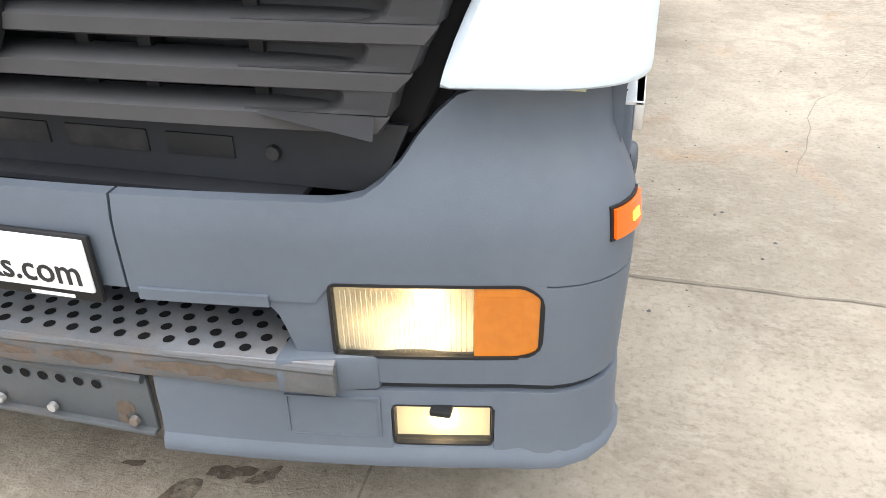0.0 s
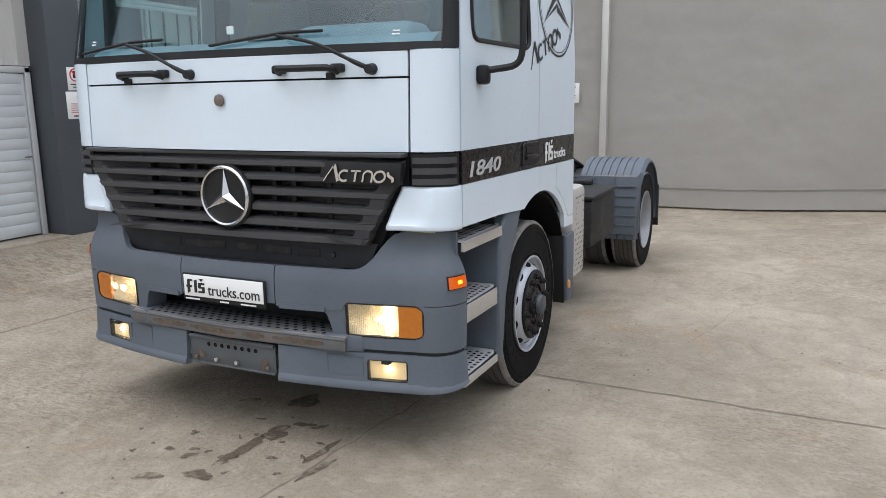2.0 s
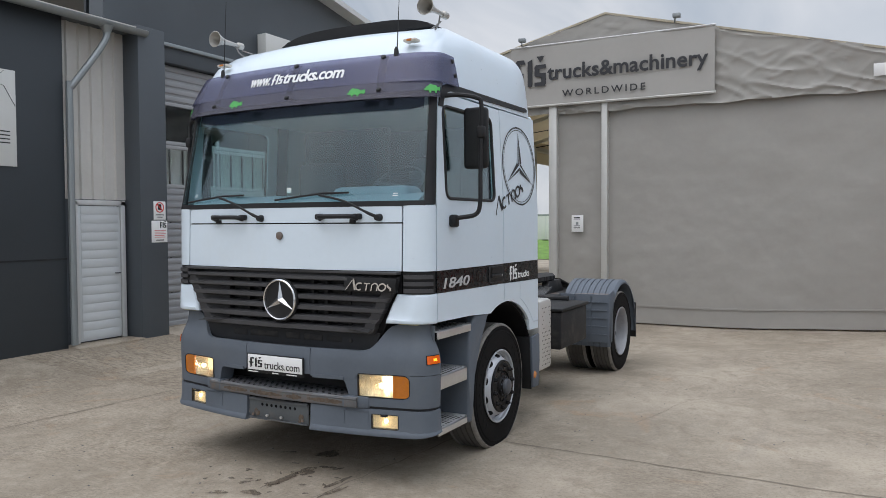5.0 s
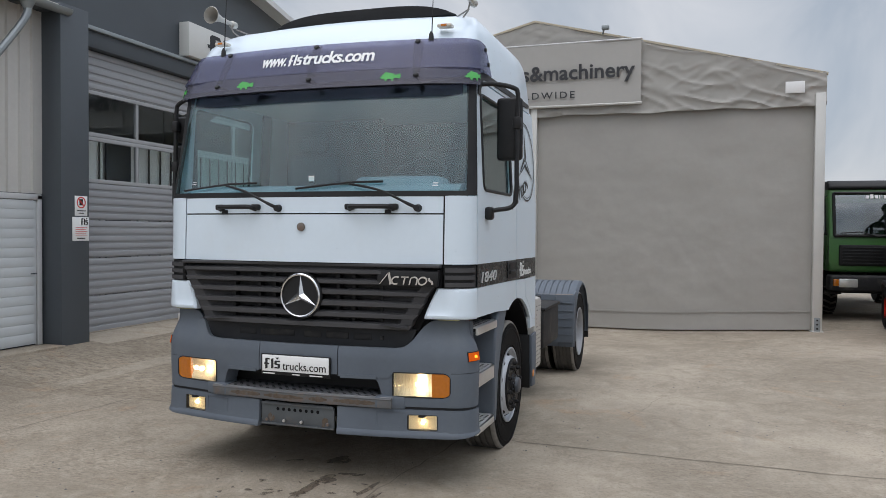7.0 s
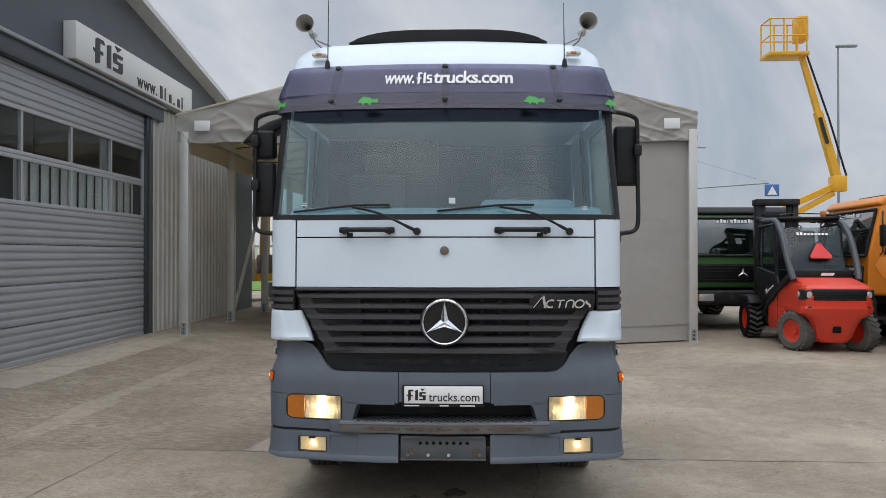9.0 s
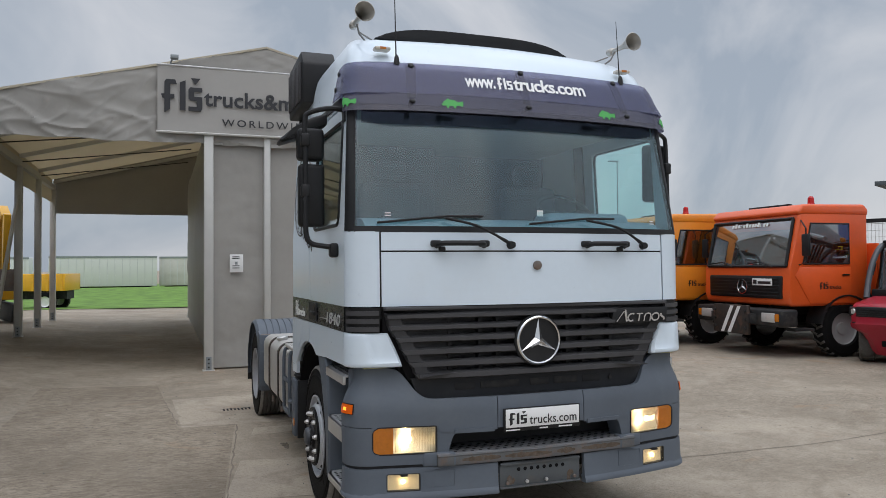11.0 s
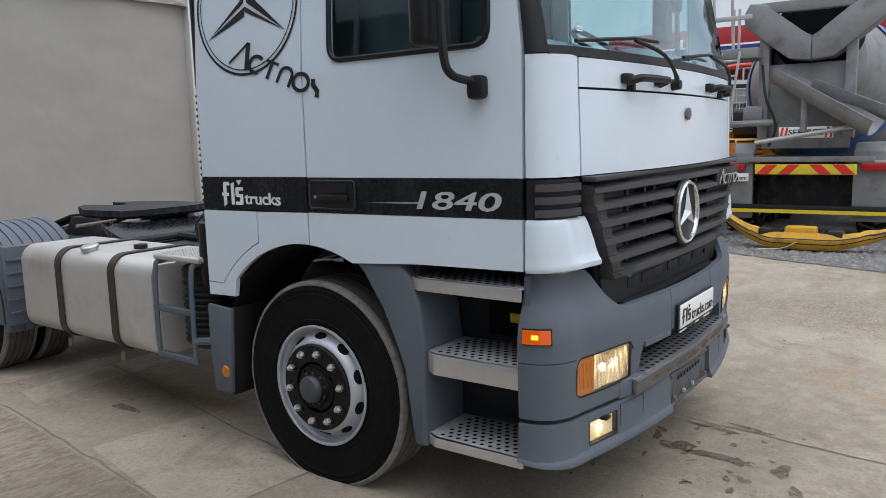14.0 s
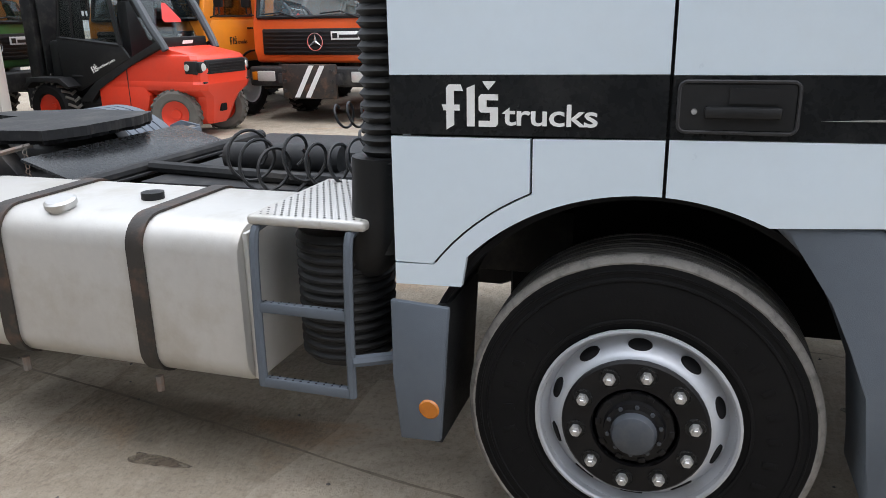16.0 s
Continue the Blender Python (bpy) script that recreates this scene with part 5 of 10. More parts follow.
        part("wheel_nut", lathe([(0.019, c + 0.016), (0.019, c + 0.036), (0.0165, c + 0.040), (0.0115, c + 0.040), (0.0115, c + 0.048), (0.009, c + 0.051), (0.0, c + 0.051)], 6, "x"), M_NUT if s < 0 else M_HUB, hb, m=at)
    for k in range(10):
        t = 2 * math.pi * (k + 0.4) / 10
        part("hub_bolt", lathe([(0.007, c + 0.028), (0.007, c + 0.038), (0.0, c + 0.039)], 6, "x"), M_CAP, hb, m=pose(0, 0.082 * math.cos(t), 0.082 * math.sin(t)))
        part("hub_lug", box(c + 0.004, c + 0.018, -0.012, 0.012, -0.009, 0.009, 0.003), M_HUB, hb, m=Matrix.Rotation(t, 4, "X") @ Matrix.Translation((0, 0, 0.112)))
    return w


RY = 5.88
for s in (-1, 1):
    wheel("front_wheel", s, s * 1.045, 2.007, parent=truck)
    wheel("rear_wheel", s, s * 1.085, RY, R=0.53, W=0.28, front=False, parent=truck, zc=0.485)
    wheel("inner_rear_wheel", s, s * 0.755, RY, R=0.53, W=0.28, front=False, parent=truck, zc=0.485)
part("front_axle", tube([(-1.0, 2.007, 0.46), (-0.6, 2.007, 0.40), (0.6, 2.007, 0.40), (1.0, 2.007, 0.46)], 0.07, 8), M_CHASSIS, truck)
bm = tube([(-1.0, RY, 0.485), (1.0, RY, 0.485)], 0.09, 10)
bmesh.ops.create_uvsphere(bm, u_segments=16, v_segments=10, radius=0.24, matrix=pose(0, RY, 0.485))
part("rear_axle", bm, M_CHASSIS, truck)

# chassis
for s in (-1, 1):
    part("frame_rail", box(s * 0.43 - 0.045, s * 0.43 + 0.045, 0.85, 7.0, 0.72, 0.985, 0.008), M_CHASSIS, truck)
for y in (1.2, 2.9, 3.6, 4.3, 5.2, 6.5, 6.95):
    part("cross_member", box(-0.40, 0.40, y - 0.05, y + 0.05, 0.78, 0.95, 0.008), M_CHASSIS, truck)
part("engine_block", box(-0.38, 0.38, 0.95, 2.6, 0.5, 1.2, 0.05), M_DARK, truck)
part("gearbox", box(-0.25, 0.25, 2.6, 3.5, 0.55, 0.95, 0.08), M_CHASSIS, truck)
# fifth wheel
fw = thing("fifth_wheel", pose(0, -0.10, 0))
fw.parent = truck
fw["label"] = "greasy black fifth-wheel coupling plate"
rnd = random.Random(9)
poly = []
base = [(-0.42, 5.05), (-0.20, 4.98), (0.20, 4.98), (0.42, 5.05), (0.46, 5.55), (0.28, 5.95), (0.14, 6.10), (0.06, 5.70), (-0.06, 5.70), (-0.14, 6.10), (-0.28, 5.95), (-0.46, 5.55)]
for k, (x, y) in enumerate(base):
    x1, y1 = base[(k + 1) % len(base)]
    n = max(2, int(math.hypot(x1 - x, y1 - y) / 0.03))
    for j in range(n):
        poly.append((x + (x1 - x) * j / n + rnd.uniform(-0.006, 0.006), y + (y1 - y) * j / n + rnd.uniform(-0.006, 0.006)))
part("coupling_plate", prism(poly, "z", 1.175, 1.225), M_CHASSIS, fw, smooth=0)
low = [(x * 0.97 + rnd.uniform(-0.012, 0.012), 5.45 + (y - 5.45) * 0.97 + rnd.uniform(-0.012, 0.012)) for x, y in poly]
part("grease_edge", prism(low, "z", 1.155, 1.178), M_DARK, fw, "black grease squeezed from the plate", smooth=0)
for s in (-1, 1):
    part("coupling_foot", prism([(5.2, 1.0), (5.9, 1.0), (5.75, 1.16), (5.35, 1.16)], "x", s * 0.36, s * 0.46, 0.01), M_CHASSIS, fw)
    part("ramp", prism([(5.85, 1.17), (6.55, 0.99), (6.55, 0.97), (5.85, 1.14)], "x", s * 0.25, s * 0.42, 0.006), M_CHASSIS, fw)
    part("guide_bolt", lathe([(0.02, 0.0), (0.02, 0.014), (0.0, 0.016)], 6, "z"), M_RUST, fw, m=pose(s * 0.5, 4.76, 1.03))
part("front_guide", prism([(4.66, 1.006), (4.66, 1.018), (5.0, 1.125), (5.0, 1.110)], "x", -0.62, 0.62, 0.003), M_BAND, fw, "black shiny sloping guide plate")
part("coupling_lever", tube([(-0.40, 5.15, 1.15), (-0.78, 5.10, 1.14)], 0.014, 6), M_RUST, fw)
bm = bmesh.new()
for k in range(9):
    merge(bm, lathe([(0.012, -0.003), (0.016, 0.0), (0.012, 0.003), (0.009, 0.0), (0.012, -0.003)], 10, "x"), Matrix.Translation((-0.47, 5.12 + 0.004 * (k % 2), 1.15 - 0.024 * k)) @ Matrix.Rotation(math.pi / 2 * (k % 2), 4, "Z"))
part("chain", bm, M_RUST, fw, "short rusty chain")
part("mounting_plate", box(-0.62, 0.62, 4.6, 6.3, 0.988, 1.003, 0.004), M_CHASSIS, fw)
part("deck_plate", box(-0.42, 0.42, 3.0, 4.4, 0.985, 1.0, 0.004), M_CHASSIS, truck)
part("air_pipe", tube([(-0.3, 2.9, 1.03), (-0.32, 3.6, 1.03), (-0.2, 4.5, 1.03)], 0.03, 8), M_CHASSIS, truck)
part("rear_cross_tube", tube([(-0.95, 4.55, 1.02), (0.95, 4.55, 1.02)], 0.035, 10), M_CHASSIS, truck)
part("air_tank", tube([(0.05, 3.55, 1.05), (0.05, 4.2, 1.05)], 0.075, 16), M_CHASSIS, truck)

# rear mudguards
for s in (-1, 1):
    f = thing("rear_mudguard")
    f.parent = truck
    f["label"] = "grey ribbed plastic mudguard over the rear wheels"
    R = 0.655
    ring = []
    sec = [(0.60, 0.0)]
    for k in range(7):
        x = 0.665 + 0.078 * k
        sec += [(x - 0.008, 0.0), (x - 0.006, -0.012), (x + 0.006, -0.012), (x + 0.008, 0.0)]
    sec += [(1.225, 0), (1.255, -0.03), (1.255, -0.05), (1.22, -0.02), (0.60, -0.02)]
    for a in range(-12, 189, 4):
        t = math.radians(a)
        ring.append([Vector((s * x, RY - (R + 0.008 + d) * math.cos(t), 0.5 + (R + 0.008 + d) * math.sin(t))) for x, d in sec])
    part("guard_arch", loft(ring, True, True), M_GREYPL, f, smooth=8)
    part("guard_front", prism([(5.200, 0.42), (5.225, 0.42), (5.235, 1.02), (5.210, 1.02)], "x", s * 0.60, s * 1.25, 0.006), M_GREYPL, f)
    bm = None
    for z in (0.52, 0.62, 0.72, 0.82, 0.92):
        bm = box(min(s * 0.62, s * 1.23), max(s * 0.62, s * 1.23), 5.192, 5.210, z - 0.006, z + 0.006, bm=bm)
    for x in (0.80, 1.02):
        box(s * x - 0.006, s * x + 0.006, 5.192, 5.210, 0.45, 1.0, bm=bm)
    part("rib_grid", bm, M_GREYPL, f)
    part("guard_side", prism([(5.220, 0.42), (5.350, 0.42), (5.370, 0.80), (5.470, 1.02), (5.370, 1.06), (5.220, 1.03)], "x", s * 1.235, s * 1.255, 0.006), M_GREYPL, f)
    part("guard_flap", prism([(6.530, 0.80), (6.560, 0.80), (6.570, 0.32), (6.540, 0.32)], "x", s * 0.62, s * 1.25, 0.004), M_BLACKPL, f)
    part("guard_stay", tube([(s * 0.47, 5.270, 0.98), (s * 1.24, 5.270, 1.00)], 0.03, 8), M_RUST, f)

# right-hand fuel tank, straps and ladder
tk = thing("fuel_tank")
tk.parent = truck
tk["label"] = "weathered aluminium fuel tank with black straps"
def rrect(x0, x1, z0, z1, r, n=6):
    pts = []
    for cx, cz, a0 in ((x1 - r, z1 - r, 0), (x0 + r, z1 - r, 90), (x0 + r, z0 + r, 180), (x1 - r, z0 + r, 270)):
        for k in range(n + 1):
            t = math.radians(a0 + 90 * k / n)
            pts.append((cx + r * math.cos(t), cz + r * math.sin(t)))
    return pts


sec = rrect(-1.235, -0.58, 0.445, 1.055, 0.11)
rings = [[Vector((-0.9075 + (u + 0.9075) * k, y, 0.75 + (v - 0.75) * k)) for u, v in sec] for y, k in ((3.36, 0.93), (3.365, 0.975), (3.385, 1.0), (4.945, 1.0), (4.965, 0.975), (4.97, 0.93))]
part("tank_body", loft(rings), M_TANK, tk)
for y in (3.78, 4.43):
    o = rrect(-1.246, -0.57, 0.434, 1.066, 0.118)
    i = rrect(-1.236, -0.58, 0.444, 1.056, 0.11)
    part("tank_strap", loft([[Vector((u, y + d, v)) for u, v in p] for p, d in ((o, -0.035), (o, 0.035), (i, 0.035), (i, -0.035), (o, -0.035))], True, False), M_STRAP, tk, "black steel strap with worn paint")
    part("strap_bolt", tube([(-1.20, y, 0.43), (-1.20, y, 0.37)], 0.016, 8), M_RUST, tk)
part("tank_cap", lathe([(0.05, 0.0), (0.05, 0.03), (0.06, 0.03), (0.06, 0.05), (0.05, 0.058), (0.0, 0.058)], 24, "z"), M_ALU, tk, "aluminium filler cap", m=pose(-1.13, 4.18, 1.035, 0, -12, 0))
part("tank_bung", lathe([(0.045, 0.0), (0.045, 0.03), (0.02, 0.035), (0.0, 0.035)], 16, "z"), M_BLACKPL, tk, m=pose(-0.92, 3.93, 1.053))
part("tank_end_plate", box(-1.20, -0.60, 3.335, 3.36, 0.47, 1.03, 0.02), M_TANK, tk)
ld = thing("ladder")
ld.parent = truck
ld["label"] = "grey steel tube ladder with a perforated deck"
for y in (2.93, 3.275):
    part("ladder_post", tube(smooth_path([(-1.0, y, 1.065), (-1.20, y, 1.065), (-1.250, y + 0.002, 1.02), (-1.255, y + 0.01, 0.75), (-1.25, y + 0.015, 0.485)], 4), 0.016, 8), M_GREYPL, ld)
for z in (0.785, 0.50):
    part("perforation", discs([(-1.247 + dx, 2.96 + 0.03 * j, z + 0.018) for j in range(11) for dx in (-0.007, 0.007)], 0.0045), M_DARK, ld, smooth=0)
    part("ladder_rung", box(-1.262, -1.232, 2.935, 3.29, z - 0.02, z + 0.018, 0.006), M_GREYPL, ld)
part("ladder_stay", tube([(-1.25, 2.935, 0.62), (-1.15, 2.72, 0.63)], 0.022, 8), M_GREYPL, ld)
part("deck_tread", box(-1.245, -0.62, 2.875, 3.305, 1.072, 1.108, 0.014, 3), M_TANK, ld, "perforated aluminium deck plate")
part("perforation", discs([(-1.222 + 0.0262 * i, 2.893 + 0.0262 * j + (0.0131 if i % 2 else 0), 1.108) for i in range(23) for j in range(15)], 0.0048), M_DARK, ld, smooth=0)
part("filter_body", lathe([(0.0, 0.53), (0.10, 0.53), (0.15, 0.555)] + [(0.164 + (0.010 if k % 4 in (1, 2) else 0.0), 0.575 + 0.0088 * k) for k in range(50)] + [(0.16, 1.03), (0.0, 1.03)], 32, "z"), M_BLACKPL, truck, "black ribbed air filter canister", m=pose(-1.02, 3.05, 0))
part("filter_elbow", tube(smooth_path([(-1.05, 2.98, 0.93), (-1.10, 2.90, 0.98), (-1.12, 2.88, 1.10), (-1.12, 2.87, 1.3)], 4), 0.085, 16), M_BLACKPL, truck)
bm = None
pr = []
for k in range(44):
    z = 1.25 + k * 0.018
    pr += [(0.062 if k % 2 else 0.078, z)]
pr = [(0.06, 0.98), (0.06, 1.25)] + pr + [(0.07, 2.06), (0.07, 3.25)]
part("intake_pipe", lathe(pr, 20, "z"), M_BLACKPL, truck, "black corrugated intake pipe", m=pose(-1.11, 2.845, 0))
sn = thing("air_intake")
sn.parent = truck
sn["label"] = "black slatted air intake on the cab's rear corner"
part("intake_box", prism([(2.20, 3.17), (2.90, 3.14), (2.92, 3.42), (2.88, 3.58), (2.30, 3.62), (2.20, 3.50)], "x", -1.26, -0.98, 0.02, seg=2), M_BLACKPL, sn)
for k in range(9):
    part("intake_slat", box(-1.275, -1.255, 2.27 + k * 0.068, 2.305 + k * 0.068, 3.20, 3.52, 0.004), M_GRILLE, sn)
# left-hand silencer cover and battery box
ex = thing("silencer_cover")
ex.parent = truck
ex["label"] = "white perforated silencer cover"
part("cover_plate", box(0.62, 1.225, 2.90, 3.24, 0.46, 1.16, 0.04), M_TANK, ex)
part("perforation", discs([(1.225, 2.96 + 0.04 * i + (0.02 if j % 2 else 0), 0.52 + 0.04 * j) for i in range(6) for j in range(15) if (i - 2.5) ** 2 + (j - 11) ** 2 > 6], 0.007, "x"), M_DARK, ex, smooth=0)
part("battery_box", box(0.58, 1.16, 3.7, 4.6, 0.55, 0.96, 0.03), M_CHASSIS, truck)
part("battery_lid", box(0.56, 1.18, 3.68, 4.62, 0.96, 1.0, 0.02), M_BLACKPL, truck)

# coiled air lines behind the cab
def coil(p0, p1, r, turns, wire, sag=0.0, loose=0.0):
    p0, p1 = Vector(p0), Vector(p1)
    d = (p1 - p0).normalized()
    a = d.orthogonal().normalized()
    b = d.cross(a)
    n = int(turns * 26)
    pts = []
    for k in range(n + 1):
        t = k / n
        pts.append(p0.lerp(p1, t) + Vector((0, 0, -sag * 4 * t * (1 - t))) + r * (1 + loose * math.sin(5.1 * t * turns + 9 * p0.y)) * (math.cos(2 * math.pi * turns * t) * a + math.sin(2 * math.pi * turns * t) * b))
    return tube(pts, wire, 6)


part("coiled_hose", coil((-0.72, 3.05, 1.20), (-0.52, 3.52, 1.19), 0.085, 4.3, 0.0075, 0.02, 0.25), M_HOSE, truck)
part("coiled_hose", coil((-0.20, 3.05, 1.36), (-0.20, 3.45, 1.29), 0.055, 6, 0.006, 0.0, 0.2), M_HOSE, truck)
part("coiled_hose", coil((-0.60, 3.50, 1.14), (-0.42, 3.80, 1.14), 0.10, 3.2, 0.0075, 0.0, 0.3), M_HOSE, truck)
part("hose_line", tube(smooth_path([(-0.4, 2.86, 1.75), (-0.42, 2.96, 1.5), (-0.44, 2.97, 1.32)], 5), 0.012, 6), M_HOSE, truck)
part("hose_line", tube(smooth_path([(0.3, 2.86, 1.75), (0.35, 3.0, 1.35), (0.3, 3.2, 1.05)], 5), 0.012, 6), M_HOSE, truck)
part("coiled_hose", coil((0.40, 2.95, 1.45), (0.45, 3.6, 1.08), 0.07, 8, 0.009, 0.1), M_HOSE, truck)

# mirrors
def mirror(s, low):
    m = thing("mirror")
    m.parent = truck
    m["label"] = "black door mirror on a tube arm"
    X, d = (1.450, -0.075) if low else (1.452, 0.0)
    part("mirror_arm", tube(smooth_path([(s * 1.27, 0.99 + 0.5 * d, 1.955), (s * 1.33, 1.03 + 0.7 * d, 1.965), (s * 1.42, 1.06 + d, 1.985), (s * X, 1.07 + d, 2.06), (s * X, 1.08 + d, 2.3), (s * X, 1.09 + d, 2.6), (s * X, 1.10 + d, 2.80), (s * (X - 0.03), 1.09 + d, 2.85), (s * 1.30, 1.04 + d, 2.875), (s * 1.205, 0.985 + 0.3 * d, 2.868)], 4), 0.017, 8), M_BLACKPL, m)
    part("arm_foot", box(s * 1.275 - 0.03, s * 1.275 + 0.03, 0.955 + 0.5 * d, 1.035 + 0.5 * d, 1.89, 1.985, 0.02), M_BLACKPL, m)
    def head(x0, x1, y0, y1, z0, z1):
        h = part("mirror_head", box(min(s * x0, s * x1), max(s * x0, s * x1), y0, y1, z0, z1, 0.028, 3), M_BLACKPL, m)
        part("mirror_glass", box(min(s * (x0 + 0.015), s * (x1 - 0.015)), max(s * (x0 + 0.015), s * (x1 - 0.015)), y1 - 0.001, y1 + 0.004, z0 + 0.02, z1 - 0.02), M_MIRROR, h)
        return h
    if low:
        head(1.312, 1.486, 1.045, 1.135, 2.095, 2.515)
        head(1.315, 1.490, 1.045, 1.165, 2.540, 2.755)
        part("arm_clamp", box(s * X - 0.03, s * X + 0.03, 0.985, 1.05, 2.285, 2.375, 0.018), M_BLACKPL, m)
        part("arm_clamp", box(s * X - 0.03, s * X + 0.03, 0.985, 1.05, 2.62, 2.71, 0.018), M_BLACKPL, m)
        part("kerb_mirror", prism([(-1.27, 2.885), (-1.27, 2.80), (-1.44, 2.715), (-1.585, 2.665), (-1.595, 2.69), (-1.50, 2.775), (-1.40, 2.84)], "y", 1.16, 1.36, 0.018, seg=3), M_BLACKPL, m, "black kerb mirror over the door")
    else:
        head(1.285, 1.475, 1.12, 1.20, 2.33, 2.79)
        part("arm_clamp", box(s * X - 0.03, s * X + 0.03, 1.06, 1.13, 2.55, 2.64, 0.015), M_BLACKPL, m)


mirror(-1, True)
mirror(1, False)

# roof fittings
for s in (-1, 1):
    h = thing("air_horn")
    h.parent = truck
    h["label"] = "chrome air horn"
    part("horn_bell", lathe([(0.066, -0.20), (0.070, -0.198), (0.055, -0.17), (0.036, -0.12), (0.022, -0.06), (0.016, 0.08), (0.03, 0.09), (0.03, 0.14), (0.0, 0.14)], 24, "y"), M_HORN, h, m=pose(s * 1.06, 1.15, 3.545))
    part("horn_stay", tube([(s * 1.055, 1.2, 3.535), (s * 1.03, 1.22, 3.47), (s * 0.97, 1.25, 3.42)], 0.007, 6), M_ZINCARM, h)
    part("horn_bracket", tube([(s * 1.03, 1.26, 3.50), (s * 0.90, 1.3, 3.45)], 0.006, 6), M_ZINCARM, h)
    an = part("antenna", tube([(s * 0.87, 0.86, 3.20), (s * 0.87, 0.90, 3.83 if s < 0 else 3.66)], [0.005, 0.002], 6), M_BLACKPL, truck)
    part("antenna_base", lathe([(0.022, 0.0), (0.016, 0.05), (0.006, 0.07), (0.0, 0.07)], 12, "z"), M_BLACKPL, an, m=pose(s * 0.87, 0.85, 3.17))
    part("marker_lamp", box(s * 0.945 - 0.055, s * 0.945 + 0.055, 0.91, 0.985, 3.283, 3.308, 0.01), M_LAMPCLEAR0, truck, "small marker lamp")
    part("marker_bulb", box(s * 0.945 - 0.02, s * 0.945 + 0.02, 0.905, 0.912, 3.288, 3.303), M_AMBER, truck)
part("roof_hatch", prism([(-0.83 + 0.083 * k, 3.560 + 0.105 * (1 - abs(-1 + 0.1 * k) ** 4.0)) for k in range(21)], "y", 1.55, 2.2, 0.012), M_BLACKPL, truck, "dark roof hatch")

# cab interior
part("dashboard", loft([[Vector((x, y, z)) for x in (-1.12, -0.3, 0.3, 1.12)] + [Vector((x, y + 0.0, z - 0.5)) for x in (1.12, 0.3, -0.3, -1.12)] for y, z in ((0.70, 2.07), (0.82, 2.14), (1.05, 2.16), (1.16, 2.02))]), M_BLUE, truck, "grey-blue dashboard")
part("dash_cowl", box(0.25, 0.95, 0.85, 1.12, 2.05, 2.21, 0.06, 3), M_BLUE, truck)
sw = thing("steering_wheel")
sw.parent = truck
part("wheel_ring", tube([(0.62 + 0.22 * math.cos(t), 0, 0.22 * math.sin(t)) for t in [2 * math.pi * k / 32 for k in range(33)]], 0.016, 8), M_INTDK, sw, m=pose(0, 1.26, 2.24, -50, 0, 0))
part("spoke", tube([(0.40, 0, 0.02), (0.62, 0.03, 0), (0.84, 0, 0.02)], 0.022, 8), M_INTDK, sw, m=pose(0, 1.26, 2.24, -50, 0, 0))
for x in (-0.62, 0.62):
    st = thing("seat")
    st.parent = truck
    part("seat_cushion", box(x - 0.26, x + 0.26, 1.35, 1.85, 1.72, 1.88, 0.06, 3), M_INTDK, st)
    part("seat_back", box(x - 0.25, x + 0.25, 1.82, 1.96, 1.85, 2.50, 0.06, 3), M_INTDK, st)
    part("headrest", box(x - 0.14, x + 0.14, 1.84, 1.94, 2.51, 2.68, 0.05, 3), M_INTDK, st)
part("notice_card", box(0.03, 0.075, 0.585, 0.587, 2.16, 2.20), M_SIGNW, truck)


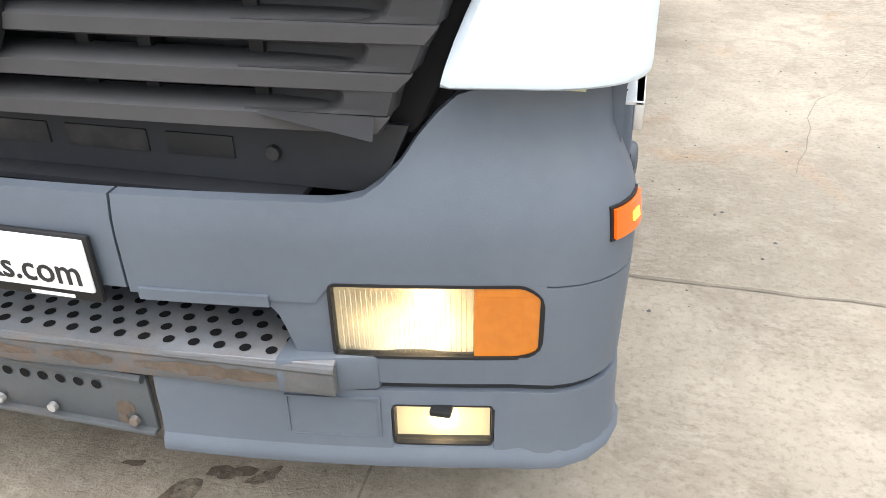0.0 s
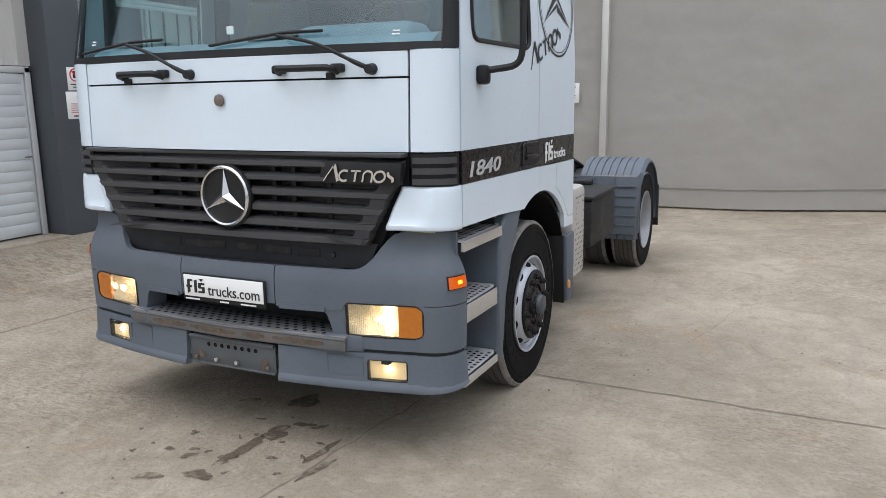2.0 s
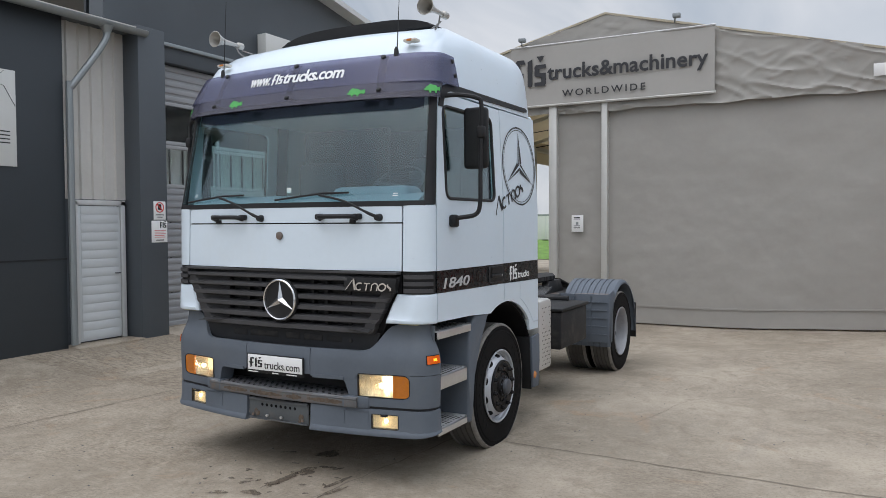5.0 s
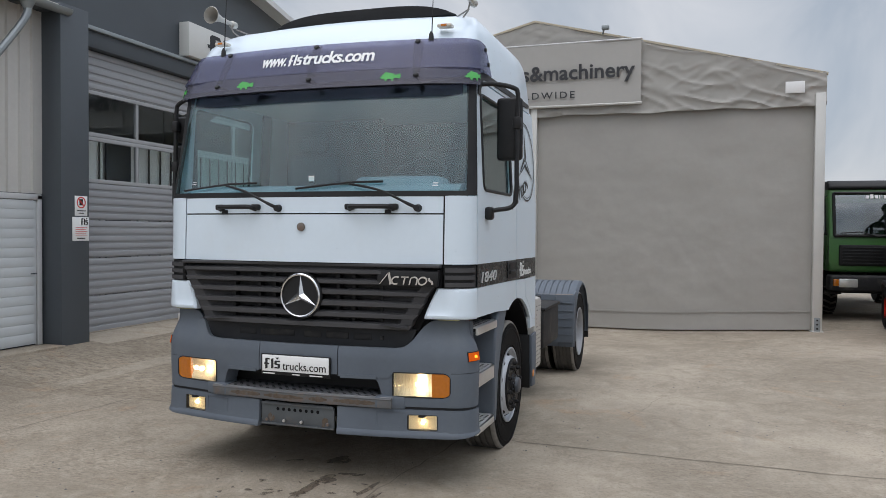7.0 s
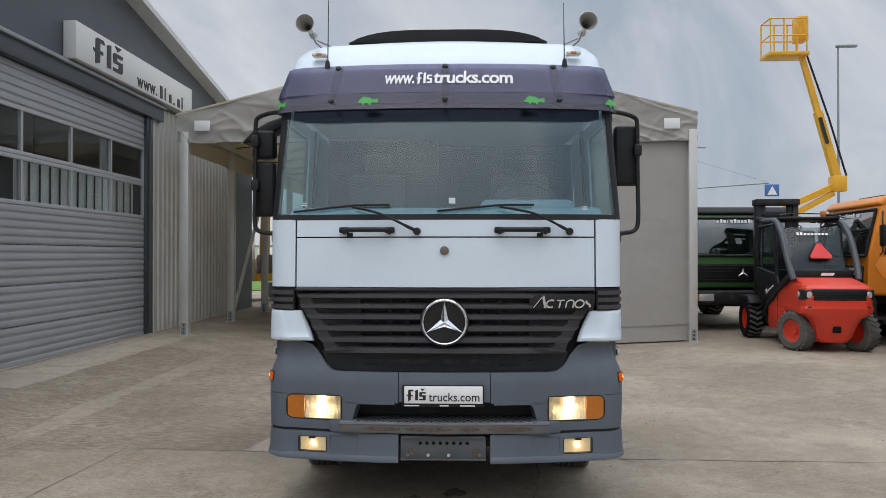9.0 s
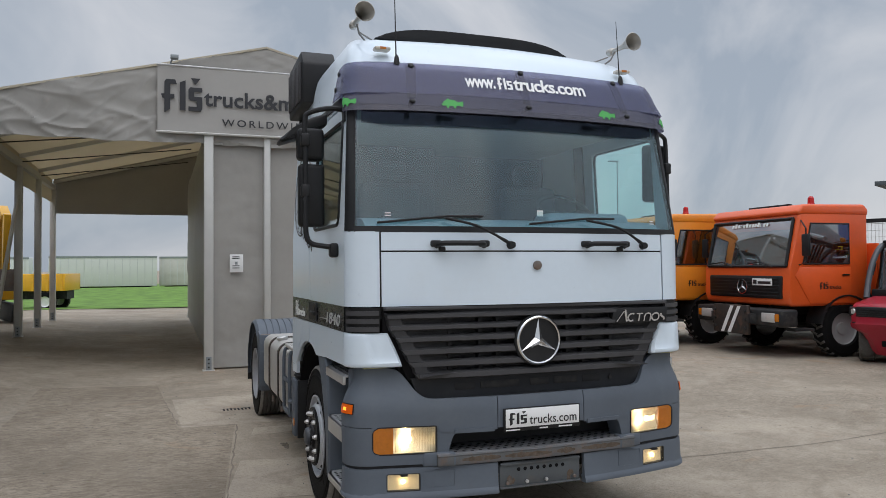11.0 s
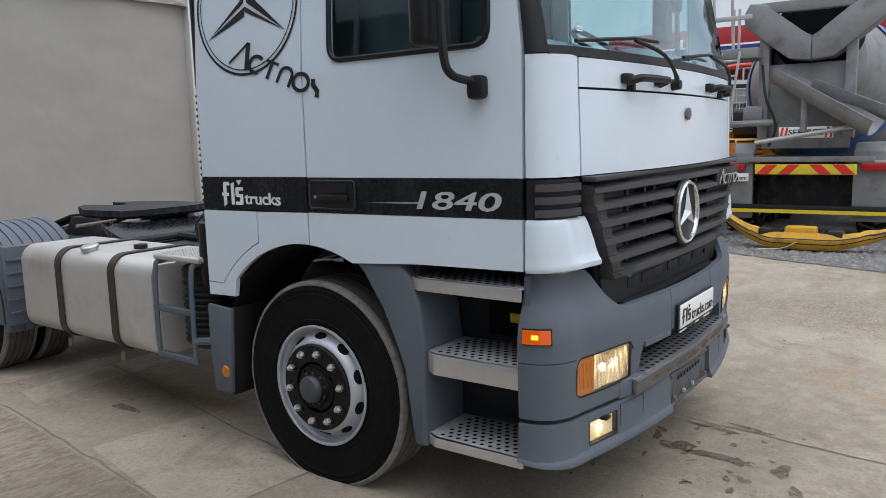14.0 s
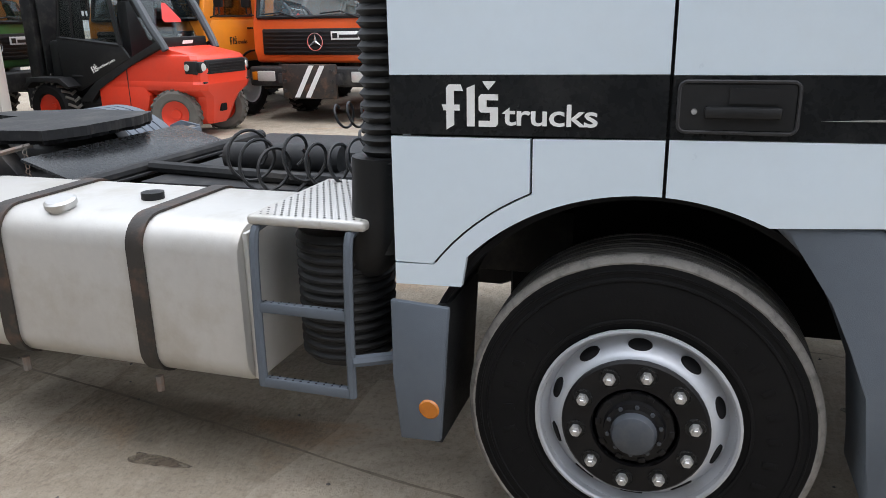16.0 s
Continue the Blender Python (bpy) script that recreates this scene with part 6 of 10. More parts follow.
# ---- setting ----
def concrete(name="yard_concrete", low=(0.288, 0.247, 0.192), high=(0.425, 0.368, 0.292), wear=0.72, gate_at=(0.44, 0.58), coarse=16.0):
    """Worn yard concrete: blotches, brown dust, tyre scuffs, grit and pits at their real size."""
    m = bpy.data.materials.new(name)
    m.use_nodes = True
    n, l = m.node_tree.nodes, m.node_tree.links
    b = n["Principled BSDF"]
    b.inputs["Roughness"].default_value = 0.88
    b.inputs["Specular IOR Level"].default_value = 0.3
    tc = n.new("ShaderNodeTexCoord")
    def noise_(scale, detail=6, rough=0.6, dist=0.0, sx=1.0, sy=1.0):
        mp = n.new("ShaderNodeMapping")
        mp.inputs["Scale"].default_value = (sx, sy, 1)
        t = n.new("ShaderNodeTexNoise")
        t.inputs["Scale"].default_value, t.inputs["Detail"].default_value = scale, detail
        t.inputs["Roughness"].default_value, t.inputs["Distortion"].default_value = rough, dist
        l.new(tc.outputs["Object"], mp.inputs["Vector"])
        l.new(mp.outputs["Vector"], t.inputs["Vector"])
        return t.outputs["Fac"]
    def ramp_(src, a, b_, ca=(0, 0, 0), cb=(1, 1, 1)):
        r = n.new("ShaderNodeValToRGB")
        r.color_ramp.elements[0].position, r.color_ramp.elements[1].position = a, b_
        r.color_ramp.elements[0].color, r.color_ramp.elements[1].color = (*ca, 1), (*cb, 1)
        l.new(src, r.inputs["Fac"])
        return r.outputs["Color"]
    def mix_(fac, a, col, amt=1.0, mode="MIX"):
        x = n.new("ShaderNodeMix")
        x.data_type, x.blend_type = "RGBA", mode
        k = n.new("ShaderNodeMath")
        k.operation = "MULTIPLY"
        k.inputs[1].default_value = amt
        l.new(fac, k.inputs[0])
        l.new(k.outputs[0], x.inputs["Factor"])
        l.new(a, x.inputs["A"])
        x.inputs["B"].default_value = (*col, 1)
        return x.outputs["Result"]
    base = ramp_(noise_(0.55, 9, 0.68), 0.40, 0.61, low, high)
    base = mix_(ramp_(noise_(2.2, 8, 0.7, 0.8), 0.48, 0.72), base, (0.215, 0.178, 0.133), 0.78)
    base = mix_(ramp_(noise_(0.9, 6, 0.6, 1.2), 0.60, 0.72), base, (0.38, 0.25, 0.155), 0.72)
    base = mix_(ramp_(noise_(0.8, 7, 0.7, 0.3, 5.0, 0.6), 0.55, 0.75), base, (0.22, 0.20, 0.175), 0.35)
    base = mix_(ramp_(noise_(9.0, 9, 0.8), 0.50, 0.68), base, (0.51, 0.452, 0.370), 0.36)
    base = mix_(ramp_(noise_(38.0, 5, 0.7), 0.50, 0.66), base, (0.15, 0.128, 0.10), 0.42)
    # worn, broomed patches
    worn = n.new("ShaderNodeMath")
    worn.operation = "MULTIPLY"
    l.new(ramp_(noise_(coarse, 10, 0.8, 0.4, 1.0, 2.6), 0.46, 0.60), worn.inputs[0])
    l.new(ramp_(noise_(0.42, 5, 0.65, 0.6), *gate_at), worn.inputs[1])
    base = mix_(worn.outputs[0], base, (0.175, 0.143, 0.107), wear)
    vo = n.new("ShaderNodeTexVoronoi")
    vo.inputs["Scale"].default_value = 16.0
    l.new(tc.outputs["Object"], vo.inputs["Vector"])
    pit = ramp_(vo.outputs["Distance"], 0.06, 0.13, (1, 1, 1), (0, 0, 0))
    gate = ramp_(noise_(3.0, 3), 0.52, 0.60)
    g = n.new("ShaderNodeMath")
    g.operation = "MULTIPLY"
    l.new(pit, g.inputs[0])
    l.new(gate, g.inputs[1])
    base = mix_(g.outputs[0], base, (0.12, 0.104, 0.084), 0.4)
    l.new(base, b.inputs["Base Color"])
    h = n.new("ShaderNodeMath")
    h.operation = "MULTIPLY_ADD"
    h.inputs[1].default_value = 0.5
    l.new(noise_(60.0, 5, 0.7), h.inputs[0])
    l.new(noise_(7.0, 8, 0.7), h.inputs[2])
    bp_ = n.new("ShaderNodeBump")
    bp_.inputs["Strength"].default_value, bp_.inputs["Distance"].default_value = 0.8, 0.02
    l.new(h.outputs[0], bp_.inputs["Height"])
    l.new(bp_.outputs["Normal"], b.inputs["Normal"])
    return m


M_CONC = concrete()
M_CONCROUGH = concrete("rough_concrete", (0.235, 0.197, 0.150), (0.385, 0.328, 0.255), 0.95, (0.28, 0.46), 8.0)
M_CONCPALE = concrete("repair_concrete", (0.38, 0.33, 0.265), (0.475, 0.412, 0.328), 0.45, (0.55, 0.66))
M_WET = mat("oil_stain", (0.115, 0.088, 0.064), 0.5, 0, 0.25, 9, dirt=(0.20, 0.165, 0.125), dirt_amt=0.9, dirt_scale=14)
nw_, lw_ = M_WET.node_tree.nodes, M_WET.node_tree.links
tw_, xw_, nn_, rw_ = nw_.new("ShaderNodeBsdfTransparent"), nw_.new("ShaderNodeMixShader"), nw_.new("ShaderNodeTexNoise"), nw_.new("ShaderNodeValToRGB")
nn_.inputs["Scale"].default_value, nn_.inputs["Detail"].default_value, nn_.inputs["Roughness"].default_value = 9.0, 8, 0.7
rw_.color_ramp.elements[0].position, rw_.color_ramp.elements[1].position = 0.36, 0.56
rw_.color_ramp.elements[1].color = (0.85, 0.85, 0.85, 1)
lw_.new(nw_["Texture Coordinate"].outputs["Object"], nn_.inputs["Vector"])
lw_.new(nn_.outputs["Fac"], rw_.inputs["Fac"])
lw_.new(rw_.outputs["Color"], xw_.inputs["Fac"])
lw_.new(tw_.outputs["BSDF"], xw_.inputs[1])
lw_.new(nw_["Principled BSDF"].outputs["BSDF"], xw_.inputs[2])
lw_.new(xw_.outputs["Shader"], nw_["Material Output"].inputs["Surface"])
M_JOINT = mat("joint_filler", (0.205, 0.172, 0.133), 0.9, 0, 0.3, 9, bump=0.4, bscale=80)
M_GRAVEL = mat("gravel", (0.125, 0.122, 0.117), 0.9, 0, 0.55, 16, bump=1.0, bscale=45, dirt=(0.07, 0.066, 0.06), dirt_amt=0.8, dirt_scale=14)
M_STONE = mat("crushed_stone", (0.20, 0.195, 0.185), 0.9, 0, 0.5, 9, dirt=(0.10, 0.095, 0.09), dirt_amt=0.8, dirt_scale=8)
M_ANTHR = mat("anthracite_cladding", (0.076, 0.088, 0.100), 0.5, 0, 0.08, 1.2)
M_BAYWHITE = mat("pale_bay_lining", (0.80, 0.82, 0.80), 0.55, 0, 0.04, 1.5)
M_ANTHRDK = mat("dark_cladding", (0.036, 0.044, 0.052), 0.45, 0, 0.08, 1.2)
M_GARAGE = mat("garage_panel", (0.34, 0.35, 0.365), 0.45, 0, 0.05, 1.5)
M_DOORFR = mat("grey_door_frame", (0.40, 0.41, 0.42), 0.5, 0.1, 0.05, 4)
M_LIGHTFR = mat("light_aluminium_frame", (0.62, 0.63, 0.63), 0.5, 0.2, 0.05, 4)
M_CORR = mat("corrugated_sheet", (0.60, 0.585, 0.55), 0.55, 0.1, 0.06, 1.5, dirt=(0.42, 0.40, 0.35), dirt_amt=0.5, dirt_scale=1.2)
M_TARP = mat("grey_tarpaulin", (0.355, 0.345, 0.318), 0.5, 0, 0.05, 0.8, bump=0.35, bscale=5, dirt=(0.29, 0.275, 0.245), dirt_amt=0.35, dirt_scale=0.9)
M_TARPIN = mat("tarpaulin_inside", (0.62, 0.58, 0.48), 0.7, 0, 0.05, 0.8)
nt_, lt_ = M_TARPIN.node_tree.nodes, M_TARPIN.node_tree.links
tl_, mt_ = nt_.new("ShaderNodeBsdfTranslucent"), nt_.new("ShaderNodeMixShader")
tl_.inputs["Color"].default_value = (0.80, 0.72, 0.56, 1)
mt_.inputs["Fac"].default_value = 0.36
lt_.new(nt_["Principled BSDF"].outputs["BSDF"], mt_.inputs[1])
lt_.new(tl_.outputs["BSDF"], mt_.inputs[2])
lt_.new(mt_.outputs["Shader"], nt_["Material Output"].inputs["Surface"])
M_TARPSIGN = mat("printed_tarpaulin", (0.42, 0.41, 0.385), 0.55, 0, 0.04, 0.9, bump=0.08, bscale=4)
M_TENTALU = mat("tent_pole_aluminium", (0.60, 0.60, 0.57), 0.45, 0.35, 0.05, 3)
M_INK = mat("dark_sign_ink", (0.035, 0.037, 0.042), 0.6, 0, 0.05, 3)
M_SIGNPANEL = mat("white_sign_panel", (0.66, 0.67, 0.65), 0.5, 0, 0.03, 1)
M_DOORW = mat("white_panel_door", (0.60, 0.63, 0.64), 0.5, 0, 0.03, 2)
M_ZINC = mat("zinc_gutter", (0.30, 0.33, 0.34), 0.45, 0.5, 0.08, 3)
M_REDSIGN = mat("red_sign_print", (0.60, 0.04, 0.04), 0.5, 0, 0.03, 8)
M_GRASS = mat("grass", (0.115, 0.225, 0.03), 0.9, 0, 0.5, 1.2, bump=0.8, bscale=30)


def ground_z(x, y):
    def sm(a, b, v):
        t = min(1, max(0, (v - a) / (b - a)))
        return t * t * (3 - 2 * t)
    dip = -0.10 * sm(4.0, 10.5, y) * sm(-5.4, -2.0, x) * (1 - sm(1.5, 4.5, x)) * (1 - sm(14, 26, y))
    rise = 0.16 * (1 - sm(-6.2, -4.0, x)) * sm(-14, -2, y) * (1 - sm(20, 40, y)) + 0.10 * sm(3.8, 6.2, x) * sm(-12, -2, y)
    fall = -0.0195 * min(max(y - 30, 0), 110)
    return dip + rise + fall


gx = [-400, -200, -100, -60, -40, -25, -15, -10] + [-8 + 0.5 * i for i in range(57)] + [22, 26, 32, 40, 60, 100, 200, 400]
gy = [-300, -120, -60, -30, -18, -12] + [-9 + 0.5 * i for i in range(75)] + [30, 34, 40, 50, 70, 110, 200, 400, 800]
bm = sheet([[Vector((x, y, ground_z(x, y))) for x in gx] for y in gy])
ground = tagged(part("ground", bm, M_CONC), "dusty pale concrete yard with stains and joints", "ground", kind="structure")


def strip(pts, w, lift=0.003, mat_=None, name="joint", parent=None):
    rows = []
    for i, (x, y) in enumerate(pts):
        a, b = pts[max(i - 1, 0)], pts[min(i + 1, len(pts) - 1)]
        d = Vector((b[0] - a[0], b[1] - a[1])).normalized()
        ww = w * (0.6 + 0.8 * random.random()) / 2
        rows.append([Vector((x + k * -d.y * ww, y + k * d.x * ww, ground_z(x, y) + lift)) for k in (-1, 1)])
    return part(name, sheet(rows), mat_ or M_JOINT, parent or ground)


def jline(x0, y0, x1, y1, w=0.017, wob=0.012):
    w *= 0.85
    n = max(2, int(math.hypot(x1 - x0, y1 - y0) / 0.15))
    strip([(x0 + (x1 - x0) * k / n + random.uniform(-wob, wob), y0 + (y1 - y0) * k / n + random.uniform(-wob, wob)) for k in range(n + 1)], w)


jline(-6.0, 2.60, -3.0, 2.34)
jline(-3.0, 2.30, -1.88, 2.21)
jline(-1.88, 2.21, -1.07, 2.10)
jline(-1.07, 2.10, 1.2, 2.045)
jline(1.2, 2.045, 5.9, 1.93, 0.021)
jline(-1.51, 5.2, -1.85, 2.2, 0.016)
jline(-2.3, 7.4, -2.15, 5.4, 0.016)
jline(-2.15, 5.4, -1.5, 5.2, 0.014)
jline(-3.0, 2.3, -3.5, -4.0, 0.018)
jline(0.80, 2.05, 0.10, -3.5, 0.014)
jline(-1.07, 2.5, -0.32, 6.5, 0.018)
jline(2.1, 3.2, 2.35, 4.3, 0.005, 0.03)
jline(2.35, 4.3, 2.9, 5.2, 0.004, 0.04)
jline(3.4, 0.2, 4.3, 0.9, 0.004, 0.04)
jline(-6.0, -3.6, 6.0, -3.4)


def blob(cx, cy, rx, ry, name, mat_, lift=0.004, turn=0.0, seed=0):
    rnd = random.Random(seed)
    n = 28
    ph = [rnd.uniform(0, 6.28) for _ in range(4)]
    pts = []
    for k in range(n):
        t = 2 * math.pi * k / n
        r = 1 + 0.22 * math.sin(2 * t + ph[0]) + 0.16 * math.sin(3 * t + ph[1]) + 0.10 * math.sin(5 * t + ph[2]) + 0.07 * math.sin(8 * t + ph[3])
        u, v = rx * r * math.cos(t), ry * r * math.sin(t)
        x, y = cx + u * math.cos(turn) - v * math.sin(turn), cy + u * math.sin(turn) + v * math.cos(turn)
        pts.append(Vector((x, y, ground_z(x, y) + lift)))
    b2 = bmesh.new()
    b2.faces.new([b2.verts.new(p) for p in pts])
    return part(name, b2, mat_, ground, smooth=0)


for k, (x, y, rx, ry, a) in enumerate(((0.14, 0.37, 0.14, 0.040, 1.45), (0.178, 0.60, 0.085, 0.060, 1.2), (0.125, 0.272, 0.040, 0.034, 0.4), (0.546, 0.51, 0.11, 0.026, 1.47), (0.628, 0.33, 0.13, 0.021, 1.43), (0.06, 1.04, 0.11, 0.060, 0.9), (0.264, 0.753, 0.055, 0.024, 0.3), (0.363, 0.76, 0.038, 0.020, 0.8), (-0.074, 0.195, 0.05, 0.022, 1.2), (-0.227, 0.213, 0.03, 0.016, 0.3), (0.12, 0.05, 0.07, 0.040, 0.3), (-0.10, -0.06, 0.06, 0.030, 0.7), (-0.256, 0.93, 0.05, 0.022, 0.5), (-1.15, 3.9, 0.11, 0.037, 1.5))):
    blob(x, y, rx * 1.1, ry * 1.15, "oil_stain", M_WET, 0.004 + 0.0002 * k, a, k + 1)
rnd = random.Random(9)
for k in range(20):
    a, d = rnd.uniform(0, 6.28), rnd.uniform(0.15, 0.75)
    blob(0.12 + d * math.cos(a), 0.35 + 0.7 * d * math.sin(a), rnd.uniform(0.012, 0.035), rnd.uniform(0.008, 0.02), "oil_spot", M_WET, 0.0035, rnd.uniform(0, 3), k + 20)
# repaired slabs, paler than the rest
def slab(pts):
    b2 = bmesh.new()
    b2.faces.new([b2.verts.new((x, y, ground_z(x, y) + 0.0025)) for x, y in pts])
    part("repair_slab", b2, M_CONCPALE, ground, "paler repaired concrete slab", smooth=0)


slab([(-1.88, 2.22), (-1.35, 4.92), (-0.2, 4.98), (-0.2, 2.14), (-1.07, 2.12)])
slab([(-2.12, 5.26), (-2.2, 7.52), (-1.4, 7.56), (-0.5, 7.5), (-0.5, 5.2)])
# rough, broomed slabs beside the joints, browner than the rest
def rough_slab(y0, y1, x0, xa, xb):
    rows = []
    for j in range(15):
        f = j / 14
        y, xr = y0 + (y1 - y0) * f, xa + (xb - xa) * f
        rows.append([Vector((x0 + (xr - x0) * i / 14, y + 0.05 * (x0 - xr) * (i / 14 - 1) * -0.6 * (1 - f), 0)) for i in range(15)])
    for r in rows:
        for v in r:
            v.z = ground_z(v.x, v.y) + 0.002
    part("rough_slab", sheet(rows), M_CONCROUGH, ground, "rough brown worn concrete slab")


rough_slab(2.28, 5.28, -6.5, -1.87, -1.53)
rough_slab(5.32, 9.2, -6.5, -2.17, -2.4)
# smooth apron along the garage door
rows = []
for k in range(27):
    y = 4.66 + 0.245 * k
    rows.append([Vector((x, y, ground_z(x, y) + 0.0045)) for x in (-6.52, -6.2, -5.85, -5.46 + random.uniform(-0.03, 0.03))])
part("door_apron", sheet(rows), M_CONCPALE, ground, "smooth concrete apron along the garage door")
strip([(-6.36, 4.7 + 0.3 * k) for k in range(21)], 0.05, 0.008)
# gravel strip beyond the slab
GV = [(-14, 5.9), (-6, 5.9), (0, 5.95), (0.7, 6.1), (1.3, 6.28), (2.0, 6.6), (3.0, 7.0), (3.6, 7.7), (4.1, 9.5), (4.4, 12.0)]
rows = []
for (ya, xa), (yb, xb) in zip(GV, GV[1:]):
    n = max(2, int((yb - ya) / 0.12)) if ya >= 0 else 6
    for k in range(n):
        y, x0 = ya + (yb - ya) * k / n, xa + (xb - xa) * k / n + random.uniform(-0.04, 0.04)
        rows.append([Vector((x0 + (18 - x0) * f, y, ground_z(x0 + (18 - x0) * f, y) + 0.006)) for f in (0, 0.03, 0.1, 0.3, 0.6, 1)])
part("gravel_strip", sheet(rows), M_GRAVEL, ground)
# loose pebbles and crumbs
rnd = random.Random(5)
vs_, fs_ = [], []
for k in range(900):
    px_, py_ = rnd.uniform(-5.5, 6.5), rnd.uniform(-5.0, 10.5)
    r = rnd.choice((0.004, 0.005, 0.007, 0.010))
    z = ground_z(px_, py_)
    b0 = len(vs_)
    a0 = rnd.uniform(0, 6)
    for q in range(5):
        vs_.append((px_ + r * math.cos(a0 + q * 1.257) * rnd.uniform(0.7, 1.2), py_ + r * math.sin(a0 + q * 1.257) * rnd.uniform(0.7, 1.2), z + 0.001))
    vs_.append((px_, py_, z + r * 0.9))
    fs_ += [(b0 + q, b0 + (q + 1) % 5, b0 + 5) for q in range(5)]
me_ = bpy.data.meshes.new("tmp")
me_.from_pydata(vs_, [], fs_)
b2 = bmesh.new()
b2.from_mesh(me_)
tagged(part("pebbles", b2, M_GRAVEL, ground, smooth=0), kind="stuff")
# coarse stones of the gravel strip
vs_, fs_ = [], []
for k in range(6000):
    py_ = rnd.uniform(-2.5, 4.2)
    px_ = lerp_tab(GV, py_) + 0.05 + 3.2 * rnd.random() ** 1.3
    r = rnd.uniform(0.014, 0.042)
    z = ground_z(px_, py_) + 0.004
    b0, a0, h_ = len(vs_), rnd.uniform(0, 6), r * rnd.uniform(0.5, 1.0)
    for q in range(5):
        vs_.append((px_ + r * math.cos(a0 + q * 1.257) * rnd.uniform(0.7, 1.2), py_ + r * math.sin(a0 + q * 1.257) * rnd.uniform(0.7, 1.2), z))
    vs_.append((px_ + r * 0.2, py_, z + h_))
    fs_ += [(b0 + q, b0 + (q + 1) % 5, b0 + 5) for q in range(5)]
me_ = bpy.data.meshes.new("tmp")
me_.from_pydata(vs_, [], fs_)
b2 = bmesh.new()
b2.from_mesh(me_)
tagged(part("gravel_stones", b2, M_STONE, ground, smooth=0), kind="stuff")
dr = part("drain_grate", box(-1.62, -1.22, 6.0, 6.4, -0.08, -0.030, 0.004), M_CHASSIS, ground)
for k in range(8):
    part("grate_slot", box(-1.59 + 0.046 * k, -1.567 + 0.046 * k, 6.03, 6.37, -0.032, -0.027), M_DARK, dr)
# grass and far field
part("grass_field", sheet([[Vector((x, y, ground_z(x, y) + 0.03 + 0.75 * min(1, max(0, (y - 45) / 22)))) for x in (-120, -60, -40, -25, -15, -8, 0, 10, 20)] for y in (33, 36, 40, 45, 50, 60, 67, 70, 90, 110, 130, 150)]), M_GRASS, ground)

# ---- workshop building on the left ----
X = -6.45
wall = tagged(part("wall_west", bmesh.new(), M_ANTHR), "anthracite workshop facade with a gable roof", "wall", kind="structure")
def wpart(name, bm, m, label=""):
    return part(name, bm, m, wall, label)
# facade pieces round the garage door
GY0, GY1, GZ = 5.02, 10.78, 4.66
wpart("facade_upper", prism([(4.0, 4.98), (18.5, 4.98), (18.5, 5.28), (4.0, 7.71)], "x", X - 0.3, X + 0.02), M_ANTHR)
wpart("door_header", box(X - 0.25, X + 0.10, 4.3, 11.5, GZ, 4.98, 0.015), M_ANTHR)
wpart("header_trim", box(X + 0.02, X + 0.16, 4.3, 11.5, 4.92, 4.985, 0.008), M_ZINC)
wpart("jamb", box(X - 0.3, X + 0.03, GY1, 10.92, 0, GZ, 0.01), M_ANTHRDK)
wpart("jamb_dark", box(X - 0.3, X + 0.05, 10.92, 11.05, 0, GZ, 0.01), M_ANTHR)
# garage door
gd = tagged(thing("garage_door"), "grey sectional garage door with two rows of windows", "garage door", kind="structure")
SEC = [(0.14, 0.73), (0.74, 1.34), (1.35, 1.95), (1.96, 2.545)]
for z0, z1 in SEC + [(4.03, 4.65)]:
    part("door_section", box(X - 0.09, X - 0.04, GY0, GY1, z0, z1, 0.006), M_GARAGE, gd)
    n = 5
    for k in range(n):
        zz = z0 + (z1 - z0) * (k + 0.5) / n
        part("section_rib", box(X - 0.045, X - 0.026, GY0, GY1, zz - 0.040, zz + 0.040, 0.005), M_GARAGE, gd)
for r, (z0, z1) in enumerate(((2.55, 3.285), (3.29, 4.025))):
    fr = None
    for zz in (z0 + 0.032, z1 - 0.032):
        fr = box(X - 0.09, X - 0.03, GY0, GY1, zz - 0.032, zz + 0.032, 0.005, bm=fr)
    part("window_frame", fr, M_DOORFR, gd)
    nwin = 4
    for k in range(nwin + 1):
        yy = GY0 + (GY1 - GY0) * k / nwin
        part("window_mullion", box(X - 0.088, X - 0.032, yy - 0.026, yy + 0.026, z0 + 0.064, z1 - 0.064), M_DOORFR, gd)
    for k in range(nwin):
        ya, yb = GY0 + (GY1 - GY0) * k / nwin + 0.026, GY0 + (GY1 - GY0) * (k + 1) / nwin - 0.026
        part("window_pane", box(X - 0.066, X - 0.06, ya, yb, z0 + 0.064, z1 - 0.064), M_GLASSWIN, gd).visible_shadow = False
# shallow bay added behind the door, open-topped for light: pale ribbed lining, dark above
pts = []
y = 5.0
while y < 11.0:
    pts += [(y, 0.0), (y + 0.20, 0.0), (y + 0.22, 0.035), (y + 0.26, 0.035), (y + 0.28, 0.0)]
    y += 0.30
part("bay_lining", loft([[Vector((X - 0.26 + d, yy, z)) for yy, d in pts] for z in (0.05, 3.30)], False), M_BAYWHITE, wall, "pale ribbed lining behind the garage door")
for k in range(20):
    part("lining_joint", box(X - 0.232, X - 0.221, 5.17 + 0.30 * k, 5.20 + 0.30 * k, 0.05, 3.30), M_CHASSIS, wall)
# Rear, panel, floor and ends coloured near-black to stand for the room's shade.
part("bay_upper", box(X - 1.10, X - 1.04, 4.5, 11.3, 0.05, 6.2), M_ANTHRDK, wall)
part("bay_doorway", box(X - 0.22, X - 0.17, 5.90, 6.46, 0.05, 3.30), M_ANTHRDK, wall)
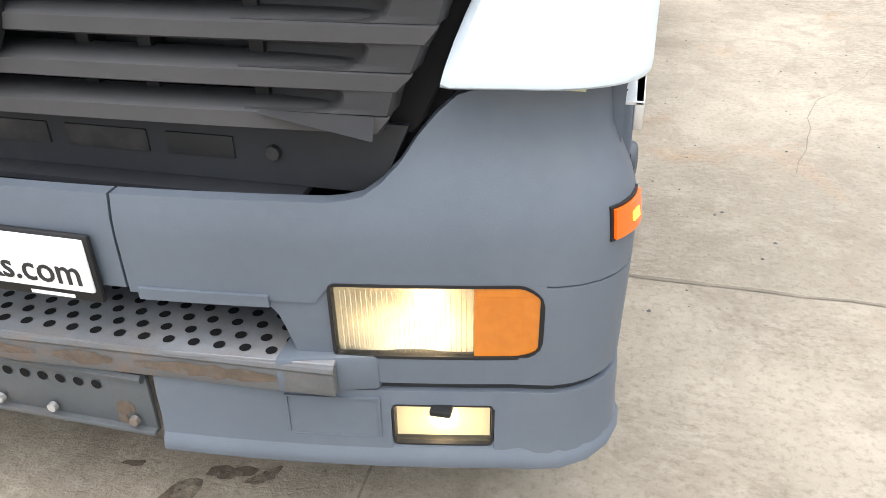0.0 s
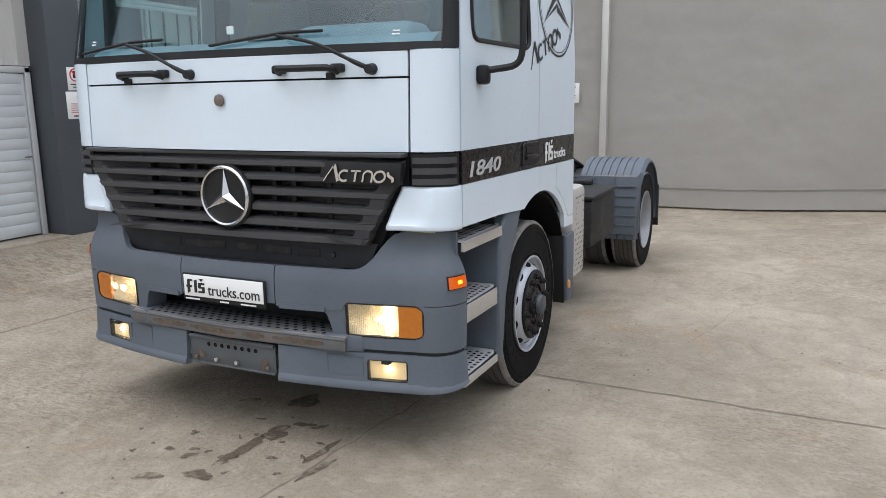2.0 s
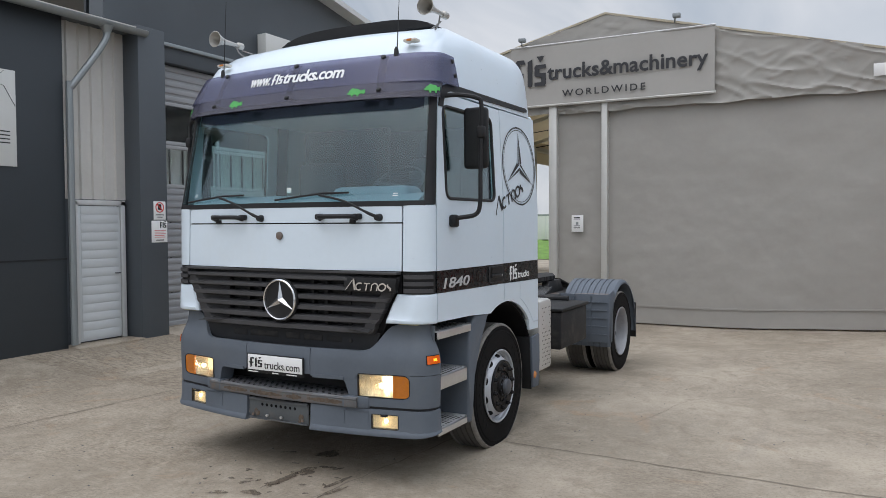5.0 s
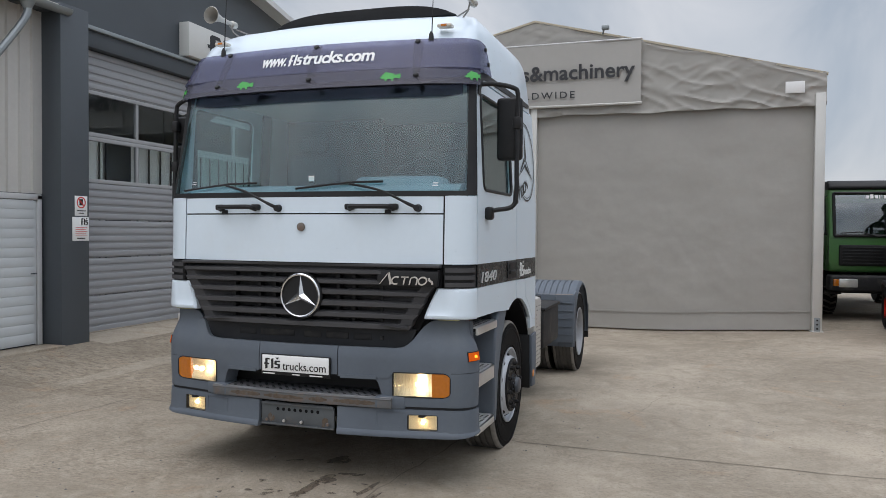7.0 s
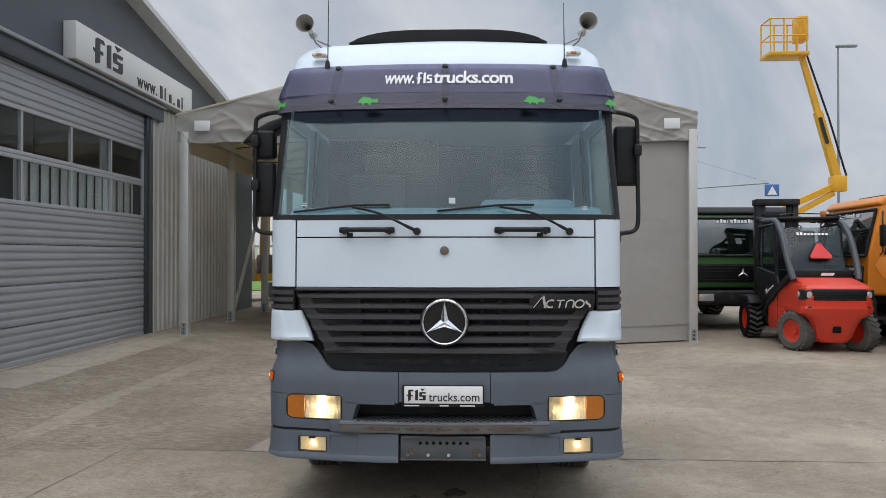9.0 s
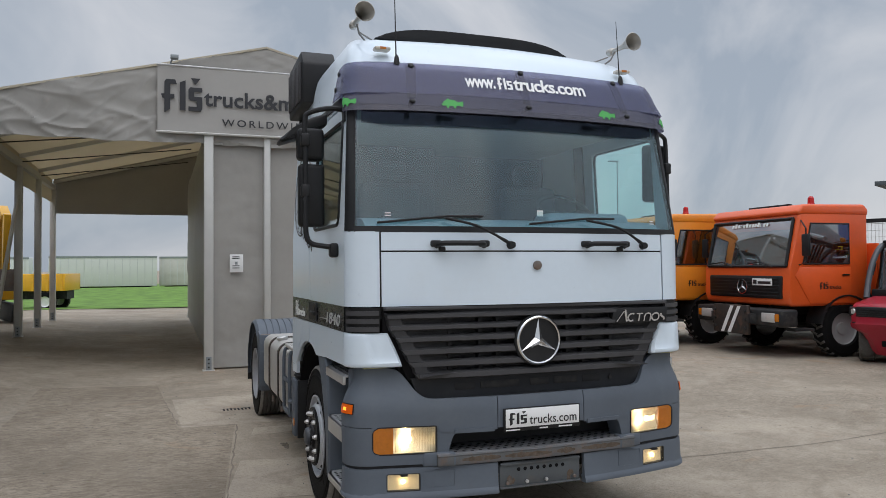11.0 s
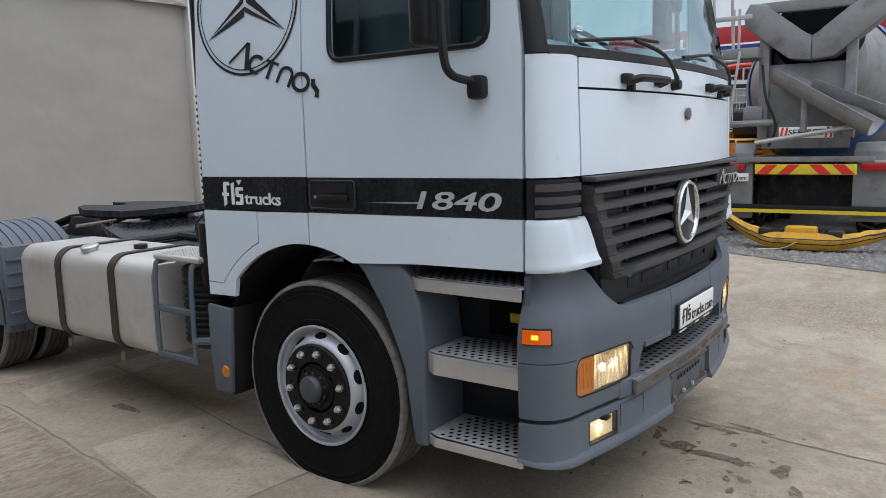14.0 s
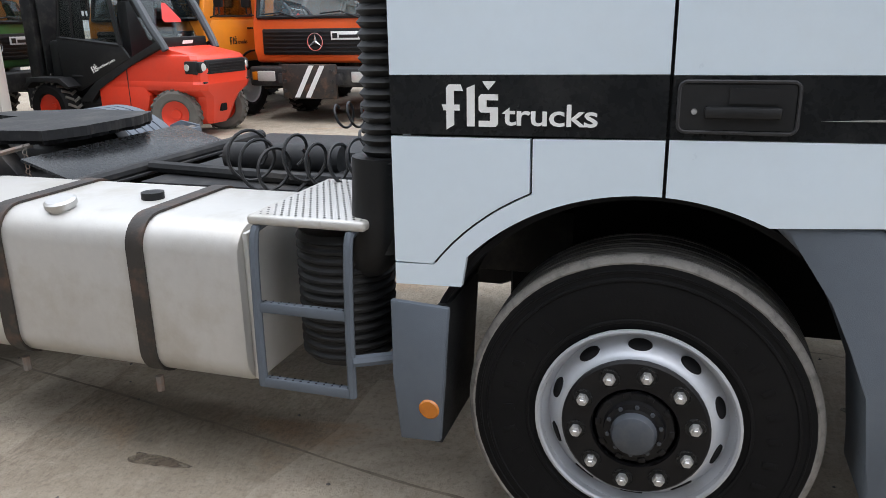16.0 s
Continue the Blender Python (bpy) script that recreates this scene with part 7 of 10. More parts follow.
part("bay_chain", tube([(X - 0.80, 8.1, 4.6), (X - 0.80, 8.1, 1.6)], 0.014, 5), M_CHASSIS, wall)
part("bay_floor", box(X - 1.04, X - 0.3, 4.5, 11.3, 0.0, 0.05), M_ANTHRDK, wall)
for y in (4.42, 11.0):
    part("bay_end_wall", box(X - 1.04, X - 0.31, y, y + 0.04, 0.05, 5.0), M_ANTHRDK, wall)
# post beside the garage door
wpart("post", box(-6.5, -5.78, 4.10, 4.62, 0.0, 4.98, 0.01), M_ANTHR, "anthracite clad corner post")
# recessed side door with corrugated wall above
DX = -6.10
wpart("recess_floor_strip", box(DX - 0.2, -5.7, 2.95, 4.10, 0.05, 0.17, 0.01), M_CONC)
bm = bmesh.new()
pts = []
y = 2.95
while y < 4.05:
    pts += [(y, 0.0), (y + 0.15, 0.0), (y + 0.165, 0.03), (y + 0.185, 0.03)]
    y += 0.20
bm = loft([[Vector((DX - 0.02 + d, yy, z)) for yy, d in pts] for z in (2.30, 4.9)], False)
wpart("corrugated_sheet", bm, M_CORR)
wpart("recess_back", box(DX - 0.12, DX - 0.05, 2.85, 4.1, 0.0, 4.95), M_ANTHR)
sd = tagged(thing("side_door"), "white ribbed panel door with lever handle", "door", kind="structure")
part("door_leaf", box(DX - 0.03, DX, 3.25, 3.97, 0.19, 2.20, 0.006), M_DOORW, sd)
for k in range(15):
    part("door_rib", box(DX - 0.005, DX + 0.006, 3.29, 3.93, 0.215 + 0.133 * k, 0.341 + 0.133 * k, 0.003), M_DOORW, sd)
bm = box(DX - 0.04, DX + 0.02, 3.16, 3.24, 0.17, 2.28, 0.008)
box(DX - 0.04, DX + 0.02, 3.98, 4.06, 0.17, 2.28, 0.008, bm=bm)
box(DX - 0.04, DX + 0.02, 3.16, 4.06, 2.21, 2.29, 0.008, bm=bm)
part("door_frame", bm, M_LIGHTFR, sd)
part("door_handle", tube([(DX + 0.0, 3.92, 1.18), (DX + 0.06, 3.92, 1.18), (DX + 0.06, 3.82, 1.18)], 0.01, 6), M_CHROME, sd)
# near dark wall with gutter, downpipe and poster
nw = tagged(part("wall_near", box(-7.2, -5.95, -1.5, 2.95, 0, 4.88, 0.01), M_ANTHRDK), "dark grey clad wall with a zinc gutter", "wall", kind="structure")
part("cladding_joint", box(-5.95, -5.942, -1.5, 2.95, 1.43, 1.45), M_SEAM, nw)
bm = loft([[Vector((-5.78 + 0.085 * math.cos(t), y, 4.90 + 0.085 * math.sin(t))) for t in [math.radians(a) for a in range(180, 361, 20)]] + [Vector((-5.78 + 0.075 * math.cos(t), y, 4.905 + 0.075 * math.sin(t))) for t in [math.radians(a) for a in range(360, 179, -20)]] for y in (-1.6, 4.25)])
part("gutter", bm, M_ZINC, nw, "half-round zinc gutter")
part("eaves", prism([(-7.4, 5.30), (-5.80, 4.95), (-5.80, 4.90), (-7.4, 5.2)], "y", -1.6, 4.20), M_CORR, nw)
part("soffit", box(-7.2, -5.83, 2.95, 4.20, 4.86, 4.90), M_ANTHR, nw)
part("downpipe", tube(smooth_path([(-5.78, 3.55, 4.82), (-5.78, 3.50, 4.58), (-5.87, 3.08, 3.95), (-5.90, 3.02, 3.85), (-5.90, 3.01, 3.65), (-5.90, 3.01, 0.2)], 4), 0.05, 10), M_ZINC, nw, "zinc downpipe")
part("pipe_funnel", lathe([(0.10, 0.12), (0.05, 0.0)], 12, "z"), M_ZINC, nw, m=pose(-5.78, 3.55, 4.72))
ps = tagged(part("poster", box(-5.945, -5.93, 0.8, 2.24, 2.70, 3.97, 0.004), M_SIGNPANEL), "pale poster panel with thin line drawing", "poster", kind="structure")
bm = None
for k in range(4):
    bm = box(-5.932, -5.928, 1.95, 2.15, 3.0 + 0.05 * k, 3.015 + 0.05 * k, bm=bm)
part("print_bars", bm, M_SIGNK, ps)
part("print_lines", tube([(-5.928, 2.23, 3.5), (-5.928, 2.08, 3.75), (-5.928, 1.93, 3.8), (-5.928, 2.08, 3.95)], 0.004, 4), M_SIGNK, ps)
# long white sign over the garage door
sg = tagged(thing("facade_sign"), "long white sign panel with black lettering", "sign", kind="structure")
part("sign_panel", box(X + 0.03, X + 0.25, 7.49, 12.75, 5.02, 5.64, 0.01), M_SIGNPANEL, sg)
part("sign_mark", mark_bm(1.12, 0.50, 0.01), M_SIGNK, sg, m=facing(X + 0.256, 8.04, 5.09, 90))
part("sign_word", text_bm("www.", 0.18, 0.95, 0.01, 0, 1.15, 0.01), M_SIGNK, sg, m=facing(X + 0.256, 9.79, 5.07, 90))
bm = bmesh.new()
for k, w in enumerate((0.12, 0.05, 0.12, 0.06, 0.12, 0.05)):
    box(0.24 * k, 0.24 * k + w, 0, (0.26 if k in (0, 1, 5) else 0.18) if k != 3 else 0.04, -0.005, 0.005, bm=bm)
part("sign_bars", bm, M_SIGNK, sg, m=facing(X + 0.256, 10.90, 5.07, 90))
# notices on the post
n1 = tagged(thing("warning_sign"), "white notice with a red prohibition ring", "sign")
part("sign_plate", box(-5.78, -5.772, 4.34, 4.575, 1.995, 2.285, 0.004), M_SIGNW, n1)
bm = lathe([(0.068, 0.004), (0.083, 0.004), (0.083, 0.0), (0.068, 0.0), (0.068, 0.004)], 32, "x")
part("red_ring", bm, M_REDSIGN, n1, m=pose(-5.772, 4.457, 2.19))
part("red_slash", box(-0.002, 0.003, -0.075, 0.075, -0.008, 0.008), M_REDSIGN, n1, m=pose(-5.77, 4.457, 2.19, -45))
part("black_figure", box(-5.772, -5.770, 4.425, 4.49, 2.15, 2.24, 0.0), M_SIGNK, n1)
part("text_bars", merge(box(-5.772, -5.770, 4.38, 4.54, 2.065, 2.078), box(-5.772, -5.770, 4.41, 4.51, 2.03, 2.042)), M_SIGNK, n1)
n2 = tagged(thing("info_sign"), "white notice with small print", "sign")
part("sign_plate", box(-5.78, -5.772, 4.295, 4.605, 1.635, 1.98, 0.004), M_SIGNW, n2)
part("sign_mark", mark_bm(0.13, 0.11, 0.004), M_SIGNK, n2, m=facing(-5.770, 4.45, 1.86, 90))
bm = None
for k in range(5):
    bm = box(-5.772, -5.770, 4.35, 4.57 - 0.03 * (k % 2), 1.715 + 0.027 * k, 1.722 + 0.027 * k, bm=bm)
part("text_bars", bm, M_REDSIGN, n2)
part("foot_bar", box(-5.772, -5.770, 4.38, 4.53, 1.665, 1.680), M_SIGNK, n2)
# roof edge of the workshop gable
bm = prism([(3.6, 7.90), (18.6, 5.38), (18.6, 5.26), (3.6, 7.78)], "x", X - 0.3, X + 0.35)
rf = tagged(part("roof_west", bm, M_LIGHTFR), "pale metal roof edge of the workshop", "roof", kind="structure")
part("roof_slope", prism([(3.6, 7.85), (18.6, 5.33), (18.6, 5.26), (3.6, 7.78)], "x", X - 12, X - 1.06), M_ANTHR, rf)
# corrugated shed wall past the garage
pts = []
y = 11.05
while y < 16.2:
    pts += [(y, 0.0), (y + 0.13, 0.0), (y + 0.15, 0.035), (y + 0.20, 0.035), (y + 0.22, 0.0)]
    y += 0.25
bm = loft([[Vector((X - 0.02 + d, yy, z)) for yy, d in pts] for z in (0.0, 5.1)], False)
part("corrugated_wall", bm, M_CORR, wall)
part("shed_dark", box(X - 3, X - 0.1, 11.06, 19, 0, 4.95), M_ANTHR, wall)

# ---- tent hall ----
TY = 10.92
TL, TR, TM, TP = -5.66, 4.80, -1.52, -0.445
RX, RZ, EZ = -0.45, 6.03, 4.72
tent = tagged(thing("tent_hall"), "grey tarpaulin storage tent on aluminium posts", "tent", kind="structure")
def roof_z(x):
    return RZ - (RZ - EZ) * abs(x - RX) / ((TR - RX) if x > RX else (RX - TL))


def cloth(x0, x1, z0, z1, y, wav=0.02, nx=24, nz=10, seed=0, thick=0.008, crease=0.0):
    rows = []
    for j in range(nz + 1):
        row = []
        for i in range(nx + 1):
            x = x0 + (x1 - x0) * i / nx
            a, b = (z0(x) if callable(z0) else z0), (z1(x) if callable(z1) else z1)
            z = a + (b - a) * j / nz
            w = wav * (noise.noise(Vector((x * 0.9, z * 1.4, seed))) + 0.5 * noise.noise(Vector((x * 2.3, z * 3.0, seed + 9))) + 0.35 * abs(noise.noise(Vector((x * 1.3 + z, z * 4.0 - x * 0.5, seed + 4)))))
            if crease:
                # short sharp folds running across the hanging edge
                c1 = noise.noise(Vector((x * 1.1 + 2.2 * z, z * 1.6 - x * 0.25, seed + 31)))
                c2 = noise.noise(Vector((x * 2.6 - 3.0 * z, z * 2.2, seed + 57)))
                w -= crease * (max(0, 1 - abs(c1) * 5) ** 2 + 0.7 * max(0, 1 - abs(c2) * 4.5) ** 2) * (0.4 + 0.6 * (1 - j / nz))
            row.append(Vector((x, y + w, z)))
        rows.append(row)
    return sheet(rows, thick)


g0 = lambda x: ground_z(x, TY) + 0.03
part("gable_cloth", cloth(TL - 0.15, TR + 0.08, lambda x: 4.13 + 0.012 * math.sin(x * 2.7) + 0.01 * math.sin(x * 6.3), lambda x: roof_z(x) + 0.02, TY - 0.06, 0.035, 240, 40, 3, 0.008, 0.035), M_TARP, tent)
part("wide_front_panel", cloth(TP, TR, g0, 4.3, TY + 0.03, 0.016, 90, 60, 5, 0.008, 0.006), M_TARP, tent)
part("narrow_front_panel", cloth(TM, TP, g0, 4.3, TY + 0.03, 0.025, 24, 60, 7, 0.008, 0.012), M_TARP, tent)
part("panel_hem", cloth(TP, TR, lambda x: g0(x) + 0.33, lambda x: g0(x) + 0.36, TY + 0.005, 0.02, 40, 1, 5), M_TARP, tent)
part("roof_cloth", prism([(TL - 0.2, EZ - 0.04), (RX, RZ), (TR + 0.1, EZ - 0.04), (TR + 0.1, EZ), (RX, RZ + 0.04), (TL - 0.2, EZ)], "y", TY - 0.08, 23.7), M_TARPIN, tent)
part("rear_valance", prism([(TL, 3.6), (TR, 3.6), (TR, EZ), (RX, RZ), (TL, EZ)], "y", 23.6, 23.64), M_TARP, tent)
part("inner_wall", cloth(TY + 0.05, 23.5, g0, 4.6, 0, 0.03, 40, 16, 11), M_TARP, tent, m=Matrix(((0, 1, 0, TM), (1, 0, 0, 0), (0, 0, 1, 0), (0, 0, 0, 1))))
part("east_wall", cloth(TY + 0.05, 23.5, g0, 4.7, 0, 0.03, 20, 8, 12), M_TARP, tent, m=Matrix(((0, 1, 0, TR + 0.03), (1, 0, 0, 0), (0, 0, 1, 0), (0, 0, 0, 1))))
part("side_valance", cloth(TY, 23.5, 3.95, 4.7, 0, 0.04, 30, 3, 13), M_TARPIN, tent, m=Matrix(((0, 1, 0, TL - 0.05), (1, 0, 0, 0), (0, 0, 1, 0), (0, 0, 0, 1))))
for x, y in ((TL, TY), (TL, 14.05), (TL, 17.2), (TL, 20.3), (TL, 23.45), (TM, TY - 0.04), (TP, TY - 0.03), (TR - 0.02, TY - 0.04)):
    w = 0.085 if x != TP else 0.06
    gz = ground_z(x, y)
    part("tent_post", box(x - w, x + w, y - 0.09, y + 0.09, gz, 4.35, 0.012), M_TENTALU, tent)
    part("post_foot", box(x - 0.11, x + 0.11, y - 0.13, y + 0.12, gz, gz + 0.012, 0.003), M_TENTALU, tent)
    part("foot_bracket", box(x - 0.05, x + 0.05, y - 0.105, y - 0.09, gz + 0.012, gz + 0.26, 0.003), M_ZINC, tent)
    for k in range(3):
        part("bracket_hole", box(x - 0.014, x + 0.014, y - 0.108, y - 0.104, gz + 0.05 + 0.075 * k, gz + 0.078 + 0.075 * k), M_DARK, tent)
for y in (TY, 14.05, 17.2, 20.3, 23.45):
    for x0, z0, x1, z1 in ((TL, EZ - 0.12, RX, RZ - 0.12), (RX, RZ - 0.12, TR, EZ - 0.12)):
        part("rafter", tube([(x0, y + 0.05, z0), (x1, y + 0.05, z1)], 0.07, 4), M_TENTALU, tent)
for k, y in enumerate((12.5, 15.6, 18.7, 21.8)):
    part("purlin_rod", tube([(TL, y - 1.5, 4.45), (TM, y + 1.5, 5.4)], 0.015, 5), M_CHASSIS, tent)
part("eaves_beam", box(TL - 0.05, TL + 0.07, TY, 23.5, 4.35, 4.5), M_TENTALU, tent)
part("diagonal_brace", tube([(TL, 14.05, 0.2), (TL, 17.1, 3.6)], 0.05, 6), M_TENTALU, tent)
# sign on the gable
ts = tagged(thing("tent_sign"), "grey printed banner with dark lettering on the tent gable", "sign", kind="structure")
part("banner", cloth(-2.42, 1.64, 4.33, lambda x: 5.53, TY - 0.16, 0.02, 30, 8, 21), M_TARPSIGN, ts)
part("banner_top_bar", tube([(-2.44, TY - 0.165, 5.545), (1.66, TY - 0.165, 5.545)], 0.018, 6), M_LIGHTFR, ts)
part("banner_bar", tube([(-2.44, TY - 0.16, 4.31), (1.66, TY - 0.16, 4.31)], 0.025, 6), M_TENTALU, ts)
part("banner_mark", mark_bm(0.72, 0.66, 0.01), M_INK, ts, m=facing(-2.36, TY - 0.20, 4.66))
part("banner_word", text_bm("trucks&machinery", 0.39, 3.14, 0.01, 0, 1.0, 0.018), M_INK, ts, m=facing(-1.61, TY - 0.20, 4.725))
part("banner_word", text_bm("WORLDWIDE", 0.135, 1.67, 0.01, 0, 1.35, 0.006), M_INK, ts, m=facing(-1.29, TY - 0.20, 4.46))
lb = tagged(thing("tent_label"), "small white maker's label on the tent", "label")
for x in (-5.43, 4.19):
    part("label_sheet", box(x, x + 0.32, TY - 0.15, TY - 0.14, 4.36, 4.57, 0.003), M_SIGNW, lb)
nt = tagged(thing("paper_notice"), "white paper notice pinned to the tent", "notice")
part("paper", box(-1.137, -0.892, TY - 0.06, TY - 0.05, 1.725, 2.065, 0.002), M_SIGNW, nt)
for z in (1.80, 1.84, 1.98, 2.01):
    part("print_bar", box(-1.09, -0.96, TY - 0.064, TY - 0.061, z, z + 0.014), M_SIGNK, nt)
part("print_block", box(-1.045, -0.995, TY - 0.064, TY - 0.061, 1.87, 1.925), M_ZINC, nt)
for x in (-2.2, 0.9):
    f = tagged(thing("flood_lamp"), "small flood lamp on the tent gable", "lamp")
    part("lamp_stay", tube([(x, TY - 0.1, roof_z(x)), (x + 0.05, TY - 0.25, roof_z(x) + 0.08)], 0.015, 6), M_ZINC, f)
    part("lamp_head", box(x, x + 0.14, TY - 0.32, TY - 0.2, roof_z(x) + 0.04, roof_z(x) + 0.12, 0.015), M_ZINC, f)


# ---- parked vehicles and machines ----
def paint(name, c, rough=0.35):
    return mat(name, c, rough, 0, 0.06, 1.5, coat=0.2, dirt=tuple(v * 0.6 + 0.03 for v in c), dirt_amt=0.35, dirt_scale=1.6)


M_GREEN = paint("green_paint", (0.055, 0.17, 0.045))
M_ORANGE = paint("orange_paint", (0.82, 0.27, 0.02))
M_REDOR = paint("red_orange_paint", (0.80, 0.115, 0.02))
M_RED = paint("red_paint", (0.72, 0.048, 0.018))
M_CRIM = paint("crimson_paint", (0.36, 0.012, 0.03))
M_YELPAINT = paint("yellow_paint", (0.78, 0.36, 0.02))
M_WORNYEL = mat("worn_yellow_paint", (0.62, 0.33, 0.02), 0.55, 0, 0.15, 4, bump=0.1, bscale=60, dirt=(0.12, 0.085, 0.04), dirt_amt=0.8, dirt_scale=6)
M_LIFTYEL = paint("lift_yellow_paint", (0.80, 0.42, 0.02))
M_MIXGREY = mat("mixer_grey_paint", (0.235, 0.24, 0.245), 0.5, 0.1, 0.16, 3, bump=0.1, bscale=40, dirt=(0.115, 0.10, 0.085), dirt_amt=0.85, dirt_scale=4)
M_BLUEP = paint("blue_paint", (0.06, 0.16, 0.42))
M_TAILRED = mat("tail_lens_red", (0.45, 0.015, 0.015), 0.2, 0, 0.08, 20)
M_LAMPCLEAR = mat("clear_lamp_lens", (0.62, 0.63, 0.60), 0.15, 0.3, 0.1, 30)
M_SILVER = mat("silver_paint", (0.45, 0.46, 0.46), 0.4, 0.4, 0.06, 3)
M_SEATBLK = mat("black_vinyl", (0.02, 0.02, 0.022), 0.5, 0, 0.1, 6)
M_CANRED = mat("canopy_red_sheet", (0.36, 0.02, 0.025), 0.5, 0, 0.06, 0.6)
M_CANBLUE = mat("canopy_blue_sheet", (0.03, 0.035, 0.20), 0.5, 0, 0.06, 0.6)
M_GLASSLORRY = thin_glass("lorry_windscreen_glass", (0.45, 0.5, 0.5), 0.34)
M_GLASSREAR = thin_glass("tinted_machine_glass", (0.62, 0.66, 0.66), 0.03)
M_TRIRED = mat("red_triangle", (0.75, 0.03, 0.025), 0.4, 0, 0.05, 10)


def simple_wheel(parent, x, y, r, w, rim_mat, axis="x", zc=None, rim_r=0.55, tyre_mat=None, tread_mat=None):
    """A wheel with a blocky tyre on a cross-axle, in its parent's frame."""
    zc = r if zc is None else zc
    h = w / 2
    wl_ = thing("wheel", pose(x, y, zc))
    wl_.parent = parent
    ty = part("tyre", lathe([(r * 0.56, -h * 0.8), (r * 0.62, -h), (r * 0.88, -h), (r * 0.97, -h * 0.75), (r, -h * 0.6), (r, h * 0.6), (r * 0.97, h * 0.75), (r * 0.88, h), (r * 0.62, h), (r * 0.56, h * 0.8)], 28, axis), tyre_mat or M_RUBBER, wl_)
    bm = bmesh.new()
    for k in range(22):
        t = 2 * math.pi * k / 22
        for s in (-1, 1):
            b2 = box(-0.02, 0.02, -h * 0.45, h * 0.45, -0.012, 0.012)
            m = Matrix.Rotation(t + (0.07 if s > 0 else 0), 4, "X") @ Matrix.Translation((s * h * 0.42, 0, r)) @ Matrix.Rotation(radians(90 + 25 * s), 4, "Z")
            merge(bm, b2, m)
    if axis == "y":
        bm.transform(Matrix.Rotation(radians(90), 4, "Z"))
    part("tread_pattern", bm, tread_mat or M_TREAD, ty)
    part("rim", lathe([(r * 0.57, -h * 0.82), (r * rim_r, -h * 0.6), (r * 0.45, -h * 0.35), (r * 0.22, -h * 0.3), (r * 0.2, -h * 0.5), (0, -h * 0.5), (0, h * 0.5), (r * 0.2, h * 0.5), (r * 0.22, h * 0.3), (r * 0.45, h * 0.35), (r * rim_r, h * 0.6), (r * 0.57, h * 0.82)], 24, axis), rim_mat, wl_)
    return wl_


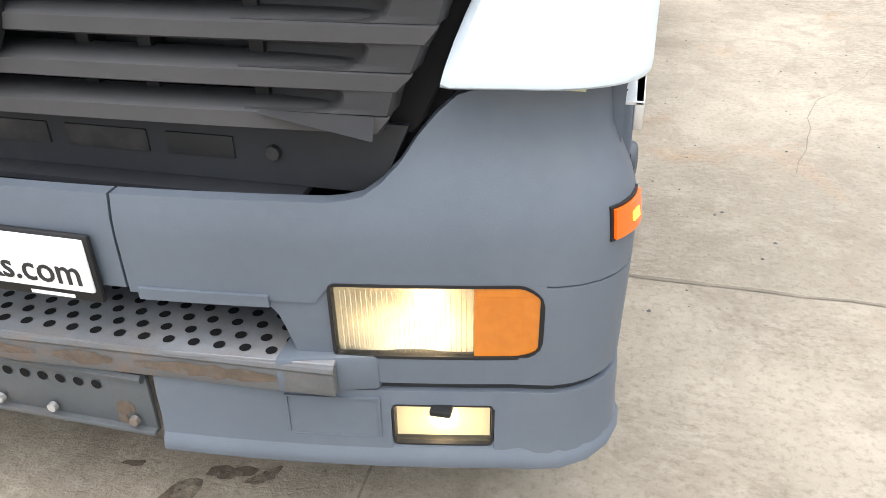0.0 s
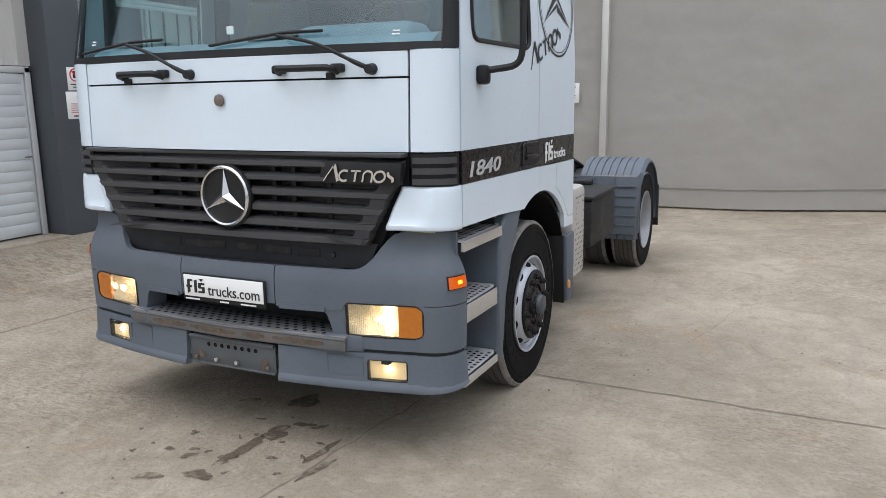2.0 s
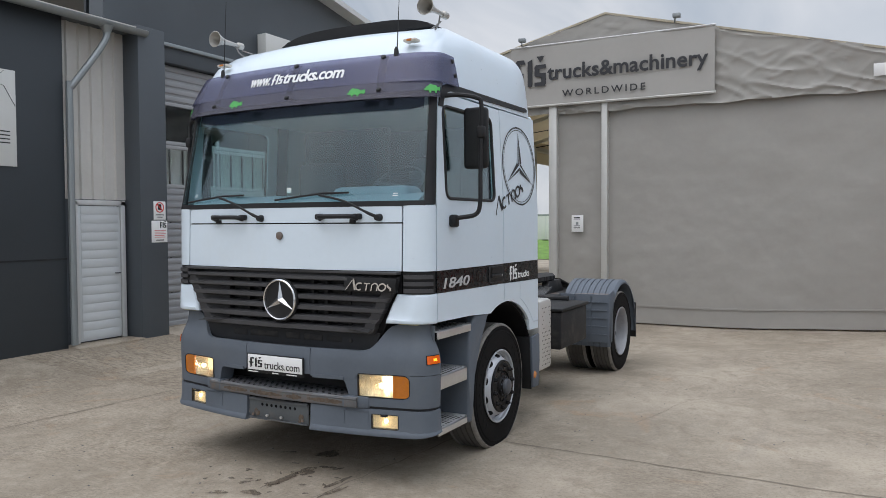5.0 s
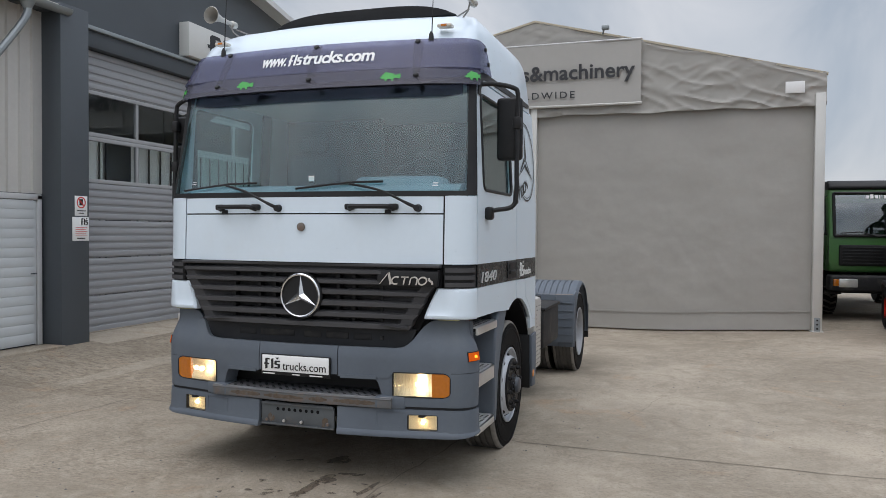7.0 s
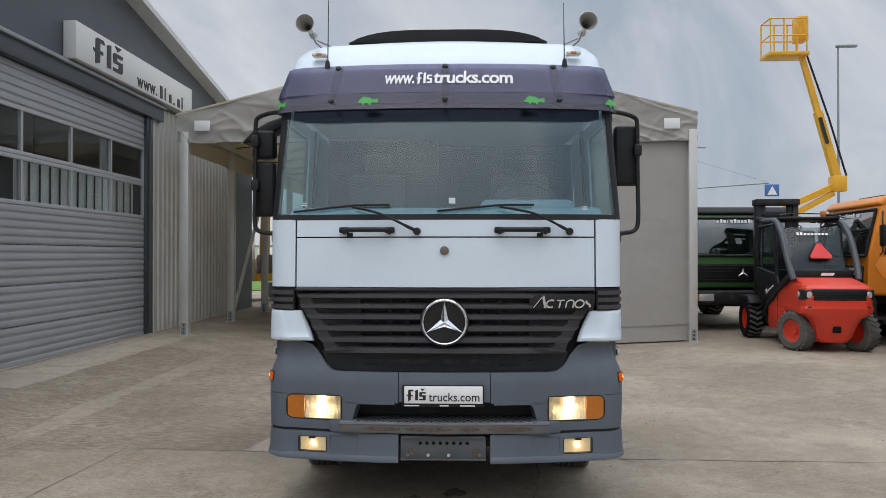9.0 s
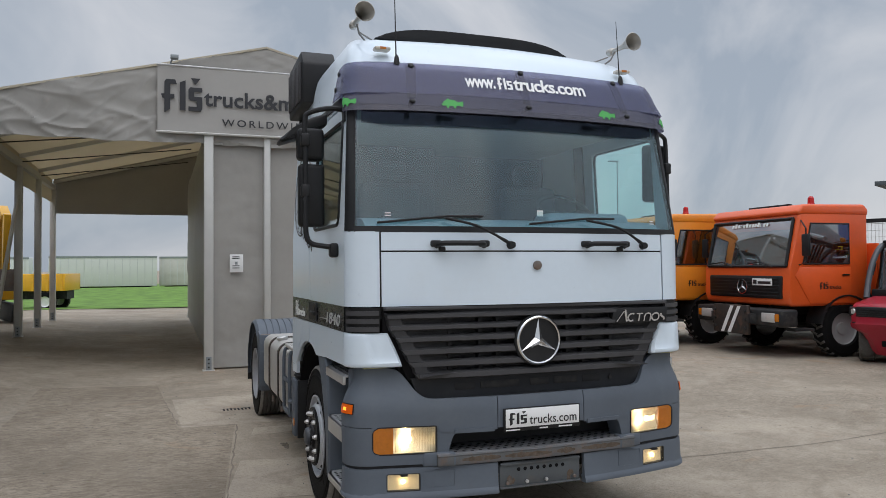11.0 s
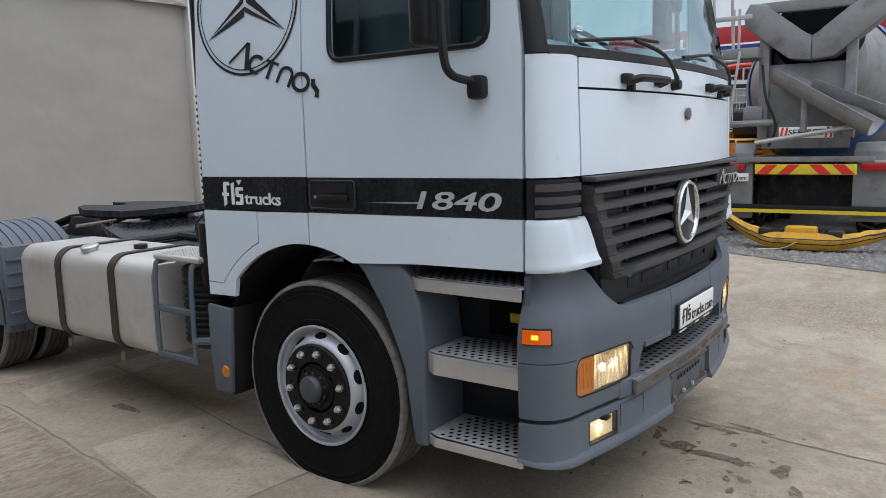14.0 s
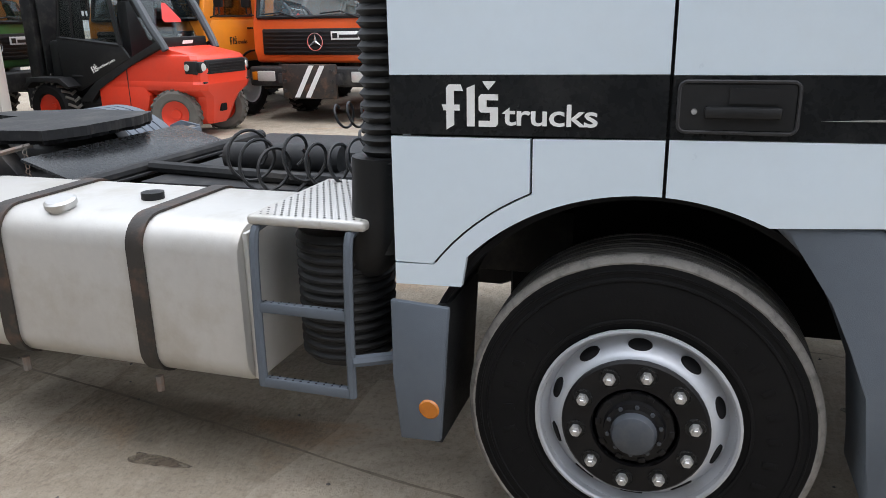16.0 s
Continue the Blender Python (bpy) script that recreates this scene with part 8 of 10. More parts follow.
def old_truck(body_mat, m, label, beacon=False, bed_mat=None, lamp_guard=False):
    """A bonnetless older lorry, its front facing -y at y = 0."""
    t = thing("parked_lorry", m, label, "truck", "lorries parked in the yard")
    # cab shell with a raked windscreen
    prof = [(0.0, 0.95), (-0.02, 1.15), (0.0, 1.62), (0.22, 2.62), (0.34, 2.74), (1.75, 2.74), (1.78, 2.6), (1.78, 0.95)]
    part("cab", prism(prof, "x", -1.2, 1.2, 0.06, seg=3), body_mat, t)
    part("roof_cap", prism([(0.22, 2.60), (0.16, 2.66), (0.30, 2.80), (1.70, 2.82), (1.80, 2.72), (1.78, 2.60)], "x", -1.21, 1.21, 0.05, seg=3), body_mat if beacon else M_BLACKPL, t)
    ws_ = part("windscreen", prism([(-0.015, 1.70), (0.175, 2.52), (0.20, 2.52), (0.01, 1.70)], "x", -1.08, 1.08, 0.004), M_GLASSLORRY if beacon else M_GLASSDK, t)
    part("screen_seal", merge(tube([(-1.10, -0.01, 1.68), (-1.10, 0.175, 2.54)], 0.03, 6), merge(tube([(1.10, -0.01, 1.68), (1.10, 0.175, 2.54)], 0.03, 6), merge(tube([(-1.1, -0.01, 1.68), (1.1, -0.01, 1.68)], 0.03, 6), tube([(-1.1, 0.175, 2.54), (1.1, 0.175, 2.54)], 0.03, 6)))), M_BLACKPL, t)
    bm = bmesh.new()
    for k in range(13):
        box(-0.52 + 0.08 * k, -0.52 + 0.08 * k + (0.055 if k not in (3, 10) else 0.015), 0, 0.085 if k % 4 == 1 else 0.06, -0.003, 0.003, bm=bm)
    tagged(part("screen_bars", bm, M_SIGNW, t, m=pose(0, 0.135, 2.43, 77, 0, 0)), kind="stuff")
    for x in (-0.65, 0.45):
        part("wiper", tube([(x + 0.35, -0.05, 1.66), (x, -0.02, 1.76), (x - 0.35, -0.03, 1.73)], 0.012, 5), M_BLACKPL, t)
    gp = part("grille_panel", box(-1.02, 1.02, -0.05, 0.02, 1.08, 1.50, 0.03), M_BLACKPL, t, "black slatted grille panel")
    for k in range(6):
        part("grille_slat", box(-0.96, 0.96, -0.068, -0.045, 1.12 + 0.062 * k, 1.145 + 0.062 * k, 0.004), M_BLACKPL, gp)
    part("ring_badge", lathe([(0.125, 0.0), (0.13, -0.012), (0.145, -0.012), (0.148, 0.0)], 28, "y"), M_CHROME, t, m=pose(0, -0.065, 1.29))
    bm = bmesh.new()
    for k in range(3):
        a = math.pi / 2 + k * 2 * math.pi / 3
        for d in (-1, 1):
            bm.faces.new([bm.verts.new(p) for p in (Vector((0.13 * math.cos(a), 0, 0.13 * math.sin(a))), Vector((0.03 * math.cos(a + d * 1.05), 0.002, 0.03 * math.sin(a + d * 1.05))), Vector((0, -0.015, 0)))])
    part("badge_star", bm, M_CHROME, t, smooth=0, m=pose(0, -0.072, 1.29))
    pl = part("plate", box(0.30, 0.82, -0.082, -0.070, 1.32, 1.45, 0.004), M_SIGNW, t)
    part("plate_bars", merge(box(0.33, 0.42, -0.086, -0.082, 1.345, 1.425), box(0.45, 0.79, -0.086, -0.082, 1.35, 1.40)), M_SIGNK, pl)
    part("bumper", box(-1.22, 1.22, -0.22, 0.15, 0.58, 0.90, 0.05, 3), M_CHASSIS, t, "black steel bumper")
    for s in (-1, 1):
        part("headlamp", box(s * 0.88 - 0.17, s * 0.88 + 0.17, -0.24, -0.19, 0.66, 0.83, 0.02), M_LAMPCLEAR, t)
        part("indicator", box(s * 1.10 - 0.05, s * 1.10 + 0.05, -0.24, -0.19, 0.68, 0.82, 0.015), M_AMBER, t)
        d = part("door", prism([(0.42, 1.0), (1.35, 1.0), (1.35, 1.66), (0.20, 1.66), (0.10, 1.5)], "x", s * 1.2, s * 1.215, 0.006), body_mat, t)
        part("door_window", prism([(0.28, 1.72), (1.32, 1.72), (1.32, 2.45), (0.46, 2.45)], "x", s * 1.2, s * 1.214), M_GLASSLORRY, d)
        part("window_seal", tube([(s * 1.205, 0.28, 1.72), (s * 1.205, 1.32, 1.72), (s * 1.205, 1.32, 2.45), (s * 1.205, 0.46, 2.45), (s * 1.205, 0.28, 1.72)], 0.02, 5), M_BLACKPL, d)
        part("door_handle", box(s * 1.225 - 0.012, s * 1.225 + 0.012, 1.15, 1.30, 1.50, 1.53, 0.006), M_BLACKPL, d)
        part("door_mark", mark_bm(0.2, 0.14, 0.003), M_SIGNK, d, m=facing(s * 1.222, 0.62 if s > 0 else 0.95, 1.25, 90 * s))
        part("door_word", text_bm("trucks", 0.07, 0.26, 0.003, 0, 1.0, 0.012), M_SIGNK, d, m=facing(s * 1.222, 0.85 if s > 0 else 0.72, 1.26, 90 * s))
        mr = part("mirror", box(s * 1.42 - 0.09, s * 1.42 + 0.09, 0.12, 0.18, 1.85, 2.25, 0.03), M_BLACKPL, t)
        part("mirror_arm", tube([(s * 1.2, 0.2, 1.7), (s * 1.42, 0.15, 1.75), (s * 1.42, 0.15, 2.35), (s * 1.2, 0.25, 2.5)], 0.014, 5), M_BLACKPL, mr)
        simple_wheel(t, s * 1.02, 1.25, 0.52, 0.3, M_SILVER)
        part("wheel_arch", loft([[Vector((s * x, 1.25 - r * math.cos(a), 0.52 + r * math.sin(a))) for x, r in ((1.24, 0.60), (0.85, 0.60), (0.85, 0.63), (1.24, 0.63))] for a in [math.radians(k) for k in range(10, 181, 12)]]), M_BLACKPL, t)
        part("step", box(s * 1.05 - 0.12, s * 1.05 + 0.12, 0.12, 0.55, 0.50, 0.55, 0.01), M_CHASSIS, t)
        simple_wheel(t, s * 0.95, 4.6, 0.52, 0.5, M_SILVER)
        part("frame_rail", box(s * 0.42 - 0.04, s * 0.42 + 0.04, 0.2, 5.8, 0.75, 0.98), M_CHASSIS, t)
        if lamp_guard:
            part("mount_arm", box(s * 0.53 - 0.04, s * 0.53 + 0.04, -0.36, 0.1, 0.62, 0.80, 0.01), M_CHASSIS, t)
    if lamp_guard:
        pm = part("plough_mount", box(-0.5, 0.5, -0.36, -0.29, 0.40, 0.95, 0.02), M_STRAP, t, "rusty black plough mounting plate")
        for dx in (-0.08, 0.12):
            part("mount_stripe", prism([(dx + 0.10, 0.93), (dx + 0.19, 0.93), (dx - 0.10, 0.42), (dx - 0.19, 0.42)], "y", -0.366, -0.360), M_SIGNW, pm, "white warning stripe")
        for z in (0.52, 0.68, 0.84):
            for x in (-0.43, 0.43):
                part("mount_bolt", lathe([(0.0, -0.03), (0.03, -0.03), (0.03, 0.0)], 6, "y"), M_CHASSIS, pm, m=pose(x, -0.36, z))
    part("axle", tube([(-1.0, 1.25, 0.52), (1.0, 1.25, 0.52)], 0.07, 8), M_CHASSIS, t)
    part("axle", tube([(-1.0, 4.6, 0.52), (1.0, 4.6, 0.52)], 0.08, 8), M_CHASSIS, t)
    part("engine", box(-0.4, 0.4, 0.3, 1.6, 0.6, 1.0), M_DARK, t)
    part("bed", box(-1.22, 1.22, 2.0, 5.9, 1.0, 1.12, 0.02), M_CHASSIS, t)
    for s in (-1, 1):
        part("bed_side", box(s * 1.22 - 0.03, s * 1.22 + 0.03, 2.0, 5.9, 1.12, 1.95, 0.015), bed_mat or body_mat, t)
        for k in range(5):
            part("bed_rib", box(s * 1.26 - 0.02, s * 1.26 + 0.02, 2.1 + 0.9 * k, 2.2 + 0.9 * k, 1.12, 1.95, 0.01), bed_mat or body_mat, t)
    part("bed_front", box(-1.22, 1.22, 1.96, 2.02, 1.12, 2.1, 0.015), bed_mat or body_mat, t)
    if beacon:
        part("beacon", lathe([(0.07, 0.0), (0.07, 0.03), (0.06, 0.04), (0.055, 0.14), (0.03, 0.17), (0.0, 0.175)], 16, "z"), M_TAILRED, t, "red roof beacon", m=pose(0.75, 0.9, 2.82))
        part("roof_bar", box(-0.6, 0.5, 0.6, 0.7, 2.82, 2.86, 0.01), M_BLACKPL, t)
    return t


gz = 0.10
old_truck(M_GREEN, pose(6.42, 12.65, gz, 0, 0, 2), "green older lorry with black roof and bumper, parked beside the tent", False)
old_truck(M_ORANGE, pose(7.66, 10.66, gz, 0, 0, -94), "yellow-orange older lorry with a red beacon, parked in the yard", True)
old_truck(M_REDOR, pose(8.27, 7.80, gz, 0, 0, -93), "red-orange older lorry with plough mounts, parked in the yard", True, None, True)


def forklift(body_mat, m, label, rim_mat=None, plate=True, mast=2.88, long=1.0):
    """A counterbalance forklift, its rear facing -y at y = 0."""
    rim_mat = rim_mat or M_RED
    f = thing("forklift", m, label, "forklift", "forklifts")
    # counterweight with a flat sloping hood and an inset foot
    rings = []
    for z, w, y0, y1 in ((0.18, 0.24, 0.06, 0.30), (0.26, 0.33, 0.02, 1.58), (0.46, 0.38, -0.06, 1.58), (0.60, 0.44, -0.12, 1.58), (0.70, 0.60, -0.17, 1.57), (0.75, 0.615, -0.19, 1.57), (0.79, 0.612, -0.20, 1.52), (0.83, 0.595, -0.19, 1.45), (1.00, 0.60, -0.20, 1.14), (1.14, 0.58, -0.16, 0.88), (1.19, 0.555, -0.12, 0.80), (1.21, 0.53, -0.06, 0.76), (1.30, 0.50, 0.42, 0.62), (1.31, 0.49, 0.45, 0.60)):
        c = min(0.16, w * 0.45)
        rings.append([Vector(p) for p in ((-w + c, y0, z), (w - c, y0, z), (w - c * 0.3, y0 + c * 0.35, z), (w, y0 + c, z), (w, max(y1, y0 + c + 0.02), z), (-w, max(y1, y0 + c + 0.02), z), (-w, y0 + c, z), (-w + c * 0.3, y0 + c * 0.35, z))])
    cw = part("counterweight", loft(rings), body_mat, f, "painted counterweight with a sloping hood", smooth=22)
    part("rear_grille", box(-0.46, 0.46, -0.02, 0.10, 0.91, 1.13, 0.03), M_BLACKPL, cw, m=pose(0, -0.18, 0))
    for k in range(4):
        part("grille_slat", box(-0.40, 0.40, -0.212, -0.18, 0.945 + 0.04 * k, 0.962 + 0.04 * k, 0.004), M_BLACKPL, cw)
    for s in (-1, 1):
        part("side_grille", box(s * 0.565 - 0.04, s * 0.565 + 0.04, -0.12, 0.12, 0.93, 1.12, 0.025), M_BLACKPL, cw)
        part("rear_lamp", lathe([(0.05, 0.02), (0.06, 0.0), (0.05, -0.02), (0.0, -0.025)], 16, "y"), M_LAMPCLEAR, cw, m=pose(s * 0.50, -0.16, 1.03, 0, 0, s * 20))
        part("side_lamp", lathe([(0.05, 0.0), (0.048, 0.012), (0.0, 0.016)], 16, "x") if s > 0 else lathe([(0.0, -0.016), (0.048, -0.012), (0.05, 0.0)], 16, "x"), M_LAMPCLEAR, cw, m=pose(s * 0.604, 0.06, 1.03))
        part("lamp_trim", box(s * 0.50 - 0.08, s * 0.50 + 0.08, -0.17, -0.08, 0.95, 1.11, 0.03), M_BLACKPL, cw)
        part("side_skirt", prism([(0.86, 0.30), (1.58, 0.30), (1.58, 0.76), (0.86, 0.76), (0.78, 0.62)], "x", s * 0.38, s * 0.613, 0.01), body_mat, cw)
        simple_wheel(f, s * 0.54, 0.42, 0.355, 0.26, rim_mat, zc=0.355, rim_r=0.62, tyre_mat=M_TREADPALE, tread_mat=M_TREADPALE).matrix_basis = pose(s * 0.54, 0.42, 0.355, 0, 0, 26)
        simple_wheel(f, s * 0.72, 2.25, 0.40, 0.30, rim_mat, zc=0.40, rim_r=0.62, tread_mat=M_TREADPALE)
        part("front_fender", prism([(1.85, 0.75), (2.0, 0.88), (2.5, 0.88), (2.66, 0.72), (2.60, 0.70), (2.47, 0.82), (2.03, 0.82), (1.9, 0.72)], "x", s * 0.58, s * 0.88, 0.01), M_BLACKPL, f)
        part("side_seam", box(s * 0.614 - 0.003, s * 0.614 + 0.003, 1.09, 1.10, 0.33, 1.02), M_SEAM, cw)
        part("cab_strip", prism([(0.52, 1.30), (1.0, 1.06), (1.57, 0.70), (1.70, 0.50), (1.95, 0.50), (1.60, 0.82), (1.0, 1.16), (0.56, 1.40)], "x", s * 0.56, s * 0.635, 0.012), M_BLACKPL, f, "black sloping cab sill")
        d = part("cab_door", prism([(1.0, 1.16), (1.60, 0.82), (1.90, 0.66), (2.15, 0.85), (2.17, 1.46), (1.12, 1.34)], "x", s * 0.59, s * 0.635, 0.012), M_BLACKPL, f, "black cab door")
        part("window_frame", tube([(s * 0.61, y, z) for y, z in ((1.14, 1.34), (2.14, 1.46), (2.02, 2.30), (1.28, 2.32), (1.14, 1.34))], 0.035, 6), M_BLACKPL, d)
        part("window_bar", tube([(s * 0.61, 1.90, 1.44), (s * 0.61, 1.84, 2.30)], 0.02, 6), M_BLACKPL, d)
        part("door_window", prism([(1.15, 1.35), (2.13, 1.46), (2.01, 2.29), (1.28, 2.31)], "x", s * 0.606, s * 0.612), M_GLASSREAR, d)
        part("door_handle", box(s * 0.642 - 0.012, s * 0.642 + 0.012, 1.80, 1.98, 0.88, 0.91, 0.008), M_CHASSIS, d)
        tilt = facing(s * 0.638, 1.62 if s < 0 else 1.22, 0.93 if s < 0 else 1.13, 90 * s) @ Matrix.Rotation(math.radians(24 if s < 0 else -24), 4, "Z")
        part("door_emblem", mark_bm(0.11, 0.11, 0.003), M_SIGNW, d, m=tilt)
        part("door_word", text_bm("machinery.com", 0.05, 0.31, 0.003, 0, 1.0, 0.012), M_SIGNW, d, m=tilt @ Matrix.Translation((0.12, 0.01, 0)))
        part("rear_pillar", tube(smooth_path([(s * 0.56, 0.48, 1.27), (s * 0.60, 0.66, 1.62), (s * 0.60, 0.86, 2.02), (s * 0.59, 1.12, 2.30), (s * 0.56, 1.40, 2.40), (s * 0.55, 2.0, 2.42)], 4), 0.055, 8), M_ANTHR, f, "dark rounded cab pillar")
        part("pillar_light", tube([(s * 0.60, 0.75, 1.75), (s * 0.60, 0.86, 1.98)], 0.06, 8), M_BLACKPL, f)
        part("mast_rail", box(s * 0.38 - 0.06, s * 0.38 + 0.06, 2.72, 2.90, 0.15, mast, 0.01), M_CHASSIS, f)
        part("inner_rail", box(s * 0.28 - 0.045, s * 0.28 + 0.045, 2.74, 2.88, 0.2, mast - 0.08, 0.01), M_CHASSIS, f)
        part("lift_cylinder", tube([(s * 0.20, 2.70, 0.3), (s * 0.20, 2.70, mast - 0.38)], 0.05, 10), M_CHASSIS, f)
        part("tilt_ram", tube([(s * 0.45, 2.0, 2.42), (s * 0.42, 2.75, min(2.52, mast - 0.1))], 0.05, 8), M_CHASSIS, f)
        part("fork", prism([(2.95, 0.12), (3.2, 0.11), (3.2, 0.14), (3.0, 0.17), (3.0, 0.7), (2.95, 0.7)], "x", s * 0.28 - 0.06, s * 0.28 + 0.06, 0.005), M_CHASSIS, f)
    part("mast_head", box(-0.46, 0.46, 2.68, 2.94, mast - 0.08, mast + 0.06, 0.02), M_CHASSIS, f)
    part("mast_head", box(-0.40, 0.40, 2.74, 2.88, mast - 0.33, mast - 0.25, 0.01), M_CHASSIS, f)
    part("carriage", box(-0.5, 0.5, 2.90, 2.96, 0.35, 0.85, 0.01), M_CHASSIS, f)
    part("mast_chain", tube([(0.05, 2.8, 0.5), (0.05, 2.8, mast - 0.28)], 0.02, 6), M_CHASSIS, f)
    part("cab_roof", box(-0.56, 0.56, 1.15, 2.25, 2.40, 2.46, 0.025), M_BLACKPL, f)
    part("rear_screen", prism([(0.74, 1.42), (1.10, 2.25), (1.12, 2.25), (0.76, 1.42)], "x", -0.52, 0.52), M_GLASSREAR, f)
    part("rear_panel", box(-0.52, 0.52, 0.60, 0.72, 1.28, 1.45, 0.02), M_BLACKPL, f)
    bm = bmesh.new()
    for k in range(9):
        box(-0.30 + 0.065 * k, -0.30 + 0.065 * k + 0.04, 0, 0.06 if k < 2 else 0.04, -0.002, 0.002, bm=bm)
    tagged(part("panel_bars", bm, M_SIGNW, f, m=pose(0, 0.995, 2.10, 66, 0, 0)), kind="stuff")
    part("script_bar", prism([(-0.10, 0), (0.12, 0), (0.15, 0.05), (-0.07, 0.05)], "z", -0.003, 0.003), M_SIGNW, f, m=facing(0.05, 0.595, 1.345))
    bm = prism([(-0.21, 0.0), (0.21, 0.0), (0.23, 0.06), (0.04, 0.36), (-0.04, 0.36), (-0.23, 0.06)], "z", -0.004, 0.004)
    part("warning_triangle", bm, M_TRIRED, f, "red slow-vehicle triangle", m=pose(0.05, 0.775, 1.66, 66, 0, 0) @ Matrix.Diagonal((0.85, 0.85, 1, 1)))
    part("tow_recess", box(-0.07, 0.07, -0.075, 0.02, 0.36, 0.48, 0.02), M_DARK, cw)
    part("weight_crease", box(-0.52, 0.52, -0.19, -0.12, 0.80, 0.825, 0.01), M_SEAM, cw)
    part("seat", box(-0.30, 0.30, 1.22, 1.40, 1.05, 1.98, 0.06), M_SEATBLK, f)
    part("headrest", box(-0.16, 0.16, 1.25, 1.36, 1.96, 2.20, 0.05), M_SEATBLK, f)
    part("dash", box(-0.50, 0.50, 2.25, 2.45, 0.5, 1.42, 0.05), M_BLACKPL, f)
    part("mast_guard", box(-0.42, 0.42, 2.60, 2.63, 0.9, 2.3, 0.01), M_CHASSIS, f)
    part("seat_base", box(-0.25, 0.25, 1.3, 1.8, 1.0, 1.15, 0.05), M_SEATBLK, f)
    part("cab_floor", box(-0.55, 0.55, 1.3, 2.5, 0.35, 0.5), M_CHASSIS, f)
    part("beacon", lathe([(0.05, 0.0), (0.05, 0.03), (0.06, 0.04), (0.05, 0.10), (0.0, 0.12)], 14, "z"), M_AMBER, f, "amber beacon", m=pose(0.28, 1.22, 2.46))
    part("wiring", tube(smooth_path([(-0.5, 1.3, 2.5), (-0.1, 1.8, 2.56), (0.4, 1.4, 2.52), (0.58, 1.0, 2.42)], 5), 0.012, 5), M_HOSE, f)
    if plate:
        part("yellow_plate", box(-0.16, 0.16, 0.98, 1.0, 2.28, 2.37, 0.004), M_YELLOW, f)
        part("plate_bars", merge(box(-0.13, -0.02, 0.972, 0.979, 2.30, 2.35), box(0.01, 0.13, 0.972, 0.979, 2.30, 2.35)), M_SIGNK, f)
    # the longer chassis of the heavier model; its wheels stay round
    def longer(y):
        return y * long if y > 0.5 else 0.5 * long + (y - 0.5) * (0.9 if long > 1 else 1)
    for ob in f.children:
        if ob.type != "MESH":
            ob.location.y = longer(ob.location.y)
            continue
        mp = ob.matrix_basis.copy()
        for q, m4 in [(ob, mp)] + [(c_, mp @ c_.matrix_basis) for c_ in ob.children]:
            inv = m4.inverted()
            for v in q.data.vertices:
                w_ = m4 @ v.co
                w_.y = longer(w_.y)
                v.co = inv @ w_
    return f


forklift(M_RED, pose(6.546, 8.44, gz, 0, 0, -5) @ Matrix.Diagonal((0.985, 0.985, 0.985, 1)), "bright red forklift with black cab and rear warning triangle", None, False, 2.88, 1.22)
forklift(M_CRIM, pose(9.12, 5.44, gz, 0, 0, -74) @ Matrix.Diagonal((0.95, 0.95, 0.87, 1)), "dark red forklift with yellow plate and warning triangle", M_SILVER, True, 2.25)


